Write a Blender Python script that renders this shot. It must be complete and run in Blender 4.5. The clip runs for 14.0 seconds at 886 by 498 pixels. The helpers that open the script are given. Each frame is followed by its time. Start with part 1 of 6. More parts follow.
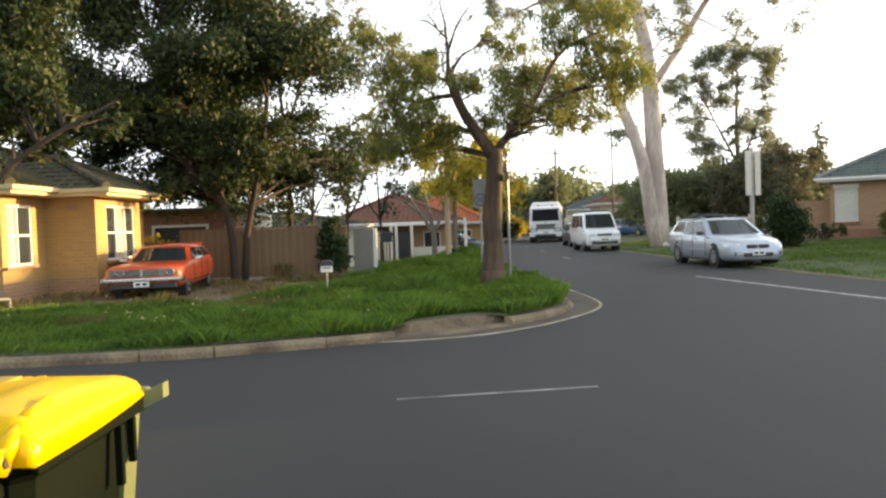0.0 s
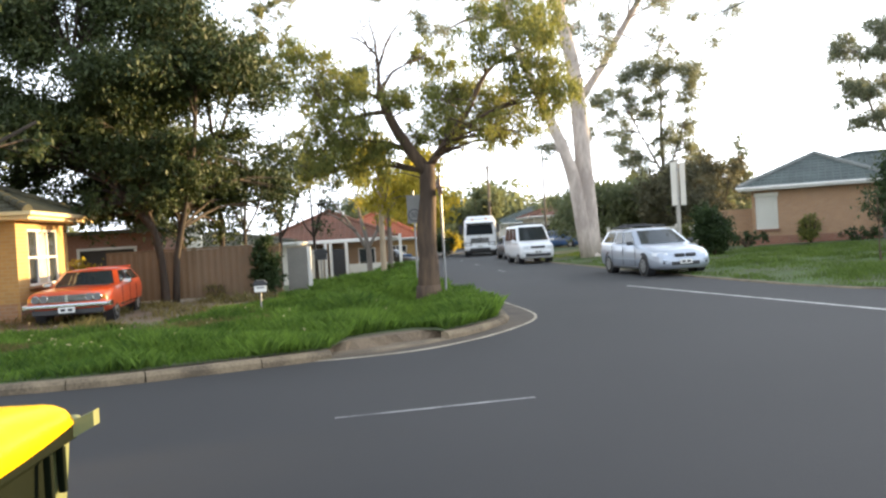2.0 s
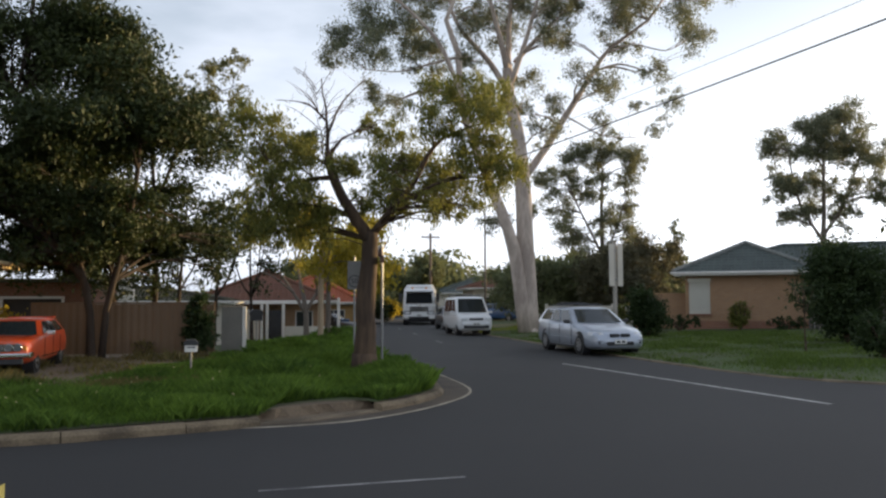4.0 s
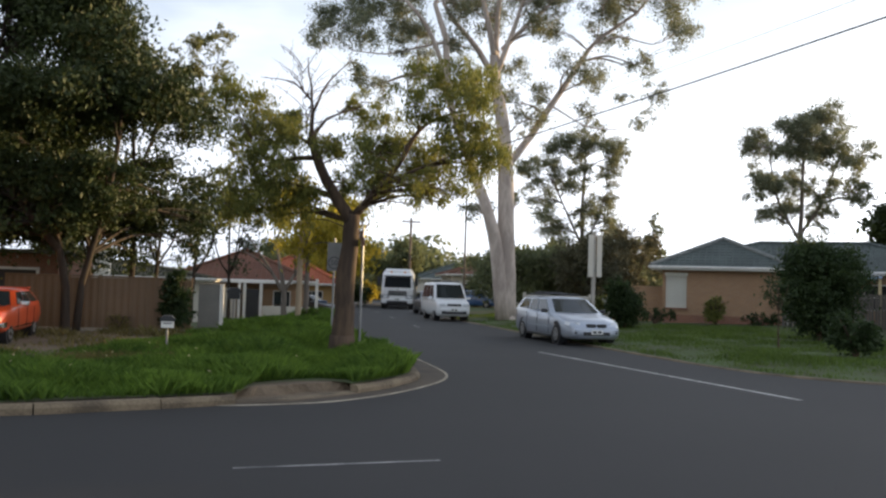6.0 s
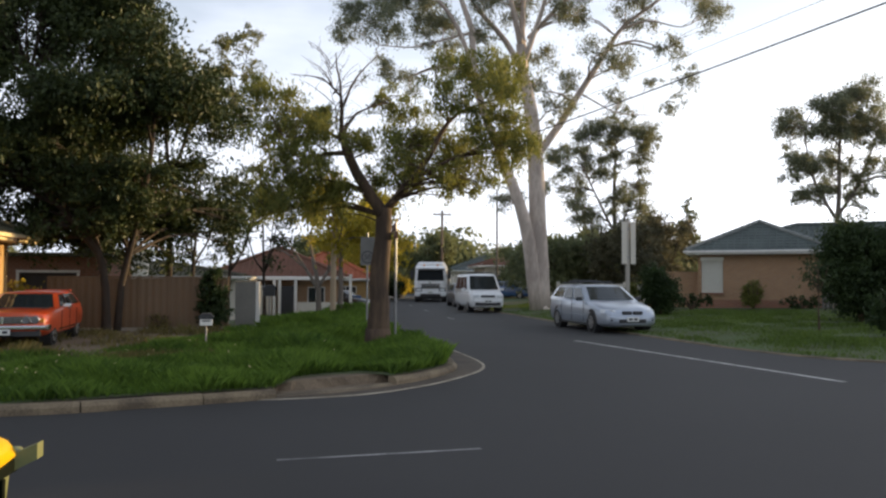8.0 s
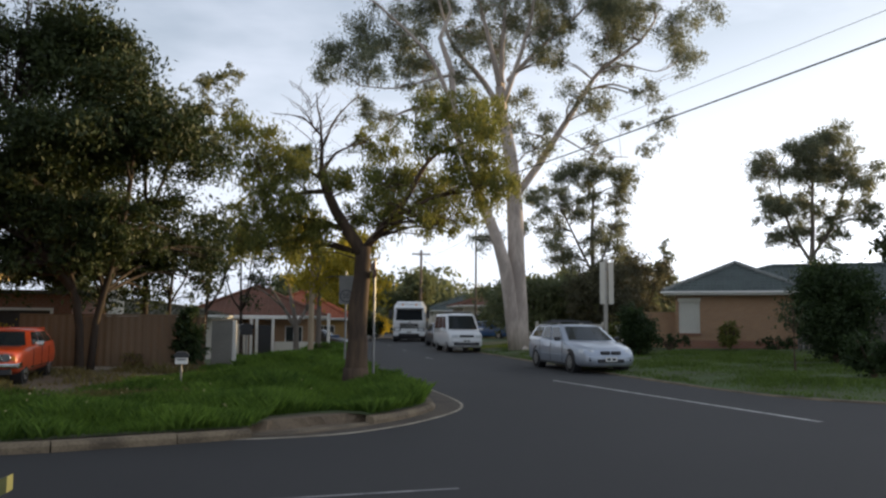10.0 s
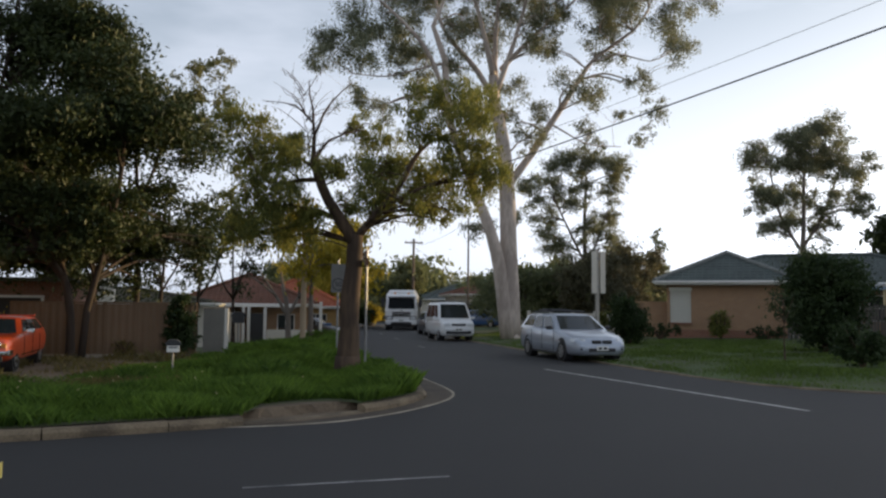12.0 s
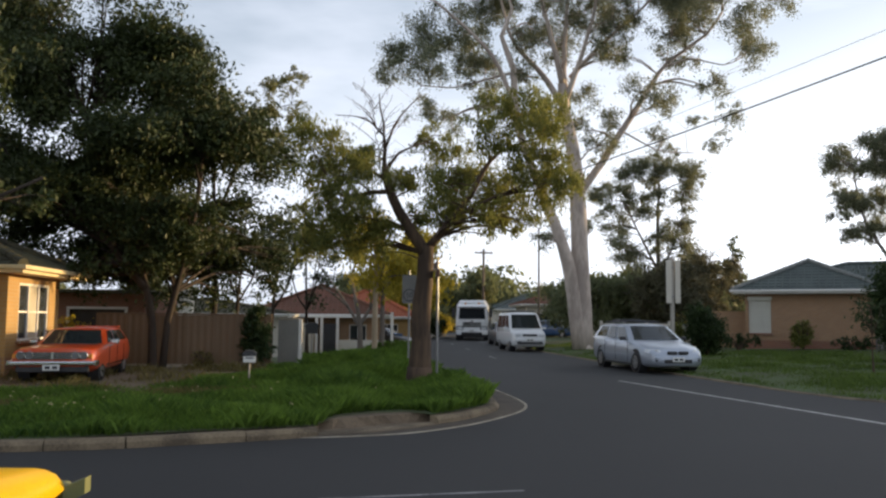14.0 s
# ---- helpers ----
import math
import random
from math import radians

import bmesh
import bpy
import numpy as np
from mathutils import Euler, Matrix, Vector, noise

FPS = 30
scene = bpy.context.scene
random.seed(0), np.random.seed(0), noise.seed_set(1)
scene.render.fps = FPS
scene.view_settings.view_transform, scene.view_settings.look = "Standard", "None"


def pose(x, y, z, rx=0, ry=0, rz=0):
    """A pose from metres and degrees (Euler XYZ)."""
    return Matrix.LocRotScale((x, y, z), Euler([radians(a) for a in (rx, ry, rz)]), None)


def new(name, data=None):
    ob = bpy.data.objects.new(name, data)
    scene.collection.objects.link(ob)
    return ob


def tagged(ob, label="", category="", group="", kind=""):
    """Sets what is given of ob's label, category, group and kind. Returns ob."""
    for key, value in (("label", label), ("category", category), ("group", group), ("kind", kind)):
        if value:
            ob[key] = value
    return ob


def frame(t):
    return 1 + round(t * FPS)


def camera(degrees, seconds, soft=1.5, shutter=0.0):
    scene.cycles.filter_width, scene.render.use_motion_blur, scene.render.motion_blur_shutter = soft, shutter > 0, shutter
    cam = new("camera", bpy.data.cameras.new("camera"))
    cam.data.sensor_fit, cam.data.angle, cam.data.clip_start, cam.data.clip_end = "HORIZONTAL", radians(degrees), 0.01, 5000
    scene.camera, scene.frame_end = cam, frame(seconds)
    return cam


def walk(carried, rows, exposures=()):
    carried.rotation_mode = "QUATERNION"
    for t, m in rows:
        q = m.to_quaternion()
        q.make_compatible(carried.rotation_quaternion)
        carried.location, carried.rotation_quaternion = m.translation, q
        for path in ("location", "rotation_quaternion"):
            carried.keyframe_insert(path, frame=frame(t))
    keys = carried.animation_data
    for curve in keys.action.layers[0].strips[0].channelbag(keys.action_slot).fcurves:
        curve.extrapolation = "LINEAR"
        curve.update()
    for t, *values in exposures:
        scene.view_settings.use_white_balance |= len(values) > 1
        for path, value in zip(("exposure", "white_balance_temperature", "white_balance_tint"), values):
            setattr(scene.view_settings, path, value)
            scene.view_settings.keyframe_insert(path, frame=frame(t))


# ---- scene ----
cam = camera(57.4, 14.0, soft=2.4)

# seconds, place, then pitch from straight down, lean and heading
PATH = [
    (0, 0.027, 0.041, 1.532, 88.30, 2.05, -0.06),
    (0.5, 0.015, 0.032, 1.527, 86.35, 1.97, 1.26),
    (1, 0.017, 0.013, 1.525, 84.14, 1.73, -2.48),
    (1.5, 0.022, 0.006, 1.532, 86.37, 3.10, -3.42),
    (2, 0.032, 0.008, 1.536, 89.17, 3.39, -4.67),
    (2.2, 0.023, 0.005, 1.547, 93.64, 2.10, -8.16),
    (4.3, 0.041, 0.002, 1.594, 93.84, -0.12, -8.62),
    (4.5, 0.041, 0.001, 1.591, 92.91, -0.32, -8.36),
    (5, 0.033, 0.003, 1.585, 91.82, -0.77, -8.98),
    (5.5, 0.028, 0.002, 1.584, 92.61, -1.40, -9.65),
    (6, 0.011, 0.006, 1.582, 92.81, -1.78, -10.50),
    (6.5, -0.006, 0.008, 1.571, 92.62, -2.47, -9.08),
    (7, -0.007, 0.011, 1.568, 95.01, 0.81, -5.58),
    (7.2, -0.012, 0.010, 1.565, 92.10, 0.98, -7.37),
    (9.3, -0.027, -0.010, 1.534, 93.58, -1.48, -8.89),
    (9.5, -0.028, -0.012, 1.532, 94.80, -1.47, -10.07),
    (10, -0.022, -0.017, 1.528, 95.08, -0.40, -9.70),
    (10.5, -0.015, -0.022, 1.530, 95.17, 0.13, -13.51),
    (11, -0.018, -0.025, 1.530, 94.73, -0.43, -13.99),
    (11.5, -0.015, -0.027, 1.533, 95.24, -0.39, -12.96),
    (12, -0.014, -0.027, 1.532, 94.28, -0.58, -10.24),
    (12.5, -0.020, -0.018, 1.533, 94.85, -0.88, -9.66),
    (13, -0.029, -0.004, 1.535, 93.59, -1.21, -6.34),
    (13.5, -0.035, 0.009, 1.550, 93.74, -0.85, -5.30),
    (14, -0.032, 0.013, 1.549, 94.94, -0.48, -5.29),
]
# seconds, stops, kelvin, tint
EXPOSE = [(0.0, 1.55, 7100, 6), (0.5, 1.9, 7100, 6), (1.0, 2.1, 7100, 6), (1.5, 2.05, 6900, 7), (2.0, 1.95, 6600, 8), (2.6, 1.4, 6600, 10), (4.3, 0.45, 6500, 10), (5.0, 0.5, 6500, 10), (6.0, 0.72, 6500, 10),
          (6.5, 0.52, 6500, 10), (7.0, 0.58, 6600, 11), (9.5, 0.45, 6400, 10), (10.0, 0.3, 6400, 10), (10.5, 0.25, 6400, 10), (11.0, 0.0, 6400, 10), (12.5, 0.28, 6400, 10), (14.0, 0.45, 6500, 10)]
walk(cam, [(r[0], pose(*r[1:])) for r in PATH], EXPOSE)

# ---- daylight: low evening sun from the east side, thin broken cloud ----
SUN_AZ, SUN_EL = 70.0, 7.2
sky_world = bpy.data.worlds.new("evening_sky")
scene.world = sky_world
sky_world.use_nodes = True
wn, wl = sky_world.node_tree.nodes, sky_world.node_tree.links
wn.clear()
w_out = wn.new("ShaderNodeOutputWorld")
w_bg = wn.new("ShaderNodeBackground")
w_sky = wn.new("ShaderNodeTexSky")
w_sky.sky_type = "NISHITA"
w_sky.sun_disc = False
w_sky.sun_elevation = radians(SUN_EL)
w_sky.sun_rotation = radians(SUN_AZ)
w_sky.air_density, w_sky.dust_density, w_sky.ozone_density = 1.0, 1.6, 1.5
w_bg.inputs["Strength"].default_value = 0.15
w_co = wn.new("ShaderNodeTexCoord")
w_map = wn.new("ShaderNodeMapping")
w_map.inputs["Scale"].default_value = (1.0, 1.0, 3.2)
w_noise = wn.new("ShaderNodeTexNoise")
w_noise.inputs["Scale"].default_value = 2.3
w_noise.inputs["Detail"].default_value = 6.0
w_noise.inputs["Roughness"].default_value = 0.5
w_ramp = wn.new("ShaderNodeValToRGB")
w_ramp.color_ramp.elements[0].position, w_ramp.color_ramp.elements[1].position = 0.47, 0.66
w_ramp.color_ramp.elements[0].color = (0.48, 0.48, 0.48, 1)
w_ramp.color_ramp.elements[1].color = (0.96, 0.96, 0.96, 1)
w_mix = wn.new("ShaderNodeMix")
w_mix.data_type = "RGBA"
# cloud: the sky's own light scattered white, over an even pale grey
w_bw = wn.new("ShaderNodeRGBToBW")
w_gain = wn.new("ShaderNodeMath")
w_gain.operation = "MULTIPLY"
w_gain.inputs[1].default_value = 1.0
w_grey = wn.new("ShaderNodeMix")
w_grey.data_type, w_grey.blend_type = "RGBA", "ADD"
w_grey.inputs["Factor"].default_value = 1.0
w_grey.inputs["A"].default_value = (2.95, 3.3, 4.0, 1)
wl.new(w_bw.outputs["Val"], w_gain.inputs[0])
wl.new(w_gain.outputs[0], w_grey.inputs["B"])
wl.new(w_co.outputs["Generated"], w_map.inputs["Vector"])
wl.new(w_map.outputs["Vector"], w_noise.inputs["Vector"])
wl.new(w_noise.outputs["Fac"], w_ramp.inputs["Fac"])
wl.new(w_sky.outputs["Color"], w_bw.inputs["Color"])
w_sep = wn.new("ShaderNodeSeparateXYZ")
w_low = wn.new("ShaderNodeMapRange")
w_low.interpolation_type = "SMOOTHSTEP"
w_low.inputs["From Min"].default_value, w_low.inputs["From Max"].default_value = 0.12, 0.55
w_low.inputs["To Min"].default_value, w_low.inputs["To Max"].default_value = 0.97, 0.0
w_max = wn.new("ShaderNodeMath")
w_max.operation = "MAXIMUM"
wl.new(w_co.outputs["Generated"], w_sep.inputs[0])
wl.new(w_sep.outputs["Z"], w_low.inputs["Value"])
wl.new(w_low.outputs["Result"], w_max.inputs[0])
wl.new(w_ramp.outputs["Color"], w_max.inputs[1])
wl.new(w_max.outputs[0], w_mix.inputs["Factor"])
wl.new(w_sky.outputs["Color"], w_mix.inputs["A"])
wl.new(w_grey.outputs["Result"], w_mix.inputs["B"])
wl.new(w_mix.outputs["Result"], w_bg.inputs["Color"])
wl.new(w_bg.outputs["Background"], w_out.inputs["Surface"])

sun = new("sun", bpy.data.lights.new("sun", "SUN"))
sun.data.energy, sun.data.angle, sun.data.color = 5.0, radians(0.6), (1.0, 0.70, 0.34)
_to_sun = Vector((math.sin(radians(SUN_AZ)) * math.cos(radians(SUN_EL)), math.cos(radians(SUN_AZ)) * math.cos(radians(SUN_EL)), math.sin(radians(SUN_EL))))
sun.rotation_euler = _to_sun.to_track_quat("Z", "Y").to_euler()
sun.location = (40, 20, 30)

# ---- materials ----
def mat(name, base, second=None, rough=0.8, metal=0.0, scale=3.0, fine=40.0, bump=0.15, var=0.5, coat=0.0, bumpscale=None, stretch=(1, 1, 1), spec=0.5):
    """A surface of two tones at two scales, with fine relief."""
    m = bpy.data.materials.new(name)
    m.use_nodes = True
    n, l = m.node_tree.nodes, m.node_tree.links
    b = n["Principled BSDF"]
    second = second or tuple(c * 0.72 for c in base)
    co, mp = n.new("ShaderNodeTexCoord"), n.new("ShaderNodeMapping")
    mp.inputs["Scale"].default_value = stretch
    l.new(co.outputs["Object"], mp.inputs["Vector"])
    big, small = n.new("ShaderNodeTexNoise"), n.new("ShaderNodeTexNoise")
    big.inputs["Scale"].default_value, big.inputs["Detail"].default_value = scale, 5
    small.inputs["Scale"].default_value, small.inputs["Detail"].default_value = fine, 4
    for t in (big, small):
        l.new(mp.outputs["Vector"], t.inputs["Vector"])
    add = n.new("ShaderNodeMath")
    add.operation = "MULTIPLY_ADD"
    l.new(small.outputs["Fac"], add.inputs[0])
    add.inputs[1].default_value = 0.5
    l.new(big.outputs["Fac"], add.inputs[2])
    ramp = n.new("ShaderNodeMapRange")
    ramp.inputs["From Min"].default_value, ramp.inputs["From Max"].default_value = 0.75 - 0.28 / max(var, 0.05) * 0.5, 0.75 + 0.28 / max(var, 0.05) * 0.5
    l.new(add.outputs[0], ramp.inputs["Value"])
    mix = n.new("ShaderNodeMix")
    mix.data_type = "RGBA"
    mix.inputs["A"].default_value, mix.inputs["B"].default_value = (*second, 1), (*base, 1)
    l.new(ramp.outputs["Result"], mix.inputs["Factor"])
    l.new(mix.outputs["Result"], b.inputs["Base Color"])
    b.inputs["Roughness"].default_value, b.inputs["Metallic"].default_value = rough, metal
    b.inputs["Coat Weight"].default_value = coat
    b.inputs["Specular IOR Level"].default_value = spec
    if bump:
        bp = n.new("ShaderNodeBump")
        bp.inputs["Strength"].default_value, bp.inputs["Distance"].default_value = bump, 0.02
        l.new(add.outputs[0], bp.inputs["Height"])
        l.new(bp.outputs["Normal"], b.inputs["Normal"])
    return m


def leaf_mat(name, a, b, glow=0.45, spread=0.6):
    """Leaves: each its own tone, and light comes through them."""
    m = bpy.data.materials.new(name)
    m.use_nodes = True
    n, l = m.node_tree.nodes, m.node_tree.links
    out, p = n["Material Output"], n["Principled BSDF"]
    geo = n.new("ShaderNodeNewGeometry")
    co, no = n.new("ShaderNodeTexCoord"), n.new("ShaderNodeTexNoise")
    no.inputs["Scale"].default_value = spread
    l.new(co.outputs["Object"], no.inputs["Vector"])
    add = n.new("ShaderNodeMath")
    add.operation = "MULTIPLY_ADD"
    l.new(geo.outputs["Random Per Island"], add.inputs[0])
    add.inputs[1].default_value = 0.6
    l.new(no.outputs["Fac"], add.inputs[2])
    mr = n.new("ShaderNodeMapRange")
    mr.inputs["From Min"].default_value, mr.inputs["From Max"].default_value = 0.4, 1.2
    l.new(add.outputs[0], mr.inputs["Value"])
    mix = n.new("ShaderNodeMix")
    mix.data_type = "RGBA"
    mix.inputs["A"].default_value, mix.inputs["B"].default_value = (*a, 1), (*b, 1)
    l.new(mr.outputs["Result"], mix.inputs["Factor"])
    l.new(mix.outputs["Result"], p.inputs["Base Color"])
    p.inputs["Roughness"].default_value = 0.6
    p.inputs["Specular IOR Level"].default_value = 0.3
    tr = n.new("ShaderNodeBsdfTranslucent")
    l.new(mix.outputs["Result"], tr.inputs["Color"])
    ms = n.new("ShaderNodeMixShader")
    ms.inputs["Fac"].default_value = glow
    l.new(p.outputs["BSDF"], ms.inputs[1])
    l.new(tr.outputs["BSDF"], ms.inputs[2])
    l.new(ms.outputs["Shader"], out.inputs["Surface"])
    return m


def glass_mat(name, tint=(0.03, 0.035, 0.04), rough=0.05):
    """Dark window glass over an unlit inside."""
    m = bpy.data.materials.new(name)
    m.use_nodes = True
    b = m.node_tree.nodes["Principled BSDF"]
    b.inputs["Base Color"].default_value = (*tint, 1)
    b.inputs["Roughness"].default_value = rough
    b.inputs["Specular IOR Level"].default_value = 0.45
    return m


def brick_mat(name, c1, c2, mortar, bw=0.23, bh=0.086):
    m = mat(name, c1, c2, rough=0.85, scale=2.0, fine=30, bump=0.1)
    n, l = m.node_tree.nodes, m.node_tree.links
    b = n["Principled BSDF"]
    co = n.new("ShaderNodeTexCoord")
    sep, com = n.new("ShaderNodeSeparateXYZ"), n.new("ShaderNodeCombineXYZ")
    add = n.new("ShaderNodeMath")
    l.new(co.outputs["Object"], sep.inputs[0])
    l.new(sep.outputs["X"], add.inputs[0])
    l.new(sep.outputs["Y"], add.inputs[1])
    l.new(add.outputs[0], com.inputs["X"])
    l.new(sep.outputs["Z"], com.inputs["Y"])
    br = n.new("ShaderNodeTexBrick")
    br.inputs["Scale"].default_value = 1.0
    br.inputs["Brick Width"].default_value, br.inputs["Row Height"].default_value = bw, bh
    br.inputs["Mortar Size"].default_value = 0.006
    br.inputs["Mortar"].default_value = (*mortar, 1)
    br.inputs["Color2"].default_value = (*c2, 1)
    l.new(com.outputs[0], br.inputs["Vector"])
    prev = b.inputs["Base Color"].links[0].from_socket
    l.new(prev, br.inputs["Color1"])
    l.new(br.outputs["Color"], b.inputs["Base Color"])
    return m


M_ASPHALT = mat("asphalt", (0.0190, 0.0175, 0.0172), (0.0112, 0.0104, 0.0103), rough=0.82, scale=0.22, fine=55, bump=0.25, var=0.6)
M_PATCH = mat("asphalt_patch", (0.038, 0.038, 0.041), (0.028, 0.028, 0.031), rough=0.85, scale=0.9, fine=60, bump=0.25)
M_CONC = mat("kerb_concrete", (0.20, 0.152, 0.095), (0.080, 0.060, 0.038), rough=0.9, scale=1.6, fine=30, bump=0.3, var=0.9)
M_GUTTER = mat("gutter_concrete", (0.088, 0.066, 0.045), (0.042, 0.032, 0.023), rough=0.9, scale=1.1, fine=30, bump=0.3, var=0.9)
M_LIP = mat("lip_concrete", (0.40, 0.35, 0.27), (0.20, 0.165, 0.12), rough=0.9, scale=1.5, fine=35, bump=0.2, var=0.8)
M_SOIL = mat("bare_soil", (0.165, 0.120, 0.075), (0.085, 0.060, 0.038), rough=0.95, scale=1.6, fine=26, bump=0.25, var=0.8)
M_TURF = mat("turf", (0.060, 0.095, 0.024), (0.055, 0.055, 0.022), rough=0.95, scale=0.7, fine=22, bump=0.7, var=0.9)
M_FARLAND = mat("far_ground", (0.10, 0.10, 0.055), (0.07, 0.065, 0.04), rough=0.95, scale=0.05, fine=2, bump=0.2)
M_PAINTLINE = mat("road_paint", (0.30, 0.29, 0.28), (0.07, 0.07, 0.07), rough=0.8, scale=2.5, fine=50, bump=0.1, var=1.0)
M_EDGELINE = mat("edge_line_paint", (0.50, 0.49, 0.46), (0.24, 0.23, 0.22), rough=0.8, scale=2.5, fine=50, bump=0.1, var=0.9)
M_BRICK_CREAM = brick_mat("cream_brick", (0.43, 0.265, 0.090), (0.35, 0.205, 0.070), (0.36, 0.27, 0.15))
M_BRICK_RED = brick_mat("red_brick", (0.27, 0.115, 0.06), (0.21, 0.085, 0.05), (0.26, 0.22, 0.18))
M_BRICK_TAN = brick_mat("tan_brick", (0.37, 0.220, 0.115), (0.29, 0.165, 0.088), (0.31, 0.25, 0.19))
M_RENDER = mat("pale_render", (0.62, 0.58, 0.50), (0.50, 0.46, 0.39), rough=0.85, scale=1.0, fine=25, bump=0.1)
M_WHITE = mat("white_paint", (0.76, 0.74, 0.70), (0.62, 0.60, 0.55), rough=0.5, scale=1.5, fine=20, bump=0.05)
M_CREAM = mat("cream_paint", (0.68, 0.56, 0.32), (0.56, 0.45, 0.25), rough=0.55, scale=1.5, fine=20, bump=0.05)
M_TILE_DARK = mat("dark_roof_tiles", (0.088, 0.080, 0.042), (0.046, 0.043, 0.028), rough=0.85, scale=0.9, fine=9, bump=0.4, var=0.9)
M_TILE_GREY = mat("green_grey_roof_tiles", (0.085, 0.105, 0.098), (0.055, 0.068, 0.064), rough=0.8, scale=0.8, fine=9, bump=0.4, var=0.9)
M_TILE_CAP = mat("pale_ridge_caps", (0.21, 0.22, 0.205), (0.13, 0.14, 0.13), rough=0.85, scale=2, fine=12, bump=0.3)
M_TILE_RED = mat("red_roof_tiles", (0.38, 0.105, 0.045), (0.26, 0.075, 0.035), rough=0.85, scale=0.9, fine=9, bump=0.4)
M_TILE_BROWN = mat("brown_roof_tiles", (0.17, 0.070, 0.040), (0.11, 0.050, 0.030), rough=0.85, scale=0.9, fine=9, bump=0.4)
M_FENCE = mat("brown_sheet_fence", (0.180, 0.113, 0.060), (0.14, 0.088, 0.048), rough=0.6, scale=0.8, fine=12, bump=0.05)
M_GLASS = glass_mat("window_glass")
M_CARGLASS = glass_mat("car_glass", (0.022, 0.027, 0.028), 0.06)
M_ORANGE = mat("orange_car_paint", (0.56, 0.072, 0.014), (0.44, 0.052, 0.012), rough=0.34, scale=1.0, fine=9, bump=0.0, coat=0.5)
M_SILVER = mat("silver_car_paint", (0.41, 0.45, 0.52), (0.37, 0.41, 0.47), rough=0.28, metal=0.35, scale=1.0, fine=9, bump=0.0, coat=0.6)
M_CARWHITE = mat("white_car_paint", (0.72, 0.73, 0.73), (0.64, 0.65, 0.65), rough=0.35, scale=1.0, fine=9, bump=0.0, coat=0.5)
M_BLUECAR = mat("blue_car_paint", (0.05, 0.12, 0.28), rough=0.35, scale=1.0, fine=9, bump=0.0, coat=0.5)
M_CHROME = mat("chrome", (0.72, 0.72, 0.72), (0.6, 0.6, 0.6), rough=0.15, metal=1.0, bump=0.0)
M_ALLOY = mat("alloy", (0.5, 0.5, 0.5), (0.4, 0.4, 0.4), rough=0.35, metal=0.9, bump=0.0)
M_RUBBER = mat("rubber", (0.025, 0.025, 0.026), (0.018, 0.018, 0.018), rough=0.85, bump=0.1)
M_BLACK = mat("black_plastic", (0.03, 0.03, 0.032), (0.02, 0.02, 0.022), rough=0.5, bump=0.05)
M_OLDLAMP = mat("old_lamp_glass", (0.17, 0.175, 0.18), (0.09, 0.09, 0.095), rough=0.12, bump=0.0, coat=0.8)
M_CURTAIN = mat("curtained_pane", (0.58, 0.53, 0.42), (0.42, 0.38, 0.29), rough=0.35, scale=3, fine=12, bump=0.0, coat=0.7, stretch=(3, 3, 0.2))
M_LAMP = mat("headlamp_glass", (0.72, 0.74, 0.75), (0.5, 0.52, 0.53), rough=0.12, bump=0.0, coat=0.8)
M_AMBER = mat("amber_lens", (0.7, 0.25, 0.03), rough=0.2, bump=0.0)
M_REDLENS = mat("red_lens", (0.5, 0.03, 0.02), rough=0.2, bump=0.0)
M_PLATE = mat("number_plate", (0.68, 0.68, 0.64), (0.6, 0.6, 0.56), rough=0.4, bump=0.0)
M_INK = mat("dark_ink", (0.03, 0.03, 0.04), rough=0.5, bump=0.0)
# bin green taken near black so the side reads as shaded
M_BIN_SHADED = mat("shade_darkened_green_bin_plastic", (0.006, 0.008, 0.004), (0.004, 0.006, 0.003), spec=0.04, rough=0.75, scale=3, fine=40, bump=0.05)
M_LID = mat("yellow_lid_plastic", (0.60, 0.360, 0.003), (0.52, 0.305, 0.003), rough=0.32, scale=3, fine=60, bump=0.04, spec=0.16)
# the bin's sunlit strip, its brightness put into a paler olive
M_BIN_LIT = mat("sunlit_olive_bin_plastic", (0.15, 0.165, 0.062), (0.11, 0.12, 0.045), rough=0.5, scale=3, fine=40, bump=0.05)
M_BARK = mat("dark_bark", (0.105, 0.068, 0.042), (0.045, 0.030, 0.020), rough=0.95, scale=2.5, fine=16, bump=1.0, var=1.0, stretch=(1, 1, 0.22))
M_DARKBARK = mat("very_dark_bark", (0.055, 0.038, 0.026), (0.028, 0.020, 0.014), rough=0.95, scale=2.5, fine=16, bump=0.9, var=1.0, stretch=(1, 1, 0.22))
M_GUMBARK = mat("pale_gum_bark", (0.56, 0.47, 0.40), (0.33, 0.27, 0.23), rough=0.8, scale=1.1, fine=7, bump=0.25, var=0.9, stretch=(1, 1, 0.35))
M_GREYBARK = mat("grey_bark", (0.20, 0.17, 0.14), (0.11, 0.09, 0.075), rough=0.9, scale=2, fine=14, bump=0.7, stretch=(1, 1, 0.3))
M_WOOD = mat("weathered_pole_wood", (0.20, 0.15, 0.105), (0.12, 0.09, 0.065), rough=0.9, scale=2, fine=14, bump=0.4, stretch=(1, 1, 0.1))
M_GALV = mat("galvanised_steel", (0.28, 0.28, 0.275), (0.20, 0.20, 0.20), rough=0.45, metal=0.6, bump=0.05)
M_STOBIE = mat("pole_concrete", (0.42, 0.39, 0.34), (0.32, 0.29, 0.25), rough=0.85, scale=1.5, fine=20, bump=0.2)
M_WIRE = mat("cable_black", (0.03, 0.03, 0.032), rough=0.7, bump=0.0)
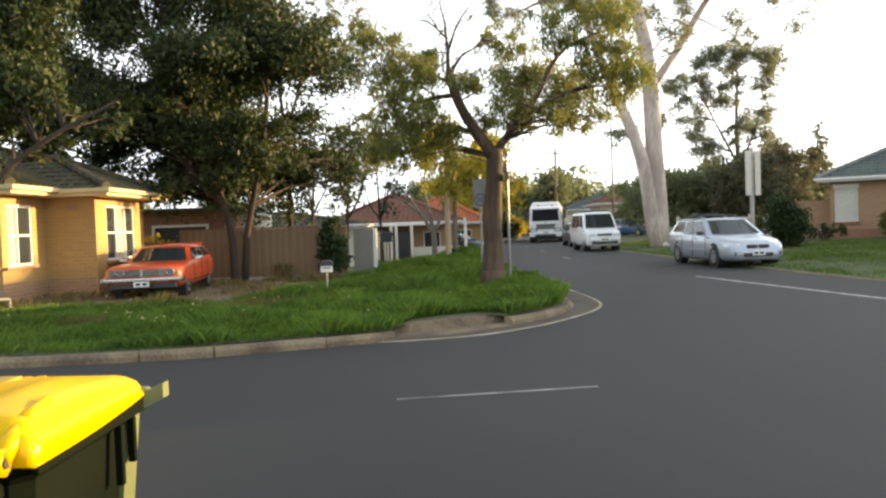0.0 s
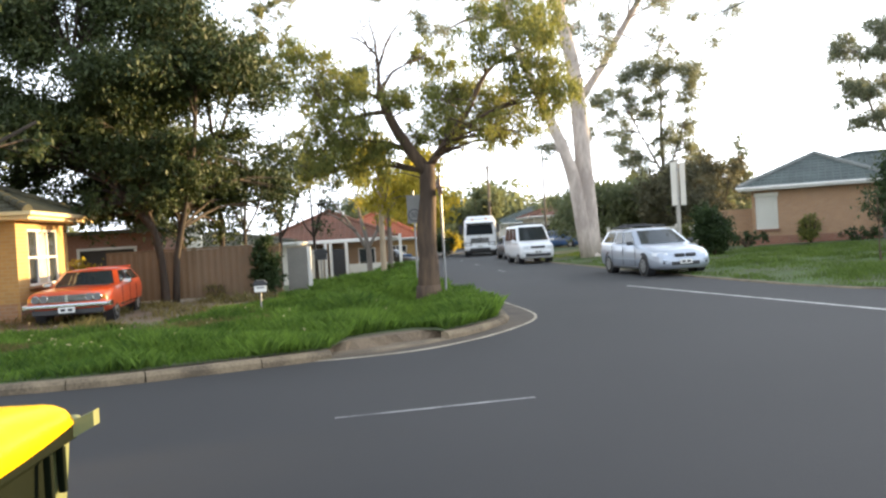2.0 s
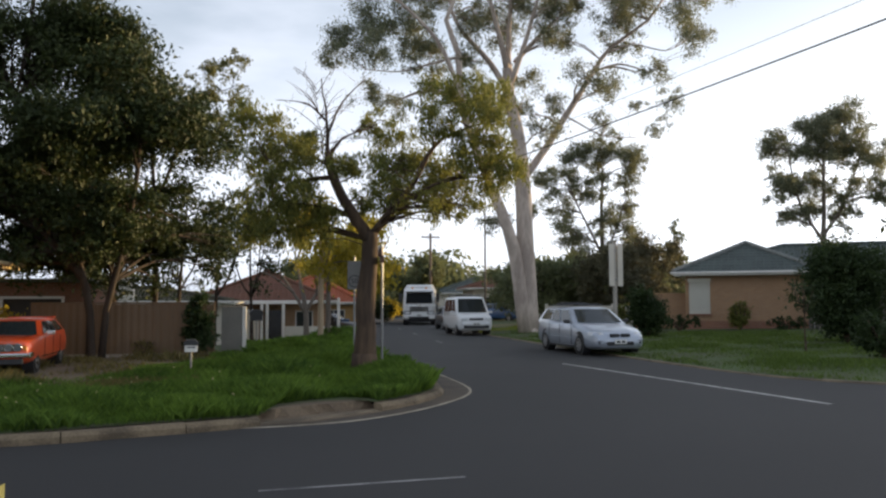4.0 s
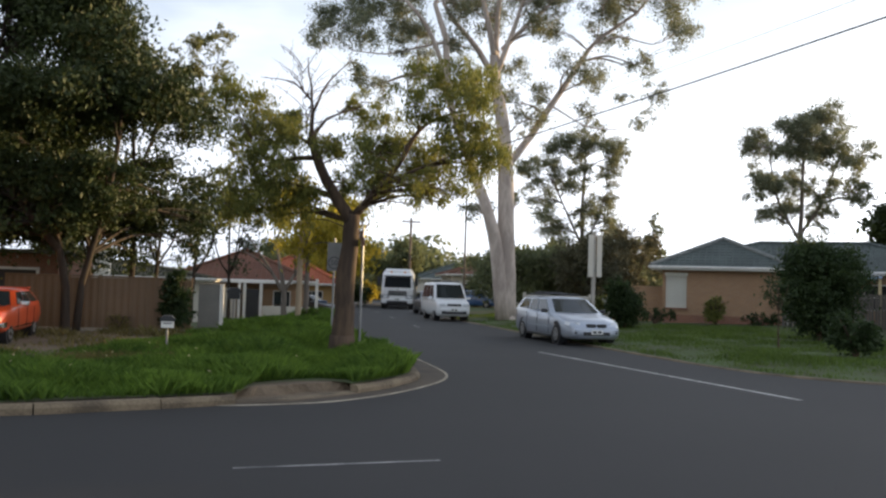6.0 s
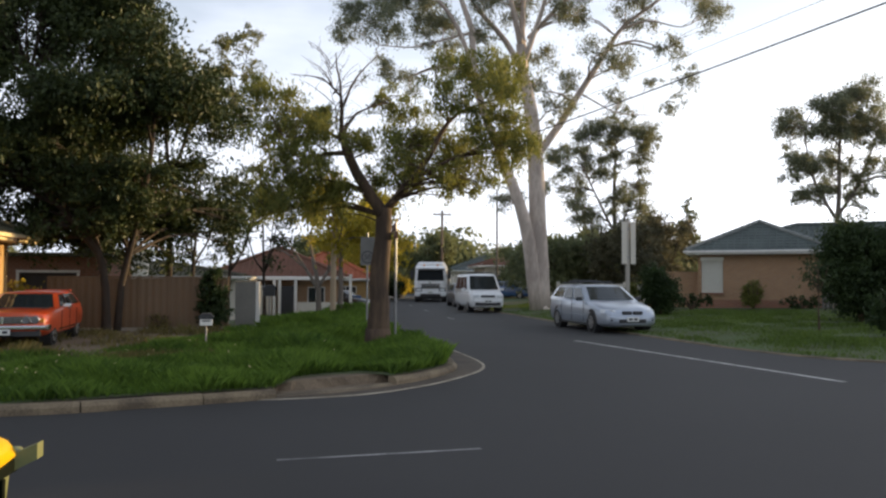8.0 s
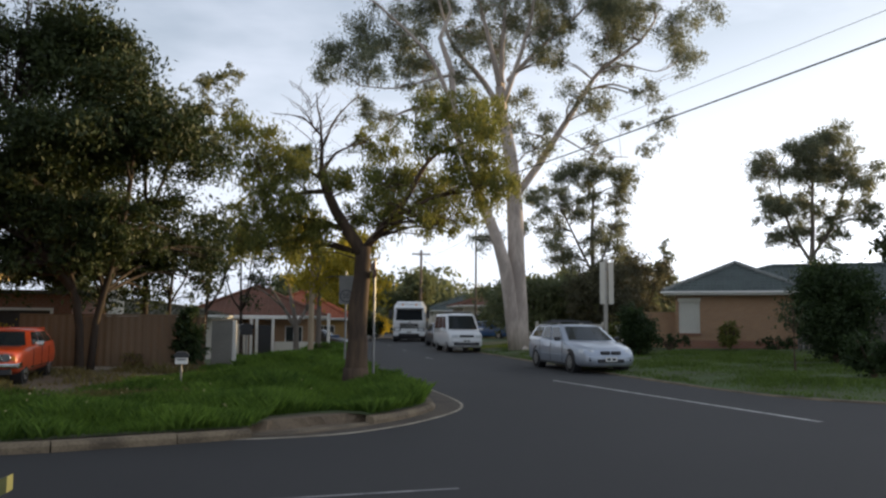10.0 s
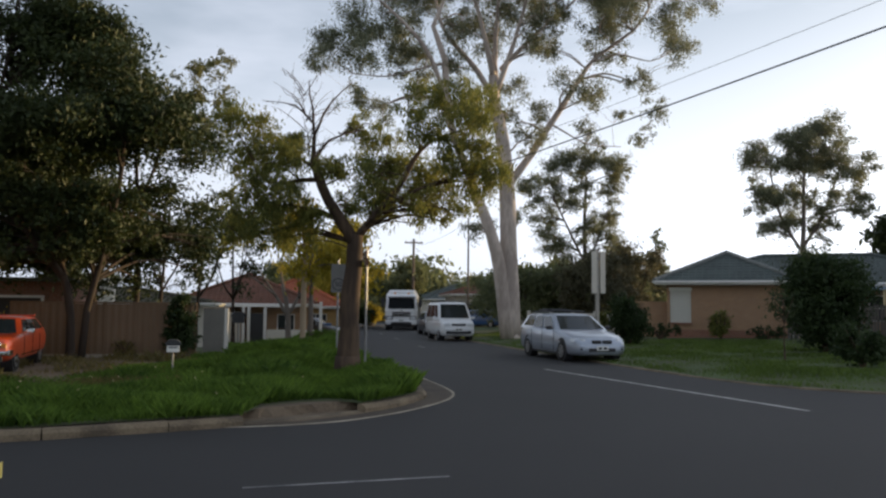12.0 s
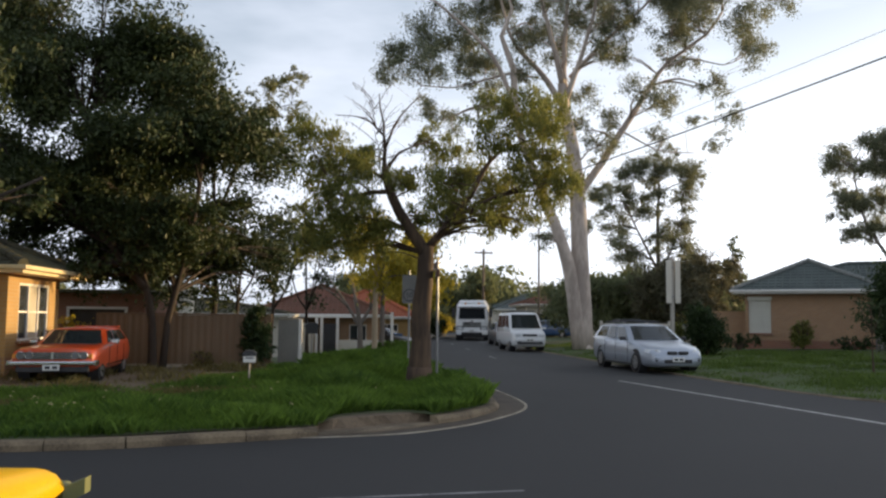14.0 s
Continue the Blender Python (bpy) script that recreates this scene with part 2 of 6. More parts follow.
M_BLUEBLIND = mat("blue_blind", (0.07, 0.20, 0.52), (0.05, 0.15, 0.42), rough=0.6, scale=2, fine=20, bump=0.05)
M_SHUTTER = mat("shutter_slats", (0.60, 0.58, 0.50), (0.52, 0.50, 0.43), rough=0.55, scale=1.5, fine=10, bump=0.05)
L_DARK = leaf_mat("dark_green_leaves", (0.024, 0.037, 0.011), (0.056, 0.073, 0.019), 0.2)
L_CORNER = leaf_mat("corner_tree_leaves", (0.075, 0.095, 0.028), (0.26, 0.255, 0.060), 0.55)
L_GUM = leaf_mat("gum_leaves", (0.095, 0.110, 0.072), (0.26, 0.265, 0.155), 0.5)
L_OLIVE = leaf_mat("olive_leaves", (0.085, 0.095, 0.038), (0.23, 0.22, 0.085), 0.5)
L_DULL = leaf_mat("dull_olive_leaves", (0.056, 0.056, 0.033), (0.125, 0.115, 0.062), 0.35)
L_YELLOW = leaf_mat("yellow_green_leaves", (0.24, 0.21, 0.026), (0.48, 0.38, 0.05), 0.6)
L_FAR = leaf_mat("far_leaves", (0.10, 0.12, 0.060), (0.20, 0.215, 0.10), 0.5, 0.2)
L_HEDGE = leaf_mat("hedge_leaves", (0.022, 0.040, 0.014), (0.052, 0.078, 0.024), 0.4, 1.0)
L_GRASS = leaf_mat("long_grass", (0.034, 0.078, 0.011), (0.165, 0.262, 0.036), 0.5, 0.9)
L_LAWN = leaf_mat("mown_grass", (0.070, 0.115, 0.022), (0.14, 0.20, 0.038), 0.45, 0.5)
L_DRY = leaf_mat("dry_grass", (0.11, 0.10, 0.032), (0.20, 0.16, 0.055), 0.4, 0.5)

M_KERBWOOD = mat("weathered_pale_timber", (0.42, 0.37, 0.30), (0.30, 0.26, 0.21), rough=0.9, scale=2, fine=30, bump=0.3, stretch=(0.1, 1, 1))
M_TINT = mat("dark_windscreen_glass", (0.010, 0.012, 0.014), (0.008, 0.010, 0.012), spec=0.12, rough=0.25, bump=0)
M_LIDMARK = mat("worn_dull_yellow_plastic", (0.40, 0.25, 0.01), (0.22, 0.15, 0.01), rough=0.6, scale=20, fine=60, bump=0.2, var=0.9)

# ---- building blocks ----
def mesh_ob(name, bm, material, parent=None, smooth=False):
    me = bpy.data.meshes.new(name)
    bmesh.ops.recalc_face_normals(bm, faces=bm.faces)
    bm.to_mesh(me)
    bm.free()
    if smooth:
        me.polygons.foreach_set("use_smooth", [True] * len(me.polygons))
    me.materials.append(material)
    ob = new(name, me)
    if parent:
        ob.parent = parent
    return ob


def part(name, bm, material, parent, label="", smooth=False):
    ob = mesh_ob(name, bm, material, parent, smooth)
    return tagged(ob, label)


def raw_ob(name, verts, faces, material, parent=None):
    me = bpy.data.meshes.new(name)
    me.from_pydata(verts, [], faces)
    me.materials.append(material)
    ob = new(name, me)
    if parent:
        ob.parent = parent
    return ob


def thing(name, label, category, m, group="", kind=""):
    ob = new(name)
    ob.empty_display_size = 0.2
    ob.matrix_basis = m
    return tagged(ob, label, category, group, kind)


def box(bm, c, s, rz=0.0, bevel=0.0, taper=1.0, m=None):
    """Adds a box of size s about c; taper narrows its top."""
    r = bmesh.ops.create_cube(bm, size=1.0)
    vs = r["verts"]
    for v in vs:
        k = taper if v.co.z > 0 else 1.0
        v.co = Vector((v.co.x * s[0] * k, v.co.y * s[1] * k, v.co.z * s[2]))
    if bevel:
        es = list({e for v in vs for e in v.link_edges})
        vs = bmesh.ops.bevel(bm, geom=es, offset=bevel, segments=2, profile=0.5, affect="EDGES")["verts"]
    t = Matrix.Translation(c) @ Matrix.Rotation(radians(rz), 4, "Z")
    if m is not None:
        t = m @ t
    bmesh.ops.transform(bm, matrix=t, verts=list({v for v in vs}))
    return bm


def boxes(*rows, bevel=0.0):
    bm = bmesh.new()
    for r in rows:
        box(bm, r[0], r[1], r[2] if len(r) > 2 else 0.0, bevel)
    return bm


def cyl(bm, p0, p1, r0, r1=None, seg=10):
    """Adds a capped tapered rod from p0 to p1."""
    p0, p1 = Vector(p0), Vector(p1)
    d = p1 - p0
    m = Matrix.Translation((p0 + p1) / 2) @ d.to_track_quat("Z", "Y").to_matrix().to_4x4()
    bmesh.ops.create_cone(bm, cap_ends=True, segments=seg, radius1=r0, radius2=r0 if r1 is None else r1, depth=d.length, matrix=m)
    return bm


def rods(*rows, seg=10):
    bm = bmesh.new()
    for r in rows:
        cyl(bm, *r, seg=seg)
    return bm


def smooth_line(pts, step=0.5):
    """A Catmull-Rom line through points, in even steps."""
    p = [Vector((*q, 0)) if len(q) == 2 else Vector(q) for q in pts]
    p = [2 * p[0] - p[1]] + p + [2 * p[-1] - p[-2]]
    out = []
    for i in range(1, len(p) - 2):
        n = max(2, int((p[i + 1] - p[i]).length / step))
        for k in range(n):
            t = k / n
            out.append(0.5 * (2 * p[i] + (p[i + 1] - p[i - 1]) * t + (2 * p[i - 1] - 5 * p[i] + 4 * p[i + 1] - p[i + 2]) * t * t
                              + (3 * p[i] - p[i - 1] - 3 * p[i + 1] + p[i + 2]) * t ** 3))
    out.append(p[-2])
    return out


def sweep(bm, line, profile):
    """A profile of (side, up) pairs drawn along a level line; side is to the line's right."""
    rings = []
    for i, q in enumerate(line):
        d = (line[min(i + 1, len(line) - 1)] - line[max(i - 1, 0)]).normalized()
        side = Vector((d.y, -d.x, 0))
        rings.append([bm.verts.new(q + side * a + Vector((0, 0, b))) for a, b in profile])
    k = len(profile)
    for a, b in zip(rings, rings[1:]):
        for j in range(k):
            bm.faces.new((a[j], a[(j + 1) % k], b[(j + 1) % k], b[j]))
    bm.faces.new(rings[0])
    bm.faces.new(rings[-1][::-1])
    return bm


def inside(poly, x, y):
    c, j = False, len(poly) - 1
    for i in range(len(poly)):
        (xi, yi), (xj, yj) = poly[i], poly[j]
        if (yi > y) != (yj > y) and x < (xj - xi) * (y - yi) / (yj - yi) + xi:
            c = not c
        j = i
    return c


def region(name, poly, height, material, cell=1.5, fine_box=None):
    """A sheet of ground that fills a polygon, at the height given by a function, with a skirt."""
    from mathutils.geometry import delaunay_2d_cdt
    xs, ys = [p[0] for p in poly], [p[1] for p in poly]
    pts = [Vector(p) for p in poly]
    n = len(pts)
    x = min(xs)
    while x < max(xs):
        y = min(ys)
        while y < max(ys):
            if inside(poly, x, y):
                pts.append(Vector((x + random.uniform(-0.1, 0.1), y + random.uniform(-0.1, 0.1))))
            y += cell
        x += cell
    vs, es, fs, *_ = delaunay_2d_cdt(pts, [(i, (i + 1) % n) for i in range(n)], [], 1, 1e-4)
    return raw_ob(name, [(v.x, v.y, height(v.x, v.y)) for v in vs], [list(f) for f in fs], material)


# ---- ground, road, kerbs ----
land = raw_ob("ground", [(-1500, -1500, -0.8), (1500, -1500, -0.8), (1500, 1500, -0.8), (-1500, 1500, -0.8)], [(0, 1, 2, 3)], M_FARLAND)
tagged(land, "flat suburban ground reaching the horizon", "ground", kind="structure")
road = raw_ob("road", [(-70, 2.5, 0), (70, 2.5, 0), (70, 16, 0), (14, 20, 0), (24, 160, 0), (6, 160, 0), (0.9, 30, 0), (0.9, 20, 0), (-70, 16, 0)], [(0, 1, 2, 3, 4, 5, 6, 7, 8)], M_ASPHALT)
tagged(road, "worn dark grey asphalt road at a junction", "road", kind="structure")

KERB_W = smooth_line([(-70, 9.3), (-30, 9.5), (-12, 9.6), (-4.43, 9.89), (-2.06, 10.43), (-0.33, 11.2), (0.92, 12.1), (1.45, 12.7), (2.02, 13.75), (2.18, 14.8), (2.15, 16.4), (1.95, 19), (1.75, 26), (2.0, 36), (2.8, 48), (3.6, 60), (5.2, 80), (11, 150)], 0.4)
KERB_E = smooth_line([(18, 150), (10.6, 78), (9.2, 58), (8.5, 42), (8.65, 31), (8.95, 23), (9.3, 18.2), (9.9, 15.5), (11.1, 14.0), (13.2, 13.0), (18, 12.4), (30, 12.0), (70, 11.5)], 0.4)
KERB_S = smooth_line([(70, 2.9), (10, 2.95), (-10, 2.95), (-70, 2.9)], 2.0)


def verge_w(x, y):
    t = min(1.0, max(0.0, (y - 27) / 21)) * min(1.0, max(0.0, (1.2 - x) / 2.5))
    return 0.135 + 0.02 * noise.noise(Vector((x * 0.6, y * 0.6, 0))) - 0.78 * t * t * (3 - 2 * t)


EDGE_E = [(q.x, q.y) for q in KERB_E[::3] if q.y < 90 and q.x < 45]


def verge_e(x, y):
    """The east lawns start level with the low kerb and rise gently."""
    off = min((x - a) ** 2 + (y - b) ** 2 for a, b in EDGE_E) ** 0.5
    far = max(0.0, min(x - 8.8, (y - 12.6) * 1.0))
    off = max(0.0, off - 0.62)
    return 0.032 + 0.10 * min(off, 1.2) / 1.2 + 0.022 * min(far, 14) * min(1.0, off / 2.0) + 0.02 * min(1.0, off) * noise.noise(Vector((x * 0.5, y * 0.5, 3)))


POLY_W = [(p.x, p.y) for p in KERB_W if p.x < -0.55 and p.y < 20] + [(-0.45, 11.9), (0.1, 12.35), (0.55, 12.45), (0.85, 12.2)] + [(p.x, p.y) for p in KERB_W if p.y > 12.1 and p.x > 0.9] + [(-70, 150)]
POLY_E = [(p.x, p.y) for p in KERB_E] + [(70, 150)]
POLY_S = [(p.x, p.y) for p in KERB_S] + [(-70, -60), (70, -60)]
tagged(region("verge_west", POLY_W, verge_w, M_TURF, 1.6), "grassy corner verge with worn bare earth", "verge", kind="structure")
tagged(region("lawn_east", POLY_E, verge_e, M_TURF, 2.0), "mown front lawns rising gently from the kerb", "lawn", kind="structure")
tagged(region("verge_south", POLY_S, lambda x, y: 0.10, M_TURF, 6.0), "near verge beside the road", "verge", kind="structure")


def kerb_run(name, line, label, piece=3.0, skip=(), rise=0.122):
    """A kerb in cast lengths with open joints, its gutter and the pale lip of the gutter."""
    k = thing(name, label, "kerb", Matrix(), kind="structure")
    n = max(2, int(piece / 0.4))
    for i in range(0, len(line) - 1, n):
        run = [q.copy() for q in line[i:i + n + 1]]
        if len(run) < 2:
            continue
        mid = run[len(run) // 2]
        if (mid - line[0]).length > 0 and mid.y > 75 or abs(mid.x) > 30:
            if i % (n * 3):
                continue
            run = [q.copy() for q in line[i:i + 3 * n + 1]]
        else:
            d = (run[-1] - run[-2]).normalized()
            run[-1] = run[-1] - d * 0.005
        low = any(a < mid.x < b and c < mid.y < e for a, b, c, e in skip)
        up = 0.03 if low else rise + random.uniform(-0.008, 0.008)
        part("kerb_stone", sweep(bmesh.new(), run, [(-0.02, -0.05), (0.155, -0.05), (0.145, up - 0.05), (0.11, up - 0.008), (0.09, up), (-0.02, up + 0.004)]), M_CONC, k)
    return k


def strip_between(name, k, a, b, za, zb, material, label):
    """A thin paved strip between two lines."""
    n = 120
    vs, fs = [], []
    for i in range(n + 1):
        p, q = a[int(i / n * (len(a) - 1))], b[int(i / n * (len(b) - 1))]
        vs += [(p.x, p.y, za), (q.x, q.y, zb), (p.x, p.y, -0.05), (q.x, q.y, -0.05)]
    for i in range(n):
        j = 4 * i
        fs += [(j, j + 1, j + 5, j + 4), (j + 1, j + 3, j + 7, j + 5), (j + 2, j, j + 4, j + 6)]
    return tagged(raw_ob(name, vs, fs, material, k), label)


kerb_w = kerb_run("kerb_west", KERB_W, "chipped concrete kerb round the grassy corner", 1.2, skip=[(-0.45, 0.72, 10.9, 12.3)])
kerb_run("kerb_east", KERB_E, "low concrete kerb almost hidden by the mown lawns", rise=0.03)
kerb_run("kerb_south", KERB_S, "concrete kerb beside the near verge")
LIP = smooth_line([(-1.1, 10.72), (-0.2, 10.84), (0.56, 11.12), (1.25, 11.7), (1.85, 12.42), (2.5, 13.5), (2.82, 14.4), (2.92, 15.4), (2.85, 17.3), (2.65, 20), (2.45, 24)], 0.1)
FACE = smooth_line([(-1.1, 10.76), (-0.25, 11.12), (1.0, 12.0), (1.57, 12.6), (2.15, 13.7), (2.32, 14.8), (2.29, 16.4), (2.1, 19), (1.95, 24)], 0.1)
LIP_IN = [q + (FACE[int(i / (len(LIP) - 1) * (len(FACE) - 1))] - q).normalized() * 0.052 for i, q in enumerate(LIP)]
strip_between("gutter", kerb_w, FACE, LIP_IN, 0.018, 0.006, M_GUTTER, "stained concrete gutter")
strip_between("gutter_lip", kerb_w, LIP_IN, LIP, 0.010, 0.008, M_LIP, "pale concrete lip")
# worn earth ramp where the kerb is broken down
RAMP_LINE = [q for q in KERB_W if -1.3 < q.x < 1.7 and q.y < 13.4]


def ramp_height(x, y):
    d = min((Vector((x, y)) - q.xy).length * (1 if (Vector((x, y)) - q.xy).dot(Vector((-0.5, 0.87))) > 0 else -1) for q in RAMP_LINE)
    return 0.020 + 0.116 * min(1.0, max(0.0, (d + 0.25) / 0.5)) + 0.006 * noise.noise(Vector((x * 2.5, y * 2.5, 1)))


ramp = region("bare_earth", [(-0.75, 10.86), (-0.45, 10.92), (0.0, 11.08), (0.6, 11.5), (0.98, 11.86), (1.25, 12.35), (1.2, 12.9), (0.5, 13.1), (-0.1, 13.0), (-0.9, 12.6), (-1.0, 11.6)], ramp_height, M_SOIL, 0.12)
tagged(ramp, "bare brown earth worn into the verge", "earth", kind="structure")
drive = region("driveway", [(-12, 15.6), (-3.4, 15.9), (-3.2, 18.0), (-3.6, 23.8), (-9.2, 23.8), (-9.2, 19.2), (-12, 18.0)],
               lambda x, y: verge_w(x, y) + 0.012, M_SOIL, 0.8)
tagged(drive, "brown earth driveway with patchy grass", "driveway", kind="structure")


def flat_strip(name, a, b, w, material, label, z=0.004):
    a, b = Vector((*a, z)), Vector((*b, z))
    d = (b - a).normalized()
    s = Vector((-d.y, d.x, 0)) * w / 2
    n = max(2, int((b - a).length / 0.25))
    vs, fs = [], []
    for i in range(n + 1):
        q = a + (b - a) * i / n
        j = random.uniform(-0.008, 0.008)
        vs += [q + s * (1 + j * 6), q - s * (1 - j * 6)]
    for i in range(n):
        fs.append((2 * i, 2 * i + 1, 2 * i + 3, 2 * i + 2))
    ob = raw_ob(name, vs, fs, material)
    return tagged(ob, label, "road marking", kind="structure")


flat_strip("road_marking", (-0.43, 7.17), (1.41, 7.42), 0.06, M_PAINTLINE, "worn white dash on the asphalt")
flat_strip("road_marking", (-5.6, 6.55), (-3.4, 6.78), 0.05, M_PAINTLINE, "worn white dash on the asphalt")
flat_strip("road_marking", (6.42, 20.5), (7.95, 11.6), 0.12, M_EDGELINE, "long white edge line on the asphalt")
for yy in (32.3, 41.0, 49.5, 58.0, 67.0):
    flat_strip("road_marking", (5.08 + (yy - 32) * 0.008, yy), (5.06 + (yy - 32) * 0.008, yy + 1.6), 0.10, M_PAINTLINE, "short white centre dash")


# ---- houses ----
def wall_panel(bm, p0, p1, z0, z1, th, holes=()):
    """A wall from p0 to p1 (outer face on the line's right) with openings (u0, u1, v0, v1)."""
    p0, p1 = Vector((*p0, 0)), Vector((*p1, 0))
    d = (p1 - p0)
    ln = d.length
    d.normalize()
    ang = math.degrees(math.atan2(d.y, d.x))
    inn = Vector((-d.y, d.x, 0)) * th / 2
    us = sorted({0.0, ln, *[h[0] for h in holes], *[h[1] for h in holes]})
    for a, b in zip(us, us[1:]):
        vs = [z0]
        for h in sorted(holes, key=lambda h: h[2]):
            if h[0] <= a + 1e-4 and h[1] >= b - 1e-4:
                vs += [h[2], h[3]]
        vs.append(z1)
        for lo, hi in zip(vs[::2], vs[1::2]):
            if hi - lo > 0.01:
                c = p0 + d * (a + b) / 2 + inn
                box(bm, (c.x, c.y, (lo + hi) / 2), (b - a, th, hi - lo), ang)


def wall_part(parent, material, *args):
    bm = bmesh.new()
    wall_panel(bm, *args)
    return part("wall", bm, material, parent)


def add_window(parent, p0, p1, hole, frame_m, glass_m, bars=1, rail=True, sill_m=None, name="window", curtain=None, curtained=()):
    """A window set in an opening of a wall: frame, panes, sill."""
    p0, p1 = Vector((*p0, 0)), Vector((*p1, 0))
    d = (p1 - p0).normalized()
    ang = math.degrees(math.atan2(d.y, d.x))
    u0, u1, v0, v1 = hole
    inn = Vector((-d.y, d.x, 0))

    def at(u, v, depth):
        q = p0 + d * u + inn * depth
        return (q.x, q.y, v)
    w, h, f = u1 - u0, v1 - v0, 0.055
    um, vm = (u0 + u1) / 2, (v0 + v1) / 2
    rows = [(at(um, v0 + f / 2, 0.05), (w, 0.07, f), ang), (at(um, v1 - f / 2, 0.05), (w, 0.07, f), ang)]
    ucuts = [u0 + f / 2] + [u0 + w * (i + 1) / (bars + 1) for i in range(bars)] + [u1 - f / 2]
    for u in ucuts:
        rows.append((at(u, vm, 0.05), (f, 0.068, h - 2 * f), ang))
    if rail:
        for a, b in zip(ucuts, ucuts[1:]):
            rows.append((at((a + b) / 2, vm, 0.05), (b - a - f, 0.06, f * 0.8), ang))
    win = part(name, boxes(*rows), frame_m, parent, "white painted window frame")
    for col, (a, b) in enumerate(zip(ucuts, ucuts[1:])):
        for lo, hi in (((v0 + f, vm - f * 0.4), (vm + f * 0.4, v1 - f)) if rail else ((v0 + f, v1 - f),)):
            part("pane", boxes((at((a + b) / 2, (lo + hi) / 2, 0.06), (b - a - f, 0.012, hi - lo), ang)), curtain if col in curtained else glass_m, win)
    if sill_m:
        part("sill", boxes((at(um, v0 - 0.035, -0.03), (w + 0.14, 0.16, 0.07), ang), bevel=0.008), sill_m, win)
    return win


def hip_roof(parent, x0, x1, y0, y1, z, pitch, material, over=0.5, fascia_m=None, course=0.32, name="roof", cap_m=None):
    """A hipped roof in stepped courses of tiles over a rectangle, with ridge caps, fascia and soffit."""
    x0, x1, y0, y1 = x0 - over, x1 + over, y0 - over, y1 + over
    w, d = x1 - x0, y1 - y0
    run = min(w, d) / 2
    rise = run * math.tan(radians(pitch))
    n = max(3, int(run / math.cos(radians(pitch)) / course))
    vs, fs = [], []

    def ring(k, lift):
        t = k / n
        i = run * t
        zz = z + rise * t + lift
        return [(x0 + i, y0 + i, zz), (x1 - i, y0 + i, zz), (x1 - i, y1 - i, zz), (x0 + i, y1 - i, zz)]
    for k in range(n):
        b = len(vs)
        vs += ring(k, 0.035) + ring(k + 1, 0.0) + ring(k, 0.0)
        for j in range(4):
            a, c = j, (j + 1) % 4
            fs.append((b + a, b + c, b + 4 + c, b + 4 + a))
            fs.append((b + 8 + a, b + 8 + c, b + c, b + a))
    # rolls of the tiles: low ribs running down the slopes
    for face in range(4):
        ln = w if face % 2 == 0 else d
        m = int(ln / 0.30)
        for i in range(1, m):
            s = ln * i / m
            reach = min(run, s, ln - s)
            if reach < 0.25:
                continue
            h = rise * reach / run
            ends = {0: ((x0 + s, y0), (x0 + s, y0 + reach)), 1: ((x1, y0 + s), (x1 - reach, y0 + s)),
                    2: ((x0 + s, y1), (x0 + s, y1 - reach)), 3: ((x0, y0 + s), (x0 + reach, y0 + s))}[face]
            dx, dy = (0.035, 0) if face % 2 == 0 else (0, 0.035)
            b = len(vs)
            (ax, ay), (bx, by) = ends
            vs += [(ax - dx, ay - dy, z + 0.03), (ax + dx, ay + dy, z + 0.03), (ax, ay, z + 0.075),
                   (bx - dx, by - dy, z + h + 0.01), (bx + dx, by + dy, z + h + 0.01), (bx, by, z + h + 0.05)]
            fs += [(b, b + 2, b + 5, b + 3), (b + 1, b + 4, b + 5, b + 2), (b, b + 1, b + 2)]
    roof = raw_ob(name, vs, fs, material, parent)
    cor = ring(0, 0.05)
    top = ring(n, 0.05)
    bm = bmesh.new()
    for j in range(4):
        a, b = Vector(cor[j]), Vector(top[j])
        m = int((b - a).length / 0.38)
        for i in range(m):
            cyl(bm, a + (b - a) * (i / m), a + (b - a) * ((i + 1.12) / m), 0.12, 0.095, seg=8)
    ends = sorted({tuple(round(c, 3) for c in q) for q in top})
    if len(ends) > 1:
        a, b = Vector(ends[0]), Vector(ends[-1])
        m = max(1, int((b - a).length / 0.38))
        for i in range(m):
            cyl(bm, a + (b - a) * (i / m), a + (b - a) * ((i + 1.1) / m), 0.12, 0.10, seg=8)
    part("ridge_cap", bm, cap_m or material, roof)
    bm = bmesh.new()
    xm, ym = (x0 + x1) / 2, (y0 + y1) / 2
    box(bm, (xm, y0 + 0.02, z - 0.07), (w, 0.04, 0.17))
    box(bm, (xm, y1 - 0.02, z - 0.07), (w, 0.04, 0.17))
    box(bm, (x0 + 0.02, ym, z - 0.07), (0.04, d - 0.08, 0.17))
    box(bm, (x1 - 0.02, ym, z - 0.07), (0.04, d - 0.08, 0.17))
    part("fascia", bm, fascia_m or M_WHITE, roof, "pale painted fascia")
    bm = bmesh.new()
    for c, s in (((xm, y0 - 0.055, z - 0.03), (w + 0.22, 0.11, 0.10)), ((xm, y1 + 0.055, z - 0.03), (w + 0.22, 0.11, 0.10)),
                 ((x0 - 0.055, ym, z - 0.03), (0.11, d, 0.10)), ((x1 + 0.055, ym, z - 0.03), (0.11, d, 0.10))):
        box(bm, c, s, bevel=0.02)
    part("rain_gutter", bm, fascia_m or M_WHITE, roof)
    part("soffit", boxes(((xm, ym, z - 0.145), (w - 0.1, d - 0.1, 0.02))), fascia_m or M_WHITE, roof)
    return roof

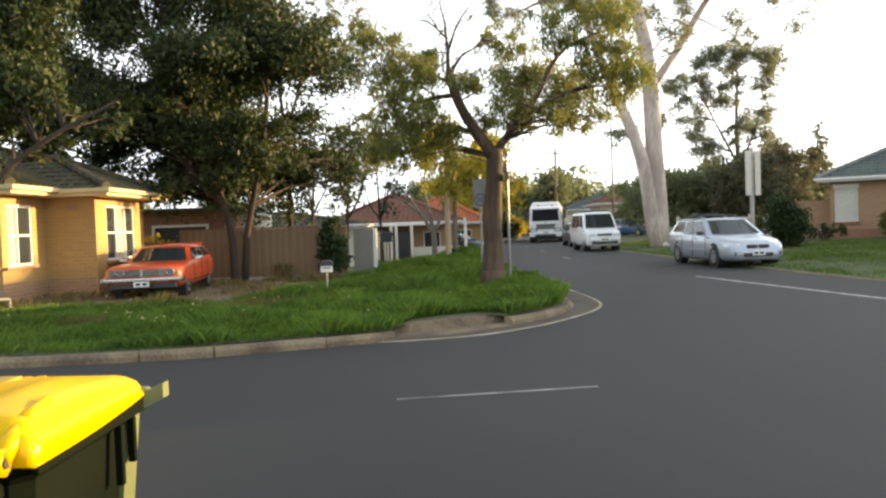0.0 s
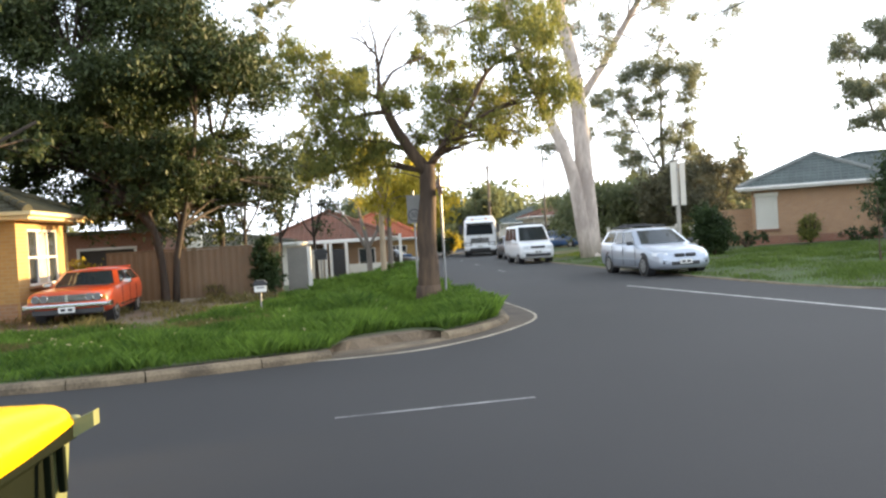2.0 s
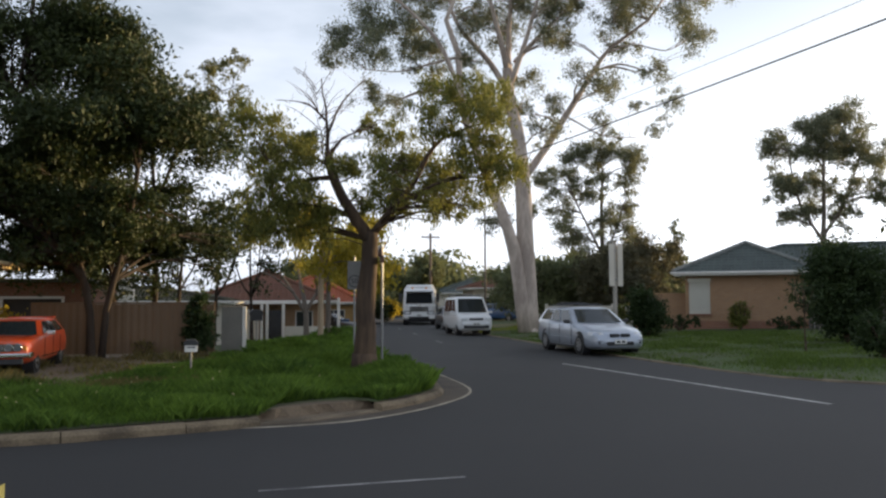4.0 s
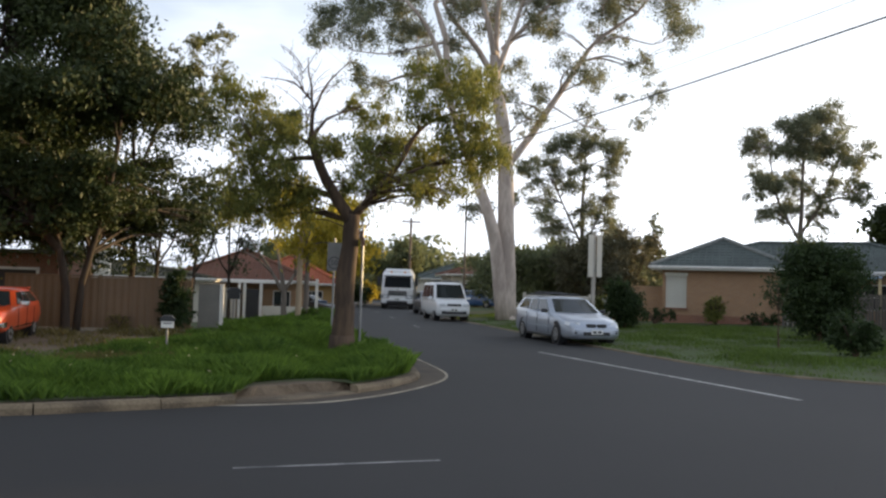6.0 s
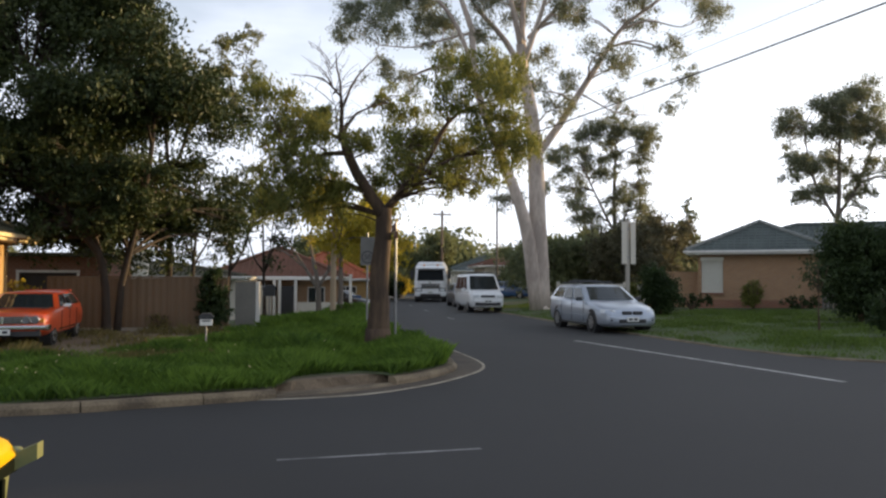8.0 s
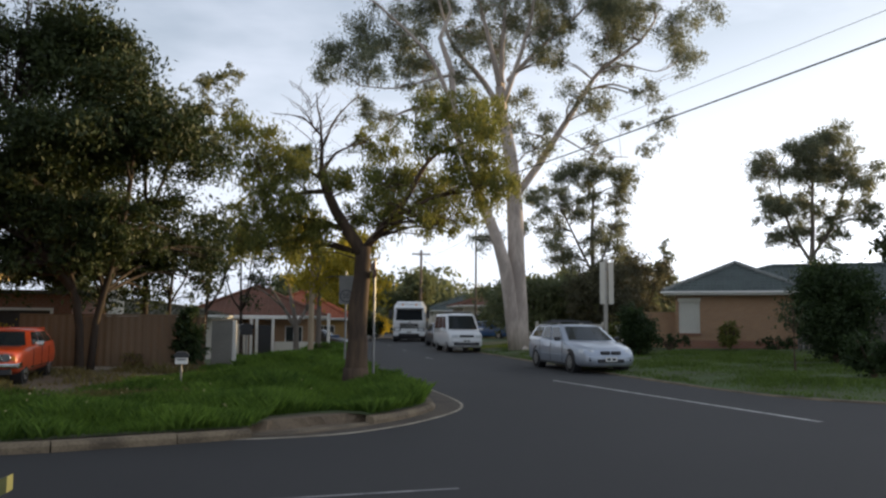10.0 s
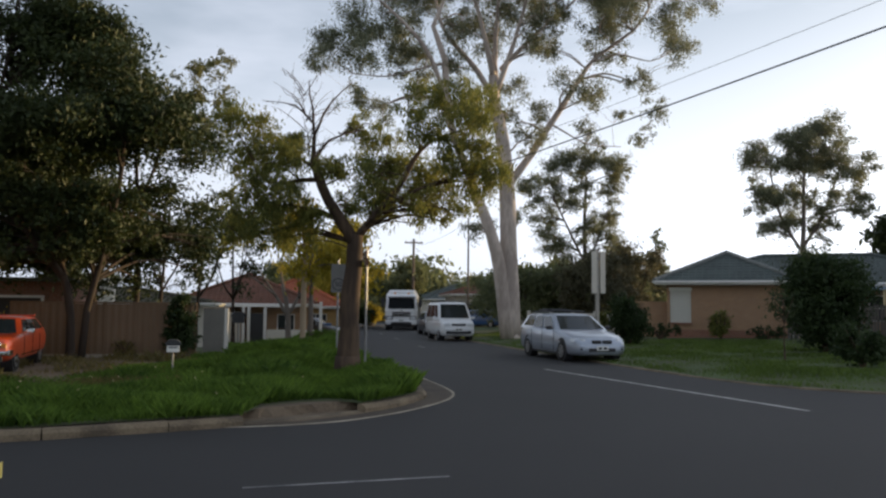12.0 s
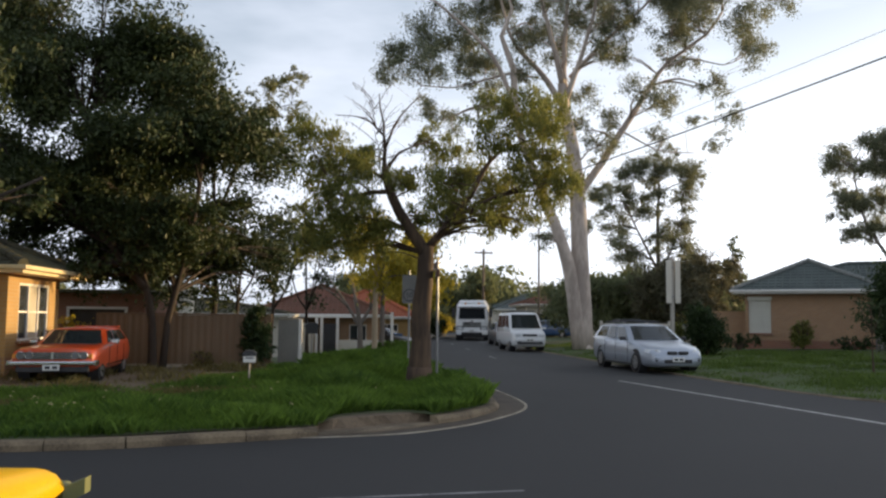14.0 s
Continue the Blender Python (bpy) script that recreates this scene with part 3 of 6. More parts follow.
# ---- the cream brick house on the corner ----
def corner_house():
    h = thing("corner_house", "cream brick house with white windows lit by low sun", "house", Matrix())
    z0, z1 = 0.10, 2.52
    s0, s1, sh = (-19.0, 17.43), (-9.45, 17.43), (7.5, 9.45, 0.95, 2.32)
    a0, a1, ah = (-9.45, 17.43), (-9.45, 19.4), (0.08, 1.34, 0.95, 2.32)
    b0, b1 = (-9.45, 19.4), (-8.25, 19.4)
    c0, c1, ch = (-8.25, 19.4), (-8.25, 22.5), (0.62, 2.42, 0.95, 2.32)
    for p0, p1, holes in ((s0, s1, [sh]), ((-9.45, 17.68), a1, [(0.0, 1.09, 0.95, 2.32)]), (b0, (-8.5, 19.4), ()), (c0, c1, [ch]), ((-8.5, 22.5), (-9.45, 22.5), ()),
                          ((-9.45, 22.75), (-9.45, 24.6), ()), ((-9.7, 24.6), (-19, 24.6), ()), ((-19, 24.35), (-19, 17.68), ())):
        bm = bmesh.new()
        wall_panel(bm, p0, p1, z0, z1, 0.25, holes)
        part("wall", bm, M_BRICK_CREAM, h)
    bm = bmesh.new()
    for p, q in ((s0, s1), (a0, a1), (b0, (-8.3, 19.4)), (c0, c1)):
        d = Vector((q[0] - p[0], q[1] - p[1]))
        n = Vector((d.y, -d.x)).normalized() * 0.012
        wall_panel(bm, (p[0] + n.x, p[1] + n.y), (q[0] + n.x, q[1] + n.y), z0, 0.58, 0.02)
    part("plinth", bm, M_BRICK_TAN, h, "darker brown brick base course")
    part("room_lining", boxes(((-14.6, 21.0, 1.3), (7.6, 5.6, 2.2))), M_CREAM, h, "pale inside walls")
    add_window(h, s0, s1, sh, M_WHITE, M_GLASS, bars=2, sill_m=M_BRICK_TAN)
    add_window(h, a0, a1, ah, M_WHITE, M_GLASS, bars=1, sill_m=M_BRICK_TAN, curtain=M_CURTAIN, curtained=(0,))
    add_window(h, c0, c1, ch, M_WHITE, M_GLASS, bars=2, sill_m=M_BRICK_TAN, curtain=M_CURTAIN, curtained=(1,))
    part("air_vent", boxes(((-8.8, 19.39, 2.28), (0.24, 0.02, 0.16)), bevel=0.004), M_BRICK_TAN, h)
    hip_roof(h, -19, -9.45, 17.43, 24.6, 2.68, 23, M_TILE_DARK, 0.55, M_CREAM)
    hip_roof(h, -15, -8.25, 19.4, 22.5, 2.66, 23, M_TILE_DARK, 0.52, M_CREAM)


corner_house()


def back_garage():
    g = thing("garage", "dim brick garage with white door frame behind the house", "garage", pose(-11.6, 30.0, 0.05))
    bm = bmesh.new()
    wall_panel(bm, (0, 0), (3.6, 0), -0.2, 2.3, 0.2, [(1.0, 2.9, 0.0, 1.75)])
    part("wall", bm, M_BRICK_RED, g)
    bm = bmesh.new()
    wall_panel(bm, (3.6, 0.2), (3.6, 5), -0.2, 2.3, 0.2)
    part("wall", bm, M_BRICK_RED, g)
    part("door_frame", boxes(((1.95, -0.01, 1.79), (2.1, 0.08, 0.09)), ((0.95, -0.01, 0.87), (0.09, 0.08, 1.74)), ((2.95, -0.01, 0.87), (0.09, 0.08, 1.74))), M_WHITE, g, "white door frame")
    part("garage_door", boxes(((1.95, 0.12, 0.87), (1.9, 0.05, 1.74))), M_BLACK, g, "dark garage door")
    part("roof", boxes(((1.8, 2.4, 2.38), (4.2, 5.6, 0.12))), M_TILE_DARK, g)


back_garage()


def shutter_house():
    m = pose(17.2, 35.8, 0.28, 0, 0, -30.5)
    h = thing("shutter_house", "brown brick house with grey tiled roof and closed shutter", "house", m)
    f0, f1, fh = (0, 0), (5.3, 0), (0.15, 1.1, 0.75, 2.25)
    wall_part(h, M_BRICK_TAN, f0, f1, -0.3, 2.55, 0.25, [fh])
    wall_part(h, M_BRICK_TAN, (5.3, 0.25), (5.3, 2.2), -0.3, 2.55, 0.25)
    wall_part(h, M_BRICK_TAN, (5.3, 2.2), (14, 2.2), -0.3, 2.55, 0.25, [(0.9, 1.8, 0, 2.05), (3.5, 5.6, 0.9, 2.1)])
    wall_part(h, M_BRICK_TAN, (14, 2.45), (14, 11), -0.3, 2.55, 0.25)
    wall_part(h, M_BRICK_TAN, (13.7, 11), (0, 11), -0.3, 2.55, 0.25)
    wall_part(h, M_BRICK_TAN, (0, 10.7), (0, 0.25), -0.3, 2.55, 0.25)
    part("plinth", boxes(((2.65, -0.012, 0.06), (5.3, 0.02, 0.75))), M_BRICK_RED, h, "darker red brick base course")
    sh = part("shutter_box", boxes(((0.625, -0.01, 2.32), (1.02, 0.16, 0.16)), bevel=0.01), M_SHUTTER, h, "cream roller shutter, closed")
    for i in range(20):
        part("slat", boxes(((0.625, 0.02, 0.79 + i * 0.075), (0.93, 0.035, 0.066)), bevel=0.01), M_SHUTTER, sh)
    part("sill", boxes(((0.625, -0.04, 0.71), (1.1, 0.14, 0.07))), M_BRICK_RED, h)
    part("room_lining", boxes(((7, 7, 1.2), (12, 7, 2.3))), M_CREAM, h)
    add_window(h, (5.3, 2.2), (14, 2.2), (3.5, 5.6, 0.9, 2.1), M_WHITE, M_GLASS, bars=2)
    part("door", boxes(((6.65, 2.3, 1.02), (0.88, 0.05, 2.04)), bevel=0.006), M_WHITE, h)
    for px in (5.5, 8.2):
        part("porch_post", rods(((px, 0.2, -0.3), (px, 0.2, 2.5), 0.05)), M_WHITE, h, "white porch post")
    hip_roof(h, 0, 5.3, 0, 11, 2.68, 25, M_TILE_GREY, 0.5, M_WHITE, cap_m=M_TILE_CAP)
    hip_roof(h, 0, 14, 2.2, 11, 2.66, 17.5, M_TILE_GREY, 0.5, M_WHITE)
    part("side_wall", boxes(((-1.3, 1.2, 0.7), (2.6, 0.14, 2.1)), bevel=0.01), M_BRICK_TAN, h, "tan brick side wall")


shutter_house()


def blue_blind_house():
    m = pose(20.26, 23.72, 0.36, 0, 0, -44)
    h = thing("blue_blind_house", "red brown brick house with a bright blue window blind", "house", m)
    hole = (1.0, 3.05, 0.55, 2.45)
    wall_part(h, M_BRICK_TAN, (0, 0), (11, 0), -0.4, 2.75, 0.25, [hole, (6.0, 8.0, 0.8, 2.1)])
    wall_part(h, M_BRICK_TAN, (11, 0.25), (11, 8), -0.4, 2.75, 0.25)
    wall_part(h, M_BRICK_TAN, (10.7, 8), (0, 8), -0.4, 2.75, 0.25)
    wall_part(h, M_BRICK_TAN, (0, 7.7), (0, 0.25), -0.4, 2.75, 0.25)
    part("plinth", boxes(((5.5, -0.012, 0.0), (11.0, 0.02, 0.75))), M_BRICK_RED, h, "darker red brick base course")
    bl = part("blind_box", boxes(((2.02, -0.01, 2.5), (2.1, 0.14, 0.1)), bevel=0.01), M_BLUEBLIND, h, "bright blue window blind")
    for i in range(17):
        part("slat", boxes(((1.06 + i * 0.12, 0.03, 1.5), (0.108, 0.03, 1.9)), bevel=0.01), M_BLUEBLIND, bl)
    part("room_lining", boxes(((5.5, 4.2, 1.2), (10, 6.6, 2.3))), M_CREAM, h)
    add_window(h, (0, 0), (11, 0), (6.0, 8.0, 0.8, 2.1), M_WHITE, M_GLASS, bars=2)
    hip_roof(h, 0, 11, 0, 8, 2.86, 25, M_TILE_GREY, 0.55, M_WHITE)


blue_blind_house()


def carport():
    m = pose(24.2, 33.0, 0.4, 0, 0, -32)
    c = thing("carport", "pale blue sheet carport on cream posts", "carport", m)
    bm = bmesh.new()
    for i in range(12):
        box(bm, (0.3 * i - 1.65, 0, 2.25), (0.22, 3.0, 0.06), bevel=0.015)
    box(bm, (0, 0, 2.21), (3.6, 3.0, 0.02))
    part("roof", bm, mat("pale_blue_sheet", (0.46, 0.58, 0.74), (0.38, 0.49, 0.64), rough=0.45, bump=0.05), c, "pale blue ribbed sheet roof")
    for x in (-1.7, 0.1, 1.7):
        part("post", boxes(((x, -1.3, 0.95), (0.12, 0.12, 2.5))), M_CREAM, c)
    part("back_wall", boxes(((0, 1.4, 1.0), (3.5, 0.1, 2.3))), M_RENDER, c)
    f = thing("side_fence", "grey brown sheet fence between two houses", "fence", pose(23.0, 31.0, 0.35, 0, 0, -33))
    for i in range(8):
        bm = bmesh.new()
        for k in range(5):
            box(bm, (i * 0.6 - 2.2 + k * 0.115, 0, 0.68), (0.10, 0.03, 1.75), bevel=0.008)
        part("sheet", bm, mat("grey_brown_sheet", (0.13, 0.115, 0.10), rough=0.6) if i == 0 else bpy.data.materials["grey_brown_sheet"], f)


carport()


# ---- houses along the far west side, lower than the street ----
def plain_house(name, label, x, y, z, rz, w, d, hh, wall_m, roof_m, pitch=22, wins=(), fascia=None):
    h = thing(name, label, "house", pose(x, y, z, 0, 0, rz))
    wall_part(h, wall_m, (0, 0), (w, 0), -0.4, hh, 0.22, wins)
    wall_part(h, wall_m, (w, 0.22), (w, d), -0.4, hh, 0.22)
    wall_part(h, wall_m, (w - 0.22, d), (0, d), -0.4, hh, 0.22)
    wall_part(h, wall_m, (0, d - 0.22), (0, 0.22), -0.4, hh, 0.22)
    part("room_lining", boxes(((w / 2, d / 2, hh / 2), (w - 1.2, d - 1.2, hh - 0.3))), M_CREAM, h)
    for q in wins:
        add_window(h, (0, 0), (w, 0), q, M_WHITE, M_GLASS, bars=1, rail=False)
    hip_roof(h, 0, w, 0, d, hh + 0.12, pitch, roof_m, 0.5, fascia or M_WHITE, course=0.34)
    return h


wh = plain_house("white_house", "white rendered house with a chimney behind the fence", -17.5, 41.5, -0.95, 0, 13, 8, 2.55, M_RENDER, M_TILE_DARK, 9, [(8.6, 9.7, 0.9, 2.0), (11.0, 12.2, 0.9, 2.0)])
part("chimney", boxes(((8.45, -0.3, 1.6), (0.75, 0.6, 4.3)), ((8.45, -0.3, 3.78), (0.85, 0.7, 0.1)), bevel=0.01), M_RENDER, wh, "white rendered chimney")
part("gable_wing", boxes(((6.9, -0.5, 1.3), (2.2, 1.0, 3.5))), M_RENDER, wh)
gh = plain_house("garage_house", "beige house with brown tiled roof and white columns", -6.5, 48.0, -0.72, 0, 7.2, 8, 2.35, M_BRICK_TAN, M_TILE_BROWN, 24, [(5.4, 6.4, 0.8, 1.9)])
for xx in (3.55, 3.85, 4.75):
    part("column", boxes(((xx, -1.0, 1.05), (0.16, 0.16, 2.5)), bevel=0.01), M_WHITE, gh, "white square column")
part("wire_gate", boxes(((4.3, -1.0, 1.0), (0.72, 0.05, 1.9)), bevel=0.005), M_BLACK, gh, "dark barred gate")
part("porch_beam", boxes(((3.2, -0.85, 2.36), (6.6, 0.5, 0.14))), M_WHITE, gh)
part("front_wall", boxes(((1.6, -1.0, 0.9), (3.6, 0.12, 2.2))), M_RENDER, gh, "pale rendered front wall")
part("garden_wall", boxes(((6.2, -2.2, 0.45), (2.6, 0.12, 1.2))), M_RENDER, gh)
plain_house("red_roof_house", "cream house with bright red tiled roof", -4.0, 60.0, -0.75, -6, 7.0, 9, 2.3, M_BRICK_CREAM, M_TILE_RED, 27, [(4.6, 6.2, 0.8, 1.9)])
plain_house("far_house", "pale house with low roof far along the street", 14.5, 92.0, 0.1, 0, 13, 9, 2.5, M_RENDER, M_TILE_GREY, 20, [(1.5, 3.5, 0.8, 1.9), (6, 8, 0.8, 1.9)])
plain_house("far_house", "white flat house beyond the parked cars", 13.0, 66.0, 0.1, -4, 9, 8, 2.6, M_RENDER, M_TILE_BROWN, 18, [(0.8, 2.2, 0.8, 2.0), (4.5, 6.0, 0.8, 2.0)])


# ---- fences, walls, letterboxes on the corner block ----
def sheet_fence():
    f = thing("sheet_fence", "brown ribbed sheet metal fence with posts", "fence", pose(-7.75, 24.05, 0.1))
    for i in range(6):
        vs, fs = [], []
        n = 24
        for k in range(n + 1):
            x = i * 0.82 + 0.02 + 0.78 * k / n
            y = 0.0 if (k % 6) in (0, 1, 2) else 0.010
            vs += [(x, y, 0.02), (x, y, 1.5 + 0.012 * math.sin(i * 2.0))]
        for k in range(n):
            fs.append((2 * k, 2 * k + 2, 2 * k + 3, 2 * k + 1))
        ob = raw_ob("sheet", vs, fs, M_FENCE, f)
        so = ob.modifiers.new("thick", "SOLIDIFY")
        so.thickness = 0.006
    for i in range(7):
        part("post", boxes(((i * 0.82, 0.03, 0.77), (0.045, 0.05, 1.56)), bevel=0.004), M_FENCE, f)
    part("top_rail", boxes(((2.46, 0.015, 1.53), (4.95, 0.05, 0.05)), bevel=0.006), M_FENCE, f)
    part("bottom_plinth", boxes(((2.46, -0.01, 0.03), (4.95, 0.07, 0.14)), bevel=0.006), M_LIP, f, "pale concrete strip under the sheets")


sheet_fence()
gw = thing("garden_wall", "low grey rendered garden wall with white end post", "wall", pose(-2.85, 26.2, 0.0, 0, 0, 0))
part("wall", boxes(((0.31, 0, 0.74), (0.62, 0.14, 1.5)), bevel=0.01), mat("grey_render", (0.24, 0.23, 0.205), (0.17, 0.165, 0.15), rough=0.9, scale=1.5, fine=20), gw)
part("capping", boxes(((0.31, 0, 1.51), (0.68, 0.2, 0.05)), bevel=0.008), M_LIP, gw)
part("end_post", boxes(((0.69, 0, 0.76), (0.12, 0.13, 1.5)), bevel=0.008), M_WHITE, gw, "white end post")


def letterbox(x, y, body_m, roof_m, label, s=1.0, z=0.14):
    b = thing("letterbox", label, "letterbox", pose(x, y, z, 0, 0, 8))
    part("post", rods(((0, 0, -0.05), (0, 0, 0.56 * s), 0.022)), M_GALV, b)
    part("box_body", boxes(((0, 0, 0.64 * s), (0.30 * s, 0.34, 0.16 * s)), bevel=0.006), body_m, b)
    bm = bmesh.new()
    prof = [(-0.18, 0.72), (0.18, 0.72), (0.175, 0.78), (0.10, 0.85), (-0.10, 0.85), (-0.175, 0.78)]
    for sy in (-0.19, 0.19):
        bm.faces.new([bm.verts.new((px * s, sy, pz * s)) for px, pz in prof])
    bm.verts.ensure_lookup_table()
    for i in range(6):
        j = (i + 1) % 6
        bm.faces.new((bm.verts[i], bm.verts[j], bm.verts[6 + j], bm.verts[6 + i]))
    part("box_roof", bm, roof_m, b, "dark curved lid")
    part("slot", boxes(((0, -0.172, 0.67 * s), (0.2 * s, 0.01, 0.02))), M_INK, b)


letterbox(-2.5, 17.5, M_WHITE, M_BLACK, "white letterbox with dark lid on a thin post", 0.84)
def edging():
    e = thing("timber_edging", "pale weathered timber edging lying on the earth drive", "timber", pose(-5.6, 23.45, 0.13, 0, 0, -4))
    part("board", boxes(((-0.75, 0, 0.03), (1.6, 0.10, 0.09)), bevel=0.012), M_KERBWOOD, e)
    part("board", boxes(((0.62, 0.02, 0.025), (1.1, 0.10, 0.09)), bevel=0.012), M_KERBWOOD, e)


edging()


def low_rail(pts):
    """A low pipe rail along the garden bed."""
    r = thing("low_rail", "low pale weathered timber rail beside the garden bed", "rail", pose(pts[0][0], pts[0][1], 0.13))
    dx, dy = pts[1][0] - pts[0][0], pts[1][1] - pts[0][1]
    part("bar", rods(((0, 0, 0.24), (dx, dy, 0.24), 0.03), seg=10), M_KERBWOOD, r)
    for f in (0.0, 0.5, 1.0):
        part("upright", rods(((dx * f, dy * f, -0.05), (dx * f, dy * f, 0.24), 0.025), seg=8), M_KERBWOOD, r)


low_rail(((-9.9, 14.9), (-8.62, 16.1)))
letterbox(-2.2, 32.0, M_BLACK, M_BLACK, "black letterbox on a dark post", 1.5, 0.1)


# ---- vehicles: local front towards -y ----
def loft(rings, cap=True):
    bm = bmesh.new()
    vv = [[bm.verts.new(p) for p in r] for r in rings]
    k = len(rings[0])
    for a, b in zip(vv, vv[1:]):
        for j in range(k):
            bm.faces.new((a[j], a[(j + 1) % k], b[(j + 1) % k], b[j]))
    if cap:
        bm.faces.new(vv[0])
        bm.faces.new(vv[-1][::-1])
    return bm


def vehicle(name, label, m, paint, L, stations, cab, wheels, track, wr, pillars, style):
    """A car from body stations (from the front: zbot, ztop, half width) and a cab (belt and roof outline)."""
    v = thing(name, label, "car", m)
    y0 = -L / 2
    rings = []
    for d, zb, zt, hw in stations:
        h = zt - zb
        half = [(0.0, zb), (hw * 0.80, zb), (hw * 0.95, zb + 0.06), (hw * 0.985, zb + 0.22 * h), (hw, zb + 0.5 * h), (hw * 0.985, zb + 0.72 * h), (hw * 0.955, zt - 0.08 * h - 0.015), (hw * 0.90, zt - 0.008), (hw * 0.5, zt + 0.018), (0.0, zt + 0.026)]
        ring = [(x, y0 + d, z) for x, z in half] + [(-x, y0 + d, z) for x, z in half[-2:0:-1]]
        rings.append(ring)
    body = part("body", loft(rings), paint, v, smooth=True)
    df0, dr0, df1, dr1, zf, zr, zroof, wb, wt = cab
    nseg = 7

    def sect(t):
        """cab corner points at fraction t from belt to roof: front, rear, half width, height"""
        return (df0 + (df1 - df0) * t, dr0 + (dr1 - dr0) * t, wb + (wt - wb) * t, zf + (zroof - zf) * t, zr + (zroof - zr) * t)
    rings = []
    for t, shrink in ((-0.12, 0), (0.0, 0), (0.5, -0.02), (0.86, -0.012), (0.96, 0.05), (1.0, 0.14)):
        f, r, w, z_f, z_r = sect(min(t, 1.0))
        w -= max(shrink, 0) * 0.9 - (0.012 if shrink < 0 else 0)
        f, r = f + max(shrink, 0) * 1.2, r - max(shrink, 0) * 0.8
        ring = []
        for k in range(nseg + 1):
            s = -1 + 2 * k / nseg
            ring.append((w * s, y0 + f + 0.10 * s * s, z_f + (0.01 * (1 - s * s) if t >= 1 else 0)))
        for k in range(nseg + 1):
            s = 1 - 2 * k / nseg
            ring.append((w * s, y0 + r - 0.06 * s * s, z_r + (0.01 * (1 - s * s) if t >= 1 else 0)))
        rings.append(ring)
    cabin = part("cabin", loft(rings), paint, v, smooth=True)

    def quad(a, b, c, d, name_, mat_, off=Vector((0, 0, 0)), lab=""):
        bm = bmesh.new()
        vs = [bm.verts.new(Vector(q) + off) for q in (a, b, c, d)]
        fc = bm.faces.new(vs)
        ext = bmesh.ops.extrude_face_region(bm, geom=[fc])
        bmesh.ops.translate(bm, verts=[e for e in ext["geom"] if isinstance(e, bmesh.types.BMVert)], vec=-off * 1.0 - off.normalized() * 0.004)
        return part(name_, bm, mat_, v, lab)
    # windscreen and rear glass
    t0, t1 = 0.07, 0.88
    f0, r0, w0, zf0, zr0 = sect(t0)
    f1, r1, w1, zf1, zr1 = sect(t1)
    # windscreen follows the bowed front in four strips
    bm = bmesh.new()
    lo, hi = [], []
    for k in range(7):
        s = (-1 + 2 * k / 6)
        lo.append(bm.verts.new((w0 * s * 0.90, y0 + f0 + 0.10 * (s * 0.9) ** 2 - 0.02, zf0)))
        hi.append(bm.verts.new((w1 * s * 0.88, y0 + f1 + 0.10 * (s * 0.9) ** 2 - 0.022, zf1)))
    for k in range(6):
        bm.faces.new((lo[k], lo[k + 1], hi[k + 1], hi[k]))
    part("windscreen", bm, M_CARGLASS, v)
    bm = bmesh.new()
    for q in ((-w0 * 0.88, y0 + r0 + 0.008, zr0), (w0 * 0.88, y0 + r0 + 0.008, zr0), (w1 * 0.86, y0 + r1 + 0.008, zr1), (-w1 * 0.86, y0 + r1 + 0.008, zr1)):
        bm.verts.new(q)
    bm.faces.new(list(bm.verts))
    part("rear_window", bm, M_CARGLASS, v)
    for sgn in (-1, 1):
        for a, b in zip(pillars, pillars[1:]):
            ga, gb = a + 0.02, b - 0.02

            def on(g, t):
                f, r, w, z_f, z_r = sect(t)
                return Vector((sgn * (w + 0.022), y0 + f + 0.10 + (r - f - 0.16) * g, z_f + (z_r - z_f) * g))
            quad(on(ga, 0.10), on(gb, 0.10), on(gb, 0.83), on(ga, 0.83), "side_window", style.get("glass", M_CARGLASS), Vector((sgn * 0.006, 0, 0)))
    # wheels
    for dw in wheels:
        for sgn in (-1, 1):
            x = sgn * (track / 2)
            bm = rods(((sgn * (track / 2 - 0.15), y0 + dw, wr + 0.03), (sgn * (track / 2 + 0.105), y0 + dw, wr + 0.03), wr + 0.055), seg=26)
            part("wheel_arch", bm, M_BLACK, v)
            bm = rods(((x - sgn * 0.08, y0 + dw, wr), (x + sgn * 0.112, y0 + dw, wr), wr), seg=28)
            bmesh.ops.bevel(bm, geom=[e for e in bm.edges if abs((e.verts[0].co - e.verts[1].co).x) < 0.01], offset=0.03, segments=2, affect="EDGES")
            wheel = part("wheel", bm, M_RUBBER, v, smooth=True)
            bm = rods(((x + sgn * 0.10, y0 + dw, wr), (x + sgn * 0.118, y0 + dw, wr), wr * 0.62), seg=22)
            cyl(bm, (x + sgn * 0.1, y0 + dw, wr), (x + sgn * 0.128, y0 + dw, wr), wr * 0.16, seg=10)
            part("rim", bm, M_ALLOY, wheel)
            bm = bmesh.new()
            for k in range(7):
                an = k * math.tau / 7
                box(bm, (x + sgn * 0.120, y0 + dw + math.cos(an) * wr * 0.44, wr + math.sin(an) * wr * 0.44), (0.006, 0.05, 0.05))
            part("rim_slots", bm, M_BLACK, wheel)
    # mirrors
    for sgn in (-1, 1):
        part("mirror", boxes(((sgn * (wb + 0.16), y0 + df0 + 0.42, zf + 0.07), (0.2, 0.1, 0.12)), bevel=0.03), style.get("mirror", paint), v)
    return v, y0


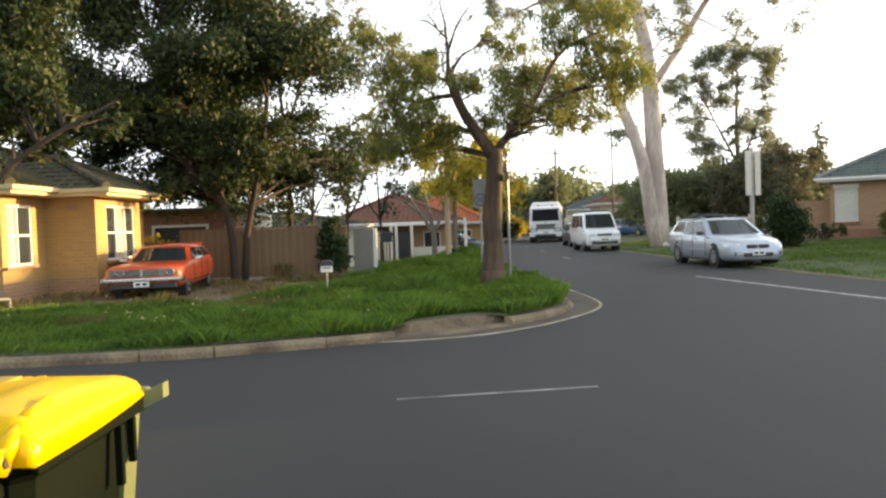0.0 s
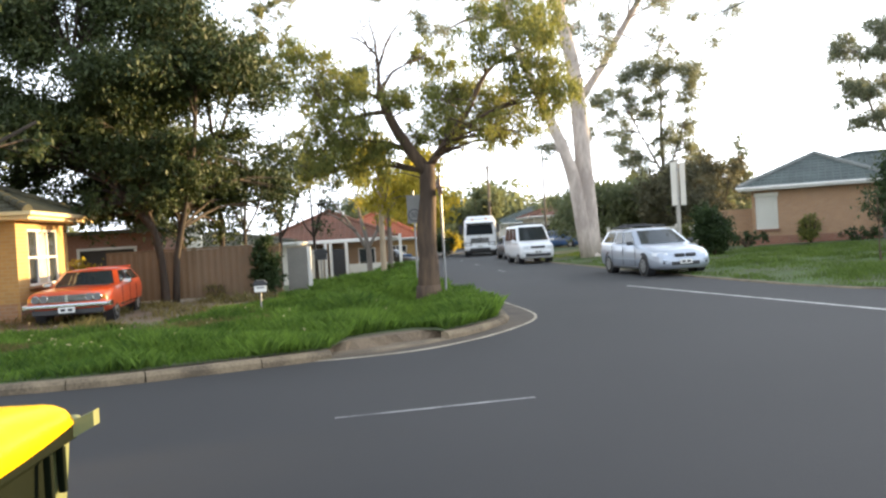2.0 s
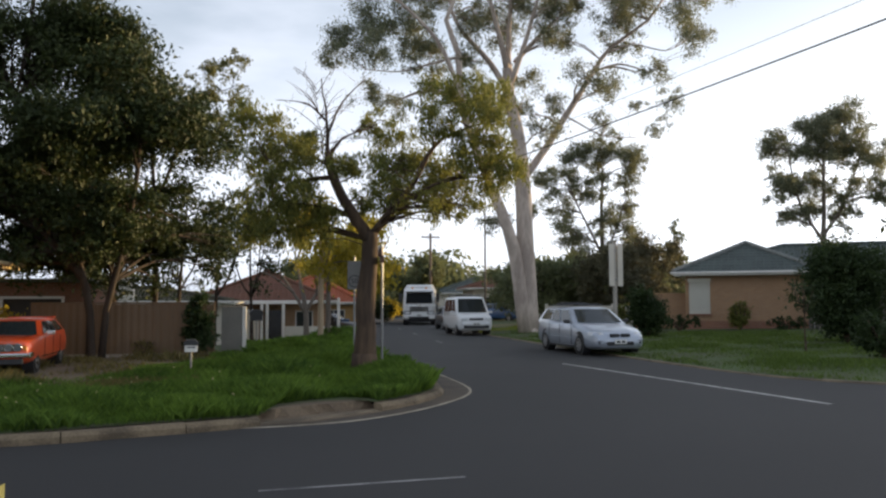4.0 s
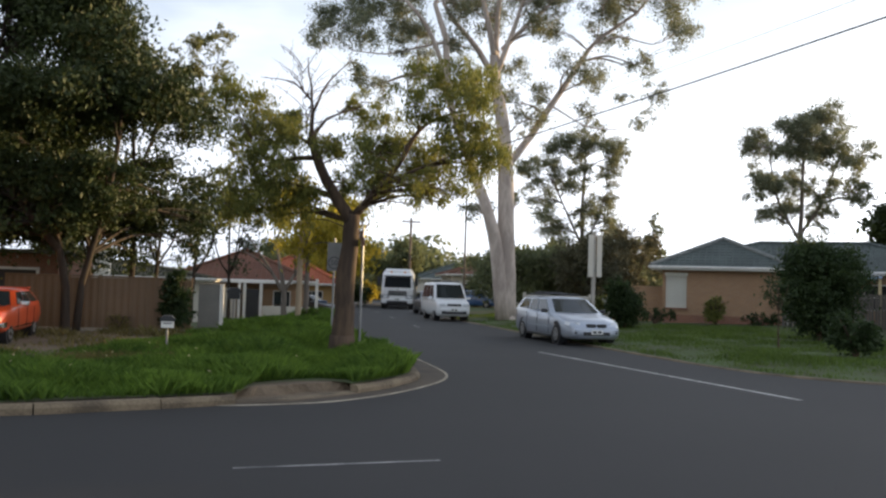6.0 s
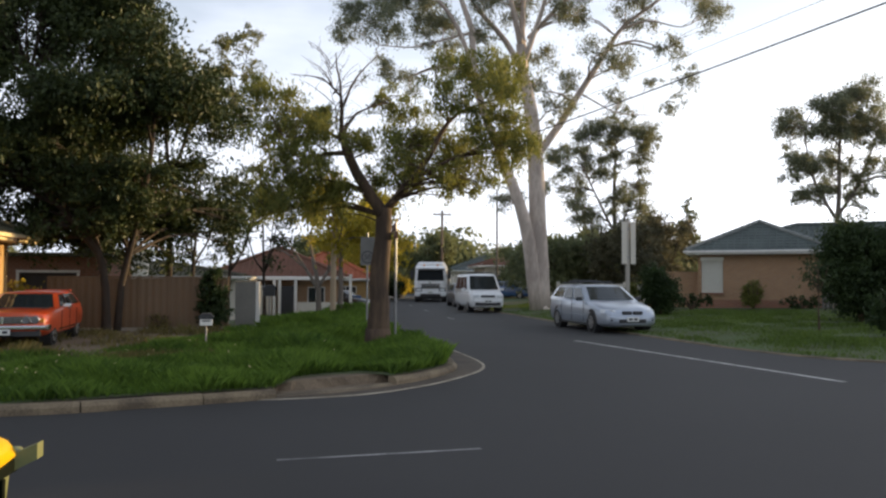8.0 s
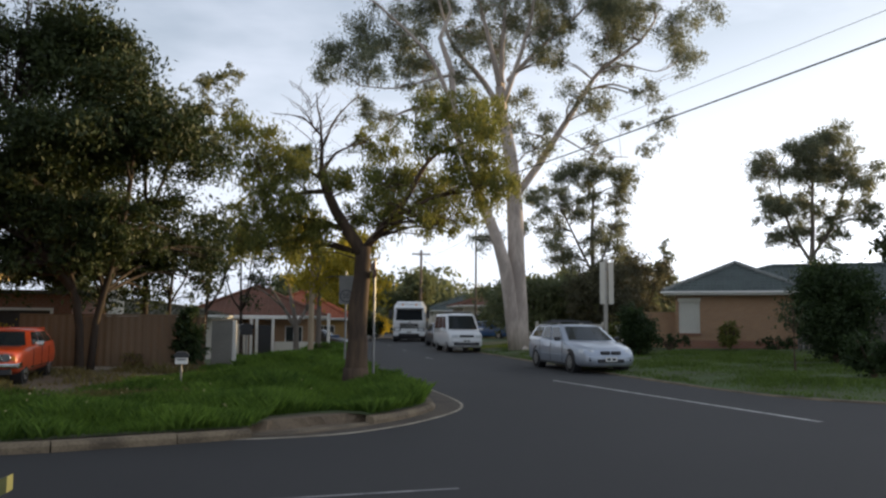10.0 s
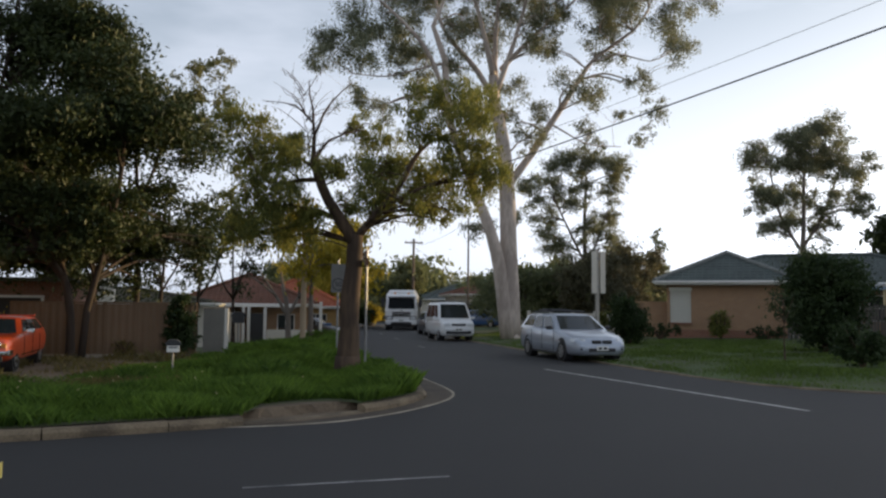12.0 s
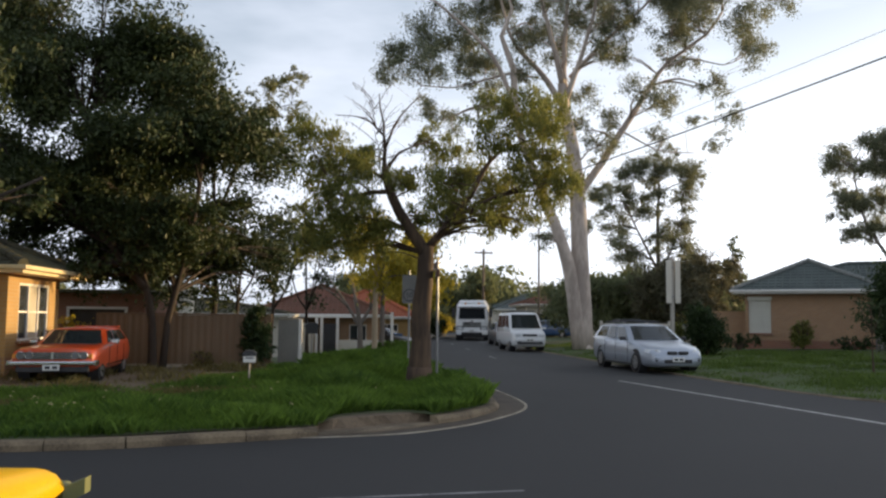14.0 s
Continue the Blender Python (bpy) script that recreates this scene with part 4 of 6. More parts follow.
def plate(v, y, z, w=0.37, h=0.13):
    p = part("number_plate", boxes(((0, y, z), (w, 0.012, h)), bevel=0.003), M_PLATE, v, "pale number plate with dark bars")
    part("plate_bar", boxes(((-0.08, y - 0.008, z), (0.11, 0.004, h * 0.5)), ((0.08, y - 0.008, z), (0.11, 0.004, h * 0.5))), M_INK, p)


def silver_wagon():
    L = 4.95
    st = [(0.0, 0.30, 0.50, 0.55), (0.05, 0.25, 0.60, 0.70), (0.16, 0.21, 0.68, 0.80), (0.5, 0.20, 0.78, 0.885), (1.0, 0.20, 0.87, 0.91), (1.45, 0.20, 0.94, 0.92), (2.6, 0.2, 0.96, 0.925), (3.6, 0.2, 0.98, 0.92), (4.5, 0.22, 1.0, 0.89), (4.82, 0.27, 0.98, 0.83), (4.95, 0.36, 0.86, 0.74)]
    cab = (1.32, 4.80, 2.22, 4.42, 0.93, 0.99, 1.44, 0.83, 0.63)
    v, y0 = vehicle("silver_station_wagon", "silver station wagon with roof rack parked at the kerb", pose(8.76, 25.35, 0, 0, 0, 4), M_SILVER, L, st, cab, (0.97, 3.90), 1.60, 0.315, (0.05, 0.36, 0.63, 0.95), {"mirror": M_BLACK})
    for s in (-1, 1):
        bm = loft([[(s * 0.48, y0 + 0.07, 0.60), (s * 0.60, y0 + 0.10, 0.57), (s * 0.60, y0 + 0.12, 0.70), (s * 0.50, y0 + 0.13, 0.70)],
                   [(s * 0.80, y0 + 0.22, 0.60), (s * 0.865, y0 + 0.40, 0.62), (s * 0.84, y0 + 0.44, 0.72), (s * 0.76, y0 + 0.26, 0.72)]])
        part("headlight", bm, M_LAMP, v, "clear swept headlamp")
        part("grille", boxes(((s * 0.17, y0 + 0.03, 0.62), (0.29, 0.12, 0.10)), bevel=0.03), M_BLACK, v, "black twin grille opening")
        part("fog_recess", boxes(((s * 0.60, y0 + 0.06, 0.40), (0.16, 0.08, 0.06)), bevel=0.02), M_BLACK, v)
        part("roof_rail", rods(((s * 0.55, y0 + 2.5, 1.50), (s * 0.55, y0 + 4.3, 1.50), 0.018), seg=8), M_BLACK, v)
        part("tail_light", boxes(((s * 0.70, y0 + 4.90, 0.80), (0.12, 0.08, 0.28)), bevel=0.02), M_REDLENS, v)
        part("rub_strip", boxes(((s * 0.925, y0 + 2.45, 0.50), (0.02, 1.9, 0.05)), bevel=0.005), M_SILVER, v)
    for s in (-1, 1):
        for yy in (1.55, 2.55, 3.5):
            part("door_seam", boxes(((s * 0.921, y0 + yy, 0.62), (0.014, 0.012, 0.62))), M_BLACK, v)
        part("sill", boxes(((s * 0.86, y0 + 2.43, 0.24), (0.10, 2.2, 0.07)), bevel=0.02), M_BLACK, v)
        for yy in (2.35, 3.3):
            part("door_handle", boxes(((s * 0.932, y0 + yy, 0.84), (0.02, 0.16, 0.03)), bevel=0.008), M_SILVER, v)
    for yy in (2.75, 3.7):
        part("roof_bar", rods(((-0.55, y0 + yy, 1.53), (0.55, y0 + yy, 1.53), 0.02), seg=8), M_BLACK, v)
    part("lower_grille", boxes(((0, y0 + 0.02, 0.38), (0.85, 0.10, 0.11)), bevel=0.02), M_BLACK, v)
    part("bumper", boxes(((0, y0 + 0.10, 0.48), (1.42, 0.20, 0.09)), bevel=0.04), M_SILVER, v)
    plate(v, y0 - 0.035, 0.43)
    # board carried on the roof
    b = thing("roof_load", "dark flat load tied on the roof rack", "luggage", pose(8.68, 26.55, 1.58, 0, 0, 4))
    part("board", boxes(((0, 0, -0.03), (0.9, 0.7, 0.035)), ((0, 0.03, 0.0), (0.7, 0.5, 0.03)), bevel=0.012), M_BLACK, b)


silver_wagon()


def orange_wagon():
    L = 4.95
    st = [(0.0, 0.42, 0.70, 0.86), (0.06, 0.36, 0.80, 0.90), (0.5, 0.27, 0.84, 0.93), (1.5, 0.25, 0.88, 0.94), (2.4, 0.25, 0.885, 0.945), (3.2, 0.25, 0.91, 0.945), (3.9, 0.27, 0.96, 0.94), (4.6, 0.30, 0.94, 0.90), (4.88, 0.36, 0.88, 0.85), (4.95, 0.42, 0.82, 0.80)]
    cab = (1.62, 4.75, 2.35, 4.35, 0.88, 0.94, 1.29, 0.82, 0.62)
    v, y0 = vehicle("orange_station_wagon", "orange 1970s station wagon with chrome bumper on the drive", pose(-6.78, 19.85, 0.12, 0, 0, 6.0) @ Matrix.Scale(0.89, 4), M_ORANGE, L, st, cab, (0.95, 3.78), 1.60, 0.33, (0.05, 0.36, 0.64, 0.95), {"mirror": M_CHROME})
    part("grille", boxes(((0, y0 - 0.008, 0.67), (1.50, 0.06, 0.17)), bevel=0.015), M_BLACK, v, "full width black grille")
    bm = bmesh.new()
    for k in range(5):
        box(bm, (0, y0 - 0.042, 0.605 + k * 0.034), (0.86, 0.01, 0.008))
    box(bm, (0, y0 - 0.045, 0.67), (0.05, 0.012, 0.17))
    part("grille_bars", bm, M_CHROME, v)
    for s in (-1, 1):
        for xx in (0.50, 0.69):
            bm = rods(((s * xx, y0 - 0.02, 0.675), (s * xx, y0 - 0.055, 0.675), 0.083), seg=18)
            lamp = part("headlight", bm, M_OLDLAMP, v, "round twin headlamp")
            bm = bmesh.new()
            for k in range(18):
                a0, a1 = k * math.tau / 18, (k + 1) * math.tau / 18
                cyl(bm, (s * xx + 0.087 * math.cos(a0), y0 - 0.052, 0.675 + 0.087 * math.sin(a0)), (s * xx + 0.087 * math.cos(a1), y0 - 0.052, 0.675 + 0.087 * math.sin(a1)), 0.009, seg=5)
            part("bezel", bm, M_CHROME, lamp)
        part("indicator", boxes(((s * 0.83, y0 + 0.02, 0.66), (0.09, 0.08, 0.10)), bevel=0.01), M_AMBER, v)
        part("bumper_end", boxes(((s * 0.955, y0 + 0.10, 0.50), (0.05, 0.36, 0.13)), bevel=0.02), M_CHROME, v)
    part("bumper", boxes(((0, y0 - 0.06, 0.50), (1.86, 0.10, 0.10)), bevel=0.03), M_CHROME, v, "chrome front bumper")
    part("valance", boxes(((0, y0 + 0.06, 0.36), (1.6, 0.12, 0.16)), bevel=0.03), M_BLACK, v)
    plate(v, y0 - 0.10, 0.40)
    part("roof_spoiler", boxes(((0, y0 + 4.55, 1.31), (1.2, 0.22, 0.03)), bevel=0.01), M_ORANGE, v)
    for s in (-1, 1):
        for yy in (1.6, 2.6, 3.5):
            part("door_seam", boxes(((s * 0.944, y0 + yy, 0.60), (0.012, 0.012, 0.5))), M_BLACK, v)
        part("side_trim", boxes(((s * 0.946, y0 + 2.4, 0.40), (0.016, 2.3, 0.03)), bevel=0.004), M_CHROME, v)
        part("hubcap", rods(((s * 0.90, y0 + 0.95, 0.33), (s * 0.925, y0 + 0.95, 0.33), 0.12), seg=14), M_CHROME, v)
    part("cowl", boxes(((0, y0 + 1.6, 0.905), (1.3, 0.12, 0.02)), bevel=0.006), M_BLACK, v)


orange_wagon()


def white_van():
    L = 4.5
    st = [(0.0, 0.34, 0.72, 0.66), (0.05, 0.27, 0.86, 0.78), (0.2, 0.24, 0.96, 0.83), (0.7, 0.24, 1.06, 0.85), (1.2, 0.24, 1.08, 0.855), (3.5, 0.24, 1.08, 0.855), (4.4, 0.27, 1.06, 0.83), (4.5, 0.34, 0.96, 0.78)]
    cab = (0.72, 4.42, 1.45, 4.25, 1.06, 1.06, 1.90, 0.82, 0.70)
    v, y0 = vehicle("white_van", "white people-mover van with roof rack at the kerb", pose(7.72, 41.0, 0, 0, 0, 1.5), M_CARWHITE, L, st, cab, (0.9, 3.4), 1.46, 0.33, (0.04, 0.28, 0.60, 0.95), {"mirror": M_CARWHITE, "glass": M_TINT})
    for s in (-1, 1):
        part("headlight", boxes(((s * 0.58, y0 + 0.06, 0.80), (0.30, 0.14, 0.14)), bevel=0.04), M_LAMP, v, "clear headlamp")
        part("fog_recess", boxes(((s * 0.52, y0 + 0.01, 0.46), (0.18, 0.08, 0.09)), bevel=0.02), M_BLACK, v)
    part("grille", boxes(((0, y0 + 0.01, 0.80), (0.70, 0.10, 0.10)), bevel=0.02), M_BLACK, v, "black grille slot")
    part("lower_grille", boxes(((0, y0 - 0.02, 0.42), (1.25, 0.10, 0.12)), bevel=0.03), M_BLACK, v)
    part("bumper", boxes(((0, y0 + 0.05, 0.56), (1.46, 0.16, 0.16)), bevel=0.05), M_CARWHITE, v)
    plate(v, y0 - 0.04, 0.56)
    part("roof_rack", rods(*[((-0.6, y0 + d, 1.97), (0.6, y0 + d, 1.97), 0.02) for d in (1.9, 2.9, 3.8)], *[((s * 0.6, y0 + 1.7, 1.97), (s * 0.6, y0 + 4.0, 1.97), 0.02) for s in (-1, 1)], *[((s * 0.6, y0 + d, 1.86), (s * 0.6, y0 + d, 1.97), 0.018) for s in (-1, 1) for d in (1.9, 3.8)], seg=8), M_BLACK, v, "dark roof rack")


white_van()


def small_sedan(name, label, m, paint):
    L = 4.4
    st = [(0.0, 0.30, 0.52, 0.6), (0.15, 0.22, 0.68, 0.78), (0.6, 0.2, 0.80, 0.84), (1.2, 0.2, 0.90, 0.86), (3.4, 0.2, 0.95, 0.86), (4.2, 0.25, 0.94, 0.8), (4.4, 0.34, 0.8, 0.7)]
    cab = (1.2, 3.9, 2.0, 3.2, 0.9, 0.95, 1.40, 0.78, 0.6)
    v, y0 = vehicle(name, label, m, paint, L, st, cab, (0.85, 3.45), 1.48, 0.3, (0.05, 0.5, 0.93), {})
    for s in (-1, 1):
        part("headlight", boxes(((s * 0.58, y0 + 0.12, 0.60), (0.26, 0.12, 0.11)), bevel=0.03), M_LAMP, v)
    part("grille", boxes(((0, y0 + 0.04, 0.56), (0.5, 0.1, 0.08)), bevel=0.02), M_BLACK, v)
    plate(v, y0 - 0.01, 0.42)


small_sedan("blue_car", "dark blue car parked on a drive", pose(14.4, 61.5, 0.15, 0, 0, 35), M_BLUECAR)
small_sedan("grey_car", "dark grey car parked behind the van", pose(8.35, 49.0, 0, 0, 0, 0), mat("slate_car_paint", (0.05, 0.055, 0.065), rough=0.35, bump=0, coat=0.5))
small_sedan("dark_car", "dark car under the carport across the street", pose(1.2, 55.0, -0.5, 0, 0, 60), mat("dark_grey_car_paint", (0.06, 0.065, 0.07), rough=0.35, bump=0, coat=0.5))


def rubbish_truck():
    v = thing("rubbish_truck", "white rubbish collection truck standing in the street", "truck", pose(7.95, 61.5, -0.10, 0, 0, -9))
    y0 = -2.6
    w = 1.16
    rings = []
    for z, f, hw in ((0.62, 0.10, 1.10), (0.75, 0.0, 1.16), (1.5, 0.0, 1.18), (1.62, 0.03, 1.18), (2.5, 0.24, 1.12), (2.68, 0.36, 1.05), (2.74, 0.6, 0.95)):
        rings.append([(-hw, y0 + f + 0.12, z), (-hw * 0.8, y0 + f, z), (hw * 0.8, y0 + f, z), (hw, y0 + f + 0.12, z), (hw, y0 + 1.9, z), (-hw, y0 + 1.9, z)])
    part("cab", loft(rings), M_CARWHITE, v)
    part("windscreen", loft([[(-0.98, y0 + 0.0, 1.66), (0.98, y0 + 0.0, 1.66), (0.98, y0 + 0.06, 1.66), (-0.98, y0 + 0.06, 1.66)], [(-0.92, y0 + 0.205, 2.42), (0.92, y0 + 0.205, 2.42), (0.92, y0 + 0.26, 2.42), (-0.92, y0 + 0.26, 2.42)]]), M_TINT, v)
    part("sun_visor", boxes(((0, y0 + 0.16, 2.50), (2.0, 0.22, 0.08)), bevel=0.02), M_BLACK, v)
    for s in (-1, 1):
        part("door_window", boxes(((s * 1.155, y0 + 0.95, 2.0), (0.05, 0.9, 0.65)), bevel=0.01), M_CARGLASS, v)
        part("headlight", boxes(((s * 0.86, y0 - 0.01, 0.98), (0.38, 0.08, 0.19)), bevel=0.03), M_LAMP, v, "clear headlamp")
        part("mirror", boxes(((s * 1.36, y0 + 0.05, 2.1), (0.22, 0.14, 0.62)), ((s * 1.25, y0 + 0.1, 2.38), (0.26, 0.03, 0.03)), bevel=0.02), M_BLACK, v)
        for yy in (0.95, 4.6, 5.8):
            bm = rods(((s * 0.85, y0 + yy, 0.5), (s * 1.17, y0 + yy, 0.5), 0.5), seg=24)
            wheel = part("wheel", bm, M_RUBBER, v)
            part("rim", rods(((s * 1.165, y0 + yy, 0.5), (s * 1.18, y0 + yy, 0.5), 0.28), seg=18), M_ALLOY, wheel)
    bm = bmesh.new()
    for k in range(3):
        box(bm, (0, y0 - 0.02, 1.13 + k * 0.125), (1.35, 0.06, 0.085), bevel=0.01)
    part("grille", bm, M_BLACK, v, "dark slotted grille")
    part("bumper", boxes(((0, y0 - 0.03, 0.68), (2.3, 0.25, 0.34)), bevel=0.06), M_CARWHITE, v)
    part("step_recess", boxes(((0, y0 - 0.14, 0.60), (1.5, 0.06, 0.20)), bevel=0.02), M_BLACK, v)
    part("badge", boxes(((0, y0 - 0.012, 1.53), (0.22, 0.04, 0.09)), bevel=0.01), M_CHROME, v, "small chrome badge")
    for s in (-1, 1):
        part("lamp_surround", boxes(((s * 0.86, y0 + 0.012, 0.98), (0.50, 0.06, 0.30)), bevel=0.03), M_BLACK, v, "dark headlamp surround")
        part("wiper", boxes(((s * 0.42, y0 - 0.012, 1.70), (0.7, 0.02, 0.025)), bevel=0.004), M_INK, v)
    plate(v, y0 - 0.165, 0.80)
    part("under_guard", boxes(((0, y0 + 0.2, 0.42), (2.1, 0.3, 0.2)), bevel=0.03), M_BLACK, v)
    rings = []
    for d, k in ((2.0, 0.88), (2.15, 1.0), (7.0, 1.0), (7.5, 0.82)):
        zc = 1.95
        rings.append([(px * k, y0 + d, zc + (pz - zc) * k) for px, pz in ((-1.2, 0.85), (1.2, 0.85), (1.23, 1.6), (1.2, 2.7), (0.95, 3.08), (-0.95, 3.08), (-1.2, 2.7), (-1.23, 1.6))])
    part("hopper_body", loft(rings), M_CARWHITE, v, "white rounded collecting body")
    for d in (2.6, 3.6, 4.6, 5.6, 6.6):
        for s in (-1, 1):
            part("body_rib", boxes(((s * 1.235, y0 + d, 1.75), (0.05, 0.09, 1.7))), M_GALV, v)
    part("chassis", boxes(((0, y0 + 4.0, 0.62), (0.9, 7.0, 0.3))), M_BLACK, v)
    part("lifting_arm", boxes(((1.32, y0 + 2.2, 1.4), (0.16, 0.3, 1.6)), ((1.36, y0 + 2.0, 2.1), (0.12, 0.6, 0.16)), bevel=0.02), M_GALV, v)
    part("beacon", rods(((-0.5, y0 + 0.8, 2.72), (-0.5, y0 + 0.8, 2.86), 0.07), ((0.5, y0 + 0.8, 2.72), (0.5, y0 + 0.8, 2.86), 0.07)), M_AMBER, v, "amber roof beacons")


rubbish_truck()


# ---- wheelie bin beside the camera ----
def wheelie_bin():
    b = thing("wheelie_bin", "dark green wheelie bin with bright yellow lid", "bin", pose(-1.185, 2.13, 0.085, 0, 0, BIN_TURN))
    # local: hinge and handle side towards -y, front towards +y
    rings = []
    for z, w, d0, d1 in ((0.06, 0.20, -0.22, 0.20), (0.10, 0.22, -0.25, 0.23), (0.90, 0.265, -0.30, 0.33), (0.93, 0.285, -0.32, 0.35), (0.985, 0.285, -0.32, 0.35), (0.985, 0.255, -0.29, 0.32), (0.3, 0.22, -0.24, 0.26)):
        c, k = 0.04, 0.05
        rings.append([(-w + c, d0, z), (w - c, d0, z), (w, d0 + c, z), (w, d1 - k, z), (w - k, d1, z), (-w + k, d1, z), (-w, d1 - k, z), (-w, d0 + c, z)])
    part("body", loft(rings), M_BIN_SHADED, b)
    # lid: shallow dome whose skirt hugs the rim, with rounded front corners
    bm = bmesh.new()
    nx, ny = 22, 24
    grid = []
    for j in range(ny + 1):
        row = []
        for i in range(nx + 1):
            u, t = -1 + 2 * i / nx, j / ny
            front = max(0.0, (t - 0.84) / 0.16)
            back = max(0.0, (0.10 - t) / 0.10)
            x = 0.306 * u * (1 - 0.16 * front ** 2.5 * abs(u) ** 2)
            y = -0.335 + 0.735 * t
            edge = max(abs(u) - 0.74, 0) / 0.26
            crown = 0.030 * (1 - u * u) * math.sin(math.pi * min(1.0, t * 1.1))
            drop = max(edge ** 2, front ** 2.2, back ** 2)
            z = 1.028 + crown - 0.014 * t - (0.098 - 0.045 * t * t) * drop
            z += 0.012 * math.exp(-((abs(u) - 0.5) / 0.12) ** 2) * math.sin(math.pi * min(1, max(0, (t - 0.1) / 0.72)))
            row.append(bm.verts.new((x, y, z + 0.02)))
        grid.append(row)
    for j in range(ny):
        for i in range(nx):
            bm.faces.new((grid[j][i], grid[j][i + 1], grid[j + 1][i + 1], grid[j + 1][i]))
    lid = part("lid", bm, M_LID, b, "bright yellow plastic lid", smooth=True)
    so = lid.modifiers.new("thick", "SOLIDIFY")
    so.thickness = 0.010
    part("label_recess", boxes(((-0.10, 0.10, 1.064), (0.26, 0.11, 0.012)), bevel=0.004), M_LIDMARK, lid, "duller moulded panel in the lid")
    bm = bmesh.new()
    for k in range(7):
        box(bm, (-0.22 + k * 0.042, 0.245, 1.045), (0.028, 0.03, 0.010), bevel=0.003)
    part("embossed_bar", bm, M_LID, lid)
    for s in (-1, 1):
        bm = rods(((s * 0.228, -0.12, 1.052), (s * 0.236, -0.25, 1.030), 0.014, 0.020), ((s * 0.236, -0.25, 1.030), (s * 0.240, -0.36, 0.972), 0.020, 0.024), ((s * 0.222, -0.36, 0.968), (s * 0.254, -0.36, 0.968), 0.030), seg=14)
        part("hinge_lug", bm, M_LID, lid, smooth=True)
        part("hinge_pin", rods(((s * 0.215, -0.36, 0.968), (s * 0.258, -0.36, 0.968), 0.013), seg=12), M_BLACK, b)
        part("handle_bracket", boxes(((s * 0.20, -0.335, 0.93), (0.03, 0.09, 0.12)), bevel=0.01), M_BIN_SHADED, b)
        bm = rods(((s * 0.24, -0.27, 0.10), (s * 0.295, -0.27, 0.10), 0.10), seg=20)
        wheel = part("wheel", bm, M_RUBBER, b)
        part("hub", rods(((s * 0.29, -0.27, 0.10), (s * 0.30, -0.27, 0.10), 0.045), seg=14), M_BLACK, wheel)
        # low sun on the corner is given by the paler colour
        part("corner_panel", loft([[(s * 0.222, 0.16, 0.12), (s * 0.236, 0.16, 0.12), (s * 0.236, 0.235, 0.12), (s * 0.222, 0.235, 0.12)], [(s * 0.262, 0.24, 0.93), (s * 0.282, 0.24, 0.93), (s * 0.282, 0.335, 0.93), (s * 0.262, 0.335, 0.93)]]), M_BIN_LIT, b, "corner panel coloured paler olive as if sunlit")
        for yy, zz, hh in ((0.15, 0.84, 0.17), (0.24, 0.86, 0.13)):
            part("lifting_rib", boxes(((s * 0.292, yy, zz), (0.022, 0.022, hh)), bevel=0.004), M_BIN_SHADED, b)
    part("handle", rods(((-0.22, -0.365, 0.965), (0.22, -0.365, 0.965), 0.016), seg=12), M_BIN_SHADED, b)
    part("front_lip", boxes(((0, 0.39, 0.955), (0.58, 0.07, 0.05)), bevel=0.012), M_BIN_LIT, b, "olive lifting lip under the lid")
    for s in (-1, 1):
        part("rim", boxes(((s * 0.289, 0.02, 0.945), (0.02, 0.66, 0.045)), bevel=0.006), M_BIN_SHADED, b)
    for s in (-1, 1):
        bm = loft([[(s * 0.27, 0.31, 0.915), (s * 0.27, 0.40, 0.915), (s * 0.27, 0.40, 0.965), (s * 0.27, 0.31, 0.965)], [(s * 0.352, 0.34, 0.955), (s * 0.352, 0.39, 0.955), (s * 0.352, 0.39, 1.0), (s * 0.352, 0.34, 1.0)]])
        part("lifting_tab", bm, M_BIN_LIT, b, "olive lifting tab at the front corner")


BIN_TURN = 0.0
wheelie_bin()

# ---- trees and plants ----
rng = np.random.default_rng(7)


def quads_ob(name, co, material, parent=None):
    """A mesh of separate quads from an array (n, 4, 3)."""
    n = len(co)
    me = bpy.data.meshes.new(name)
    me.vertices.add(n * 4)
    me.vertices.foreach_set("co", np.ascontiguousarray(co, dtype=np.float32).ravel())
    me.loops.add(n * 4)
    me.loops.foreach_set("vertex_index", np.arange(n * 4, dtype=np.int32))
    me.polygons.add(n)
    me.polygons.foreach_set("loop_start", np.arange(0, n * 4, 4, dtype=np.int32))
    me.update(calc_edges=True)
    me.materials.append(material)
    ob = new(name, me)
    if parent:
        ob.parent = parent
    return ob


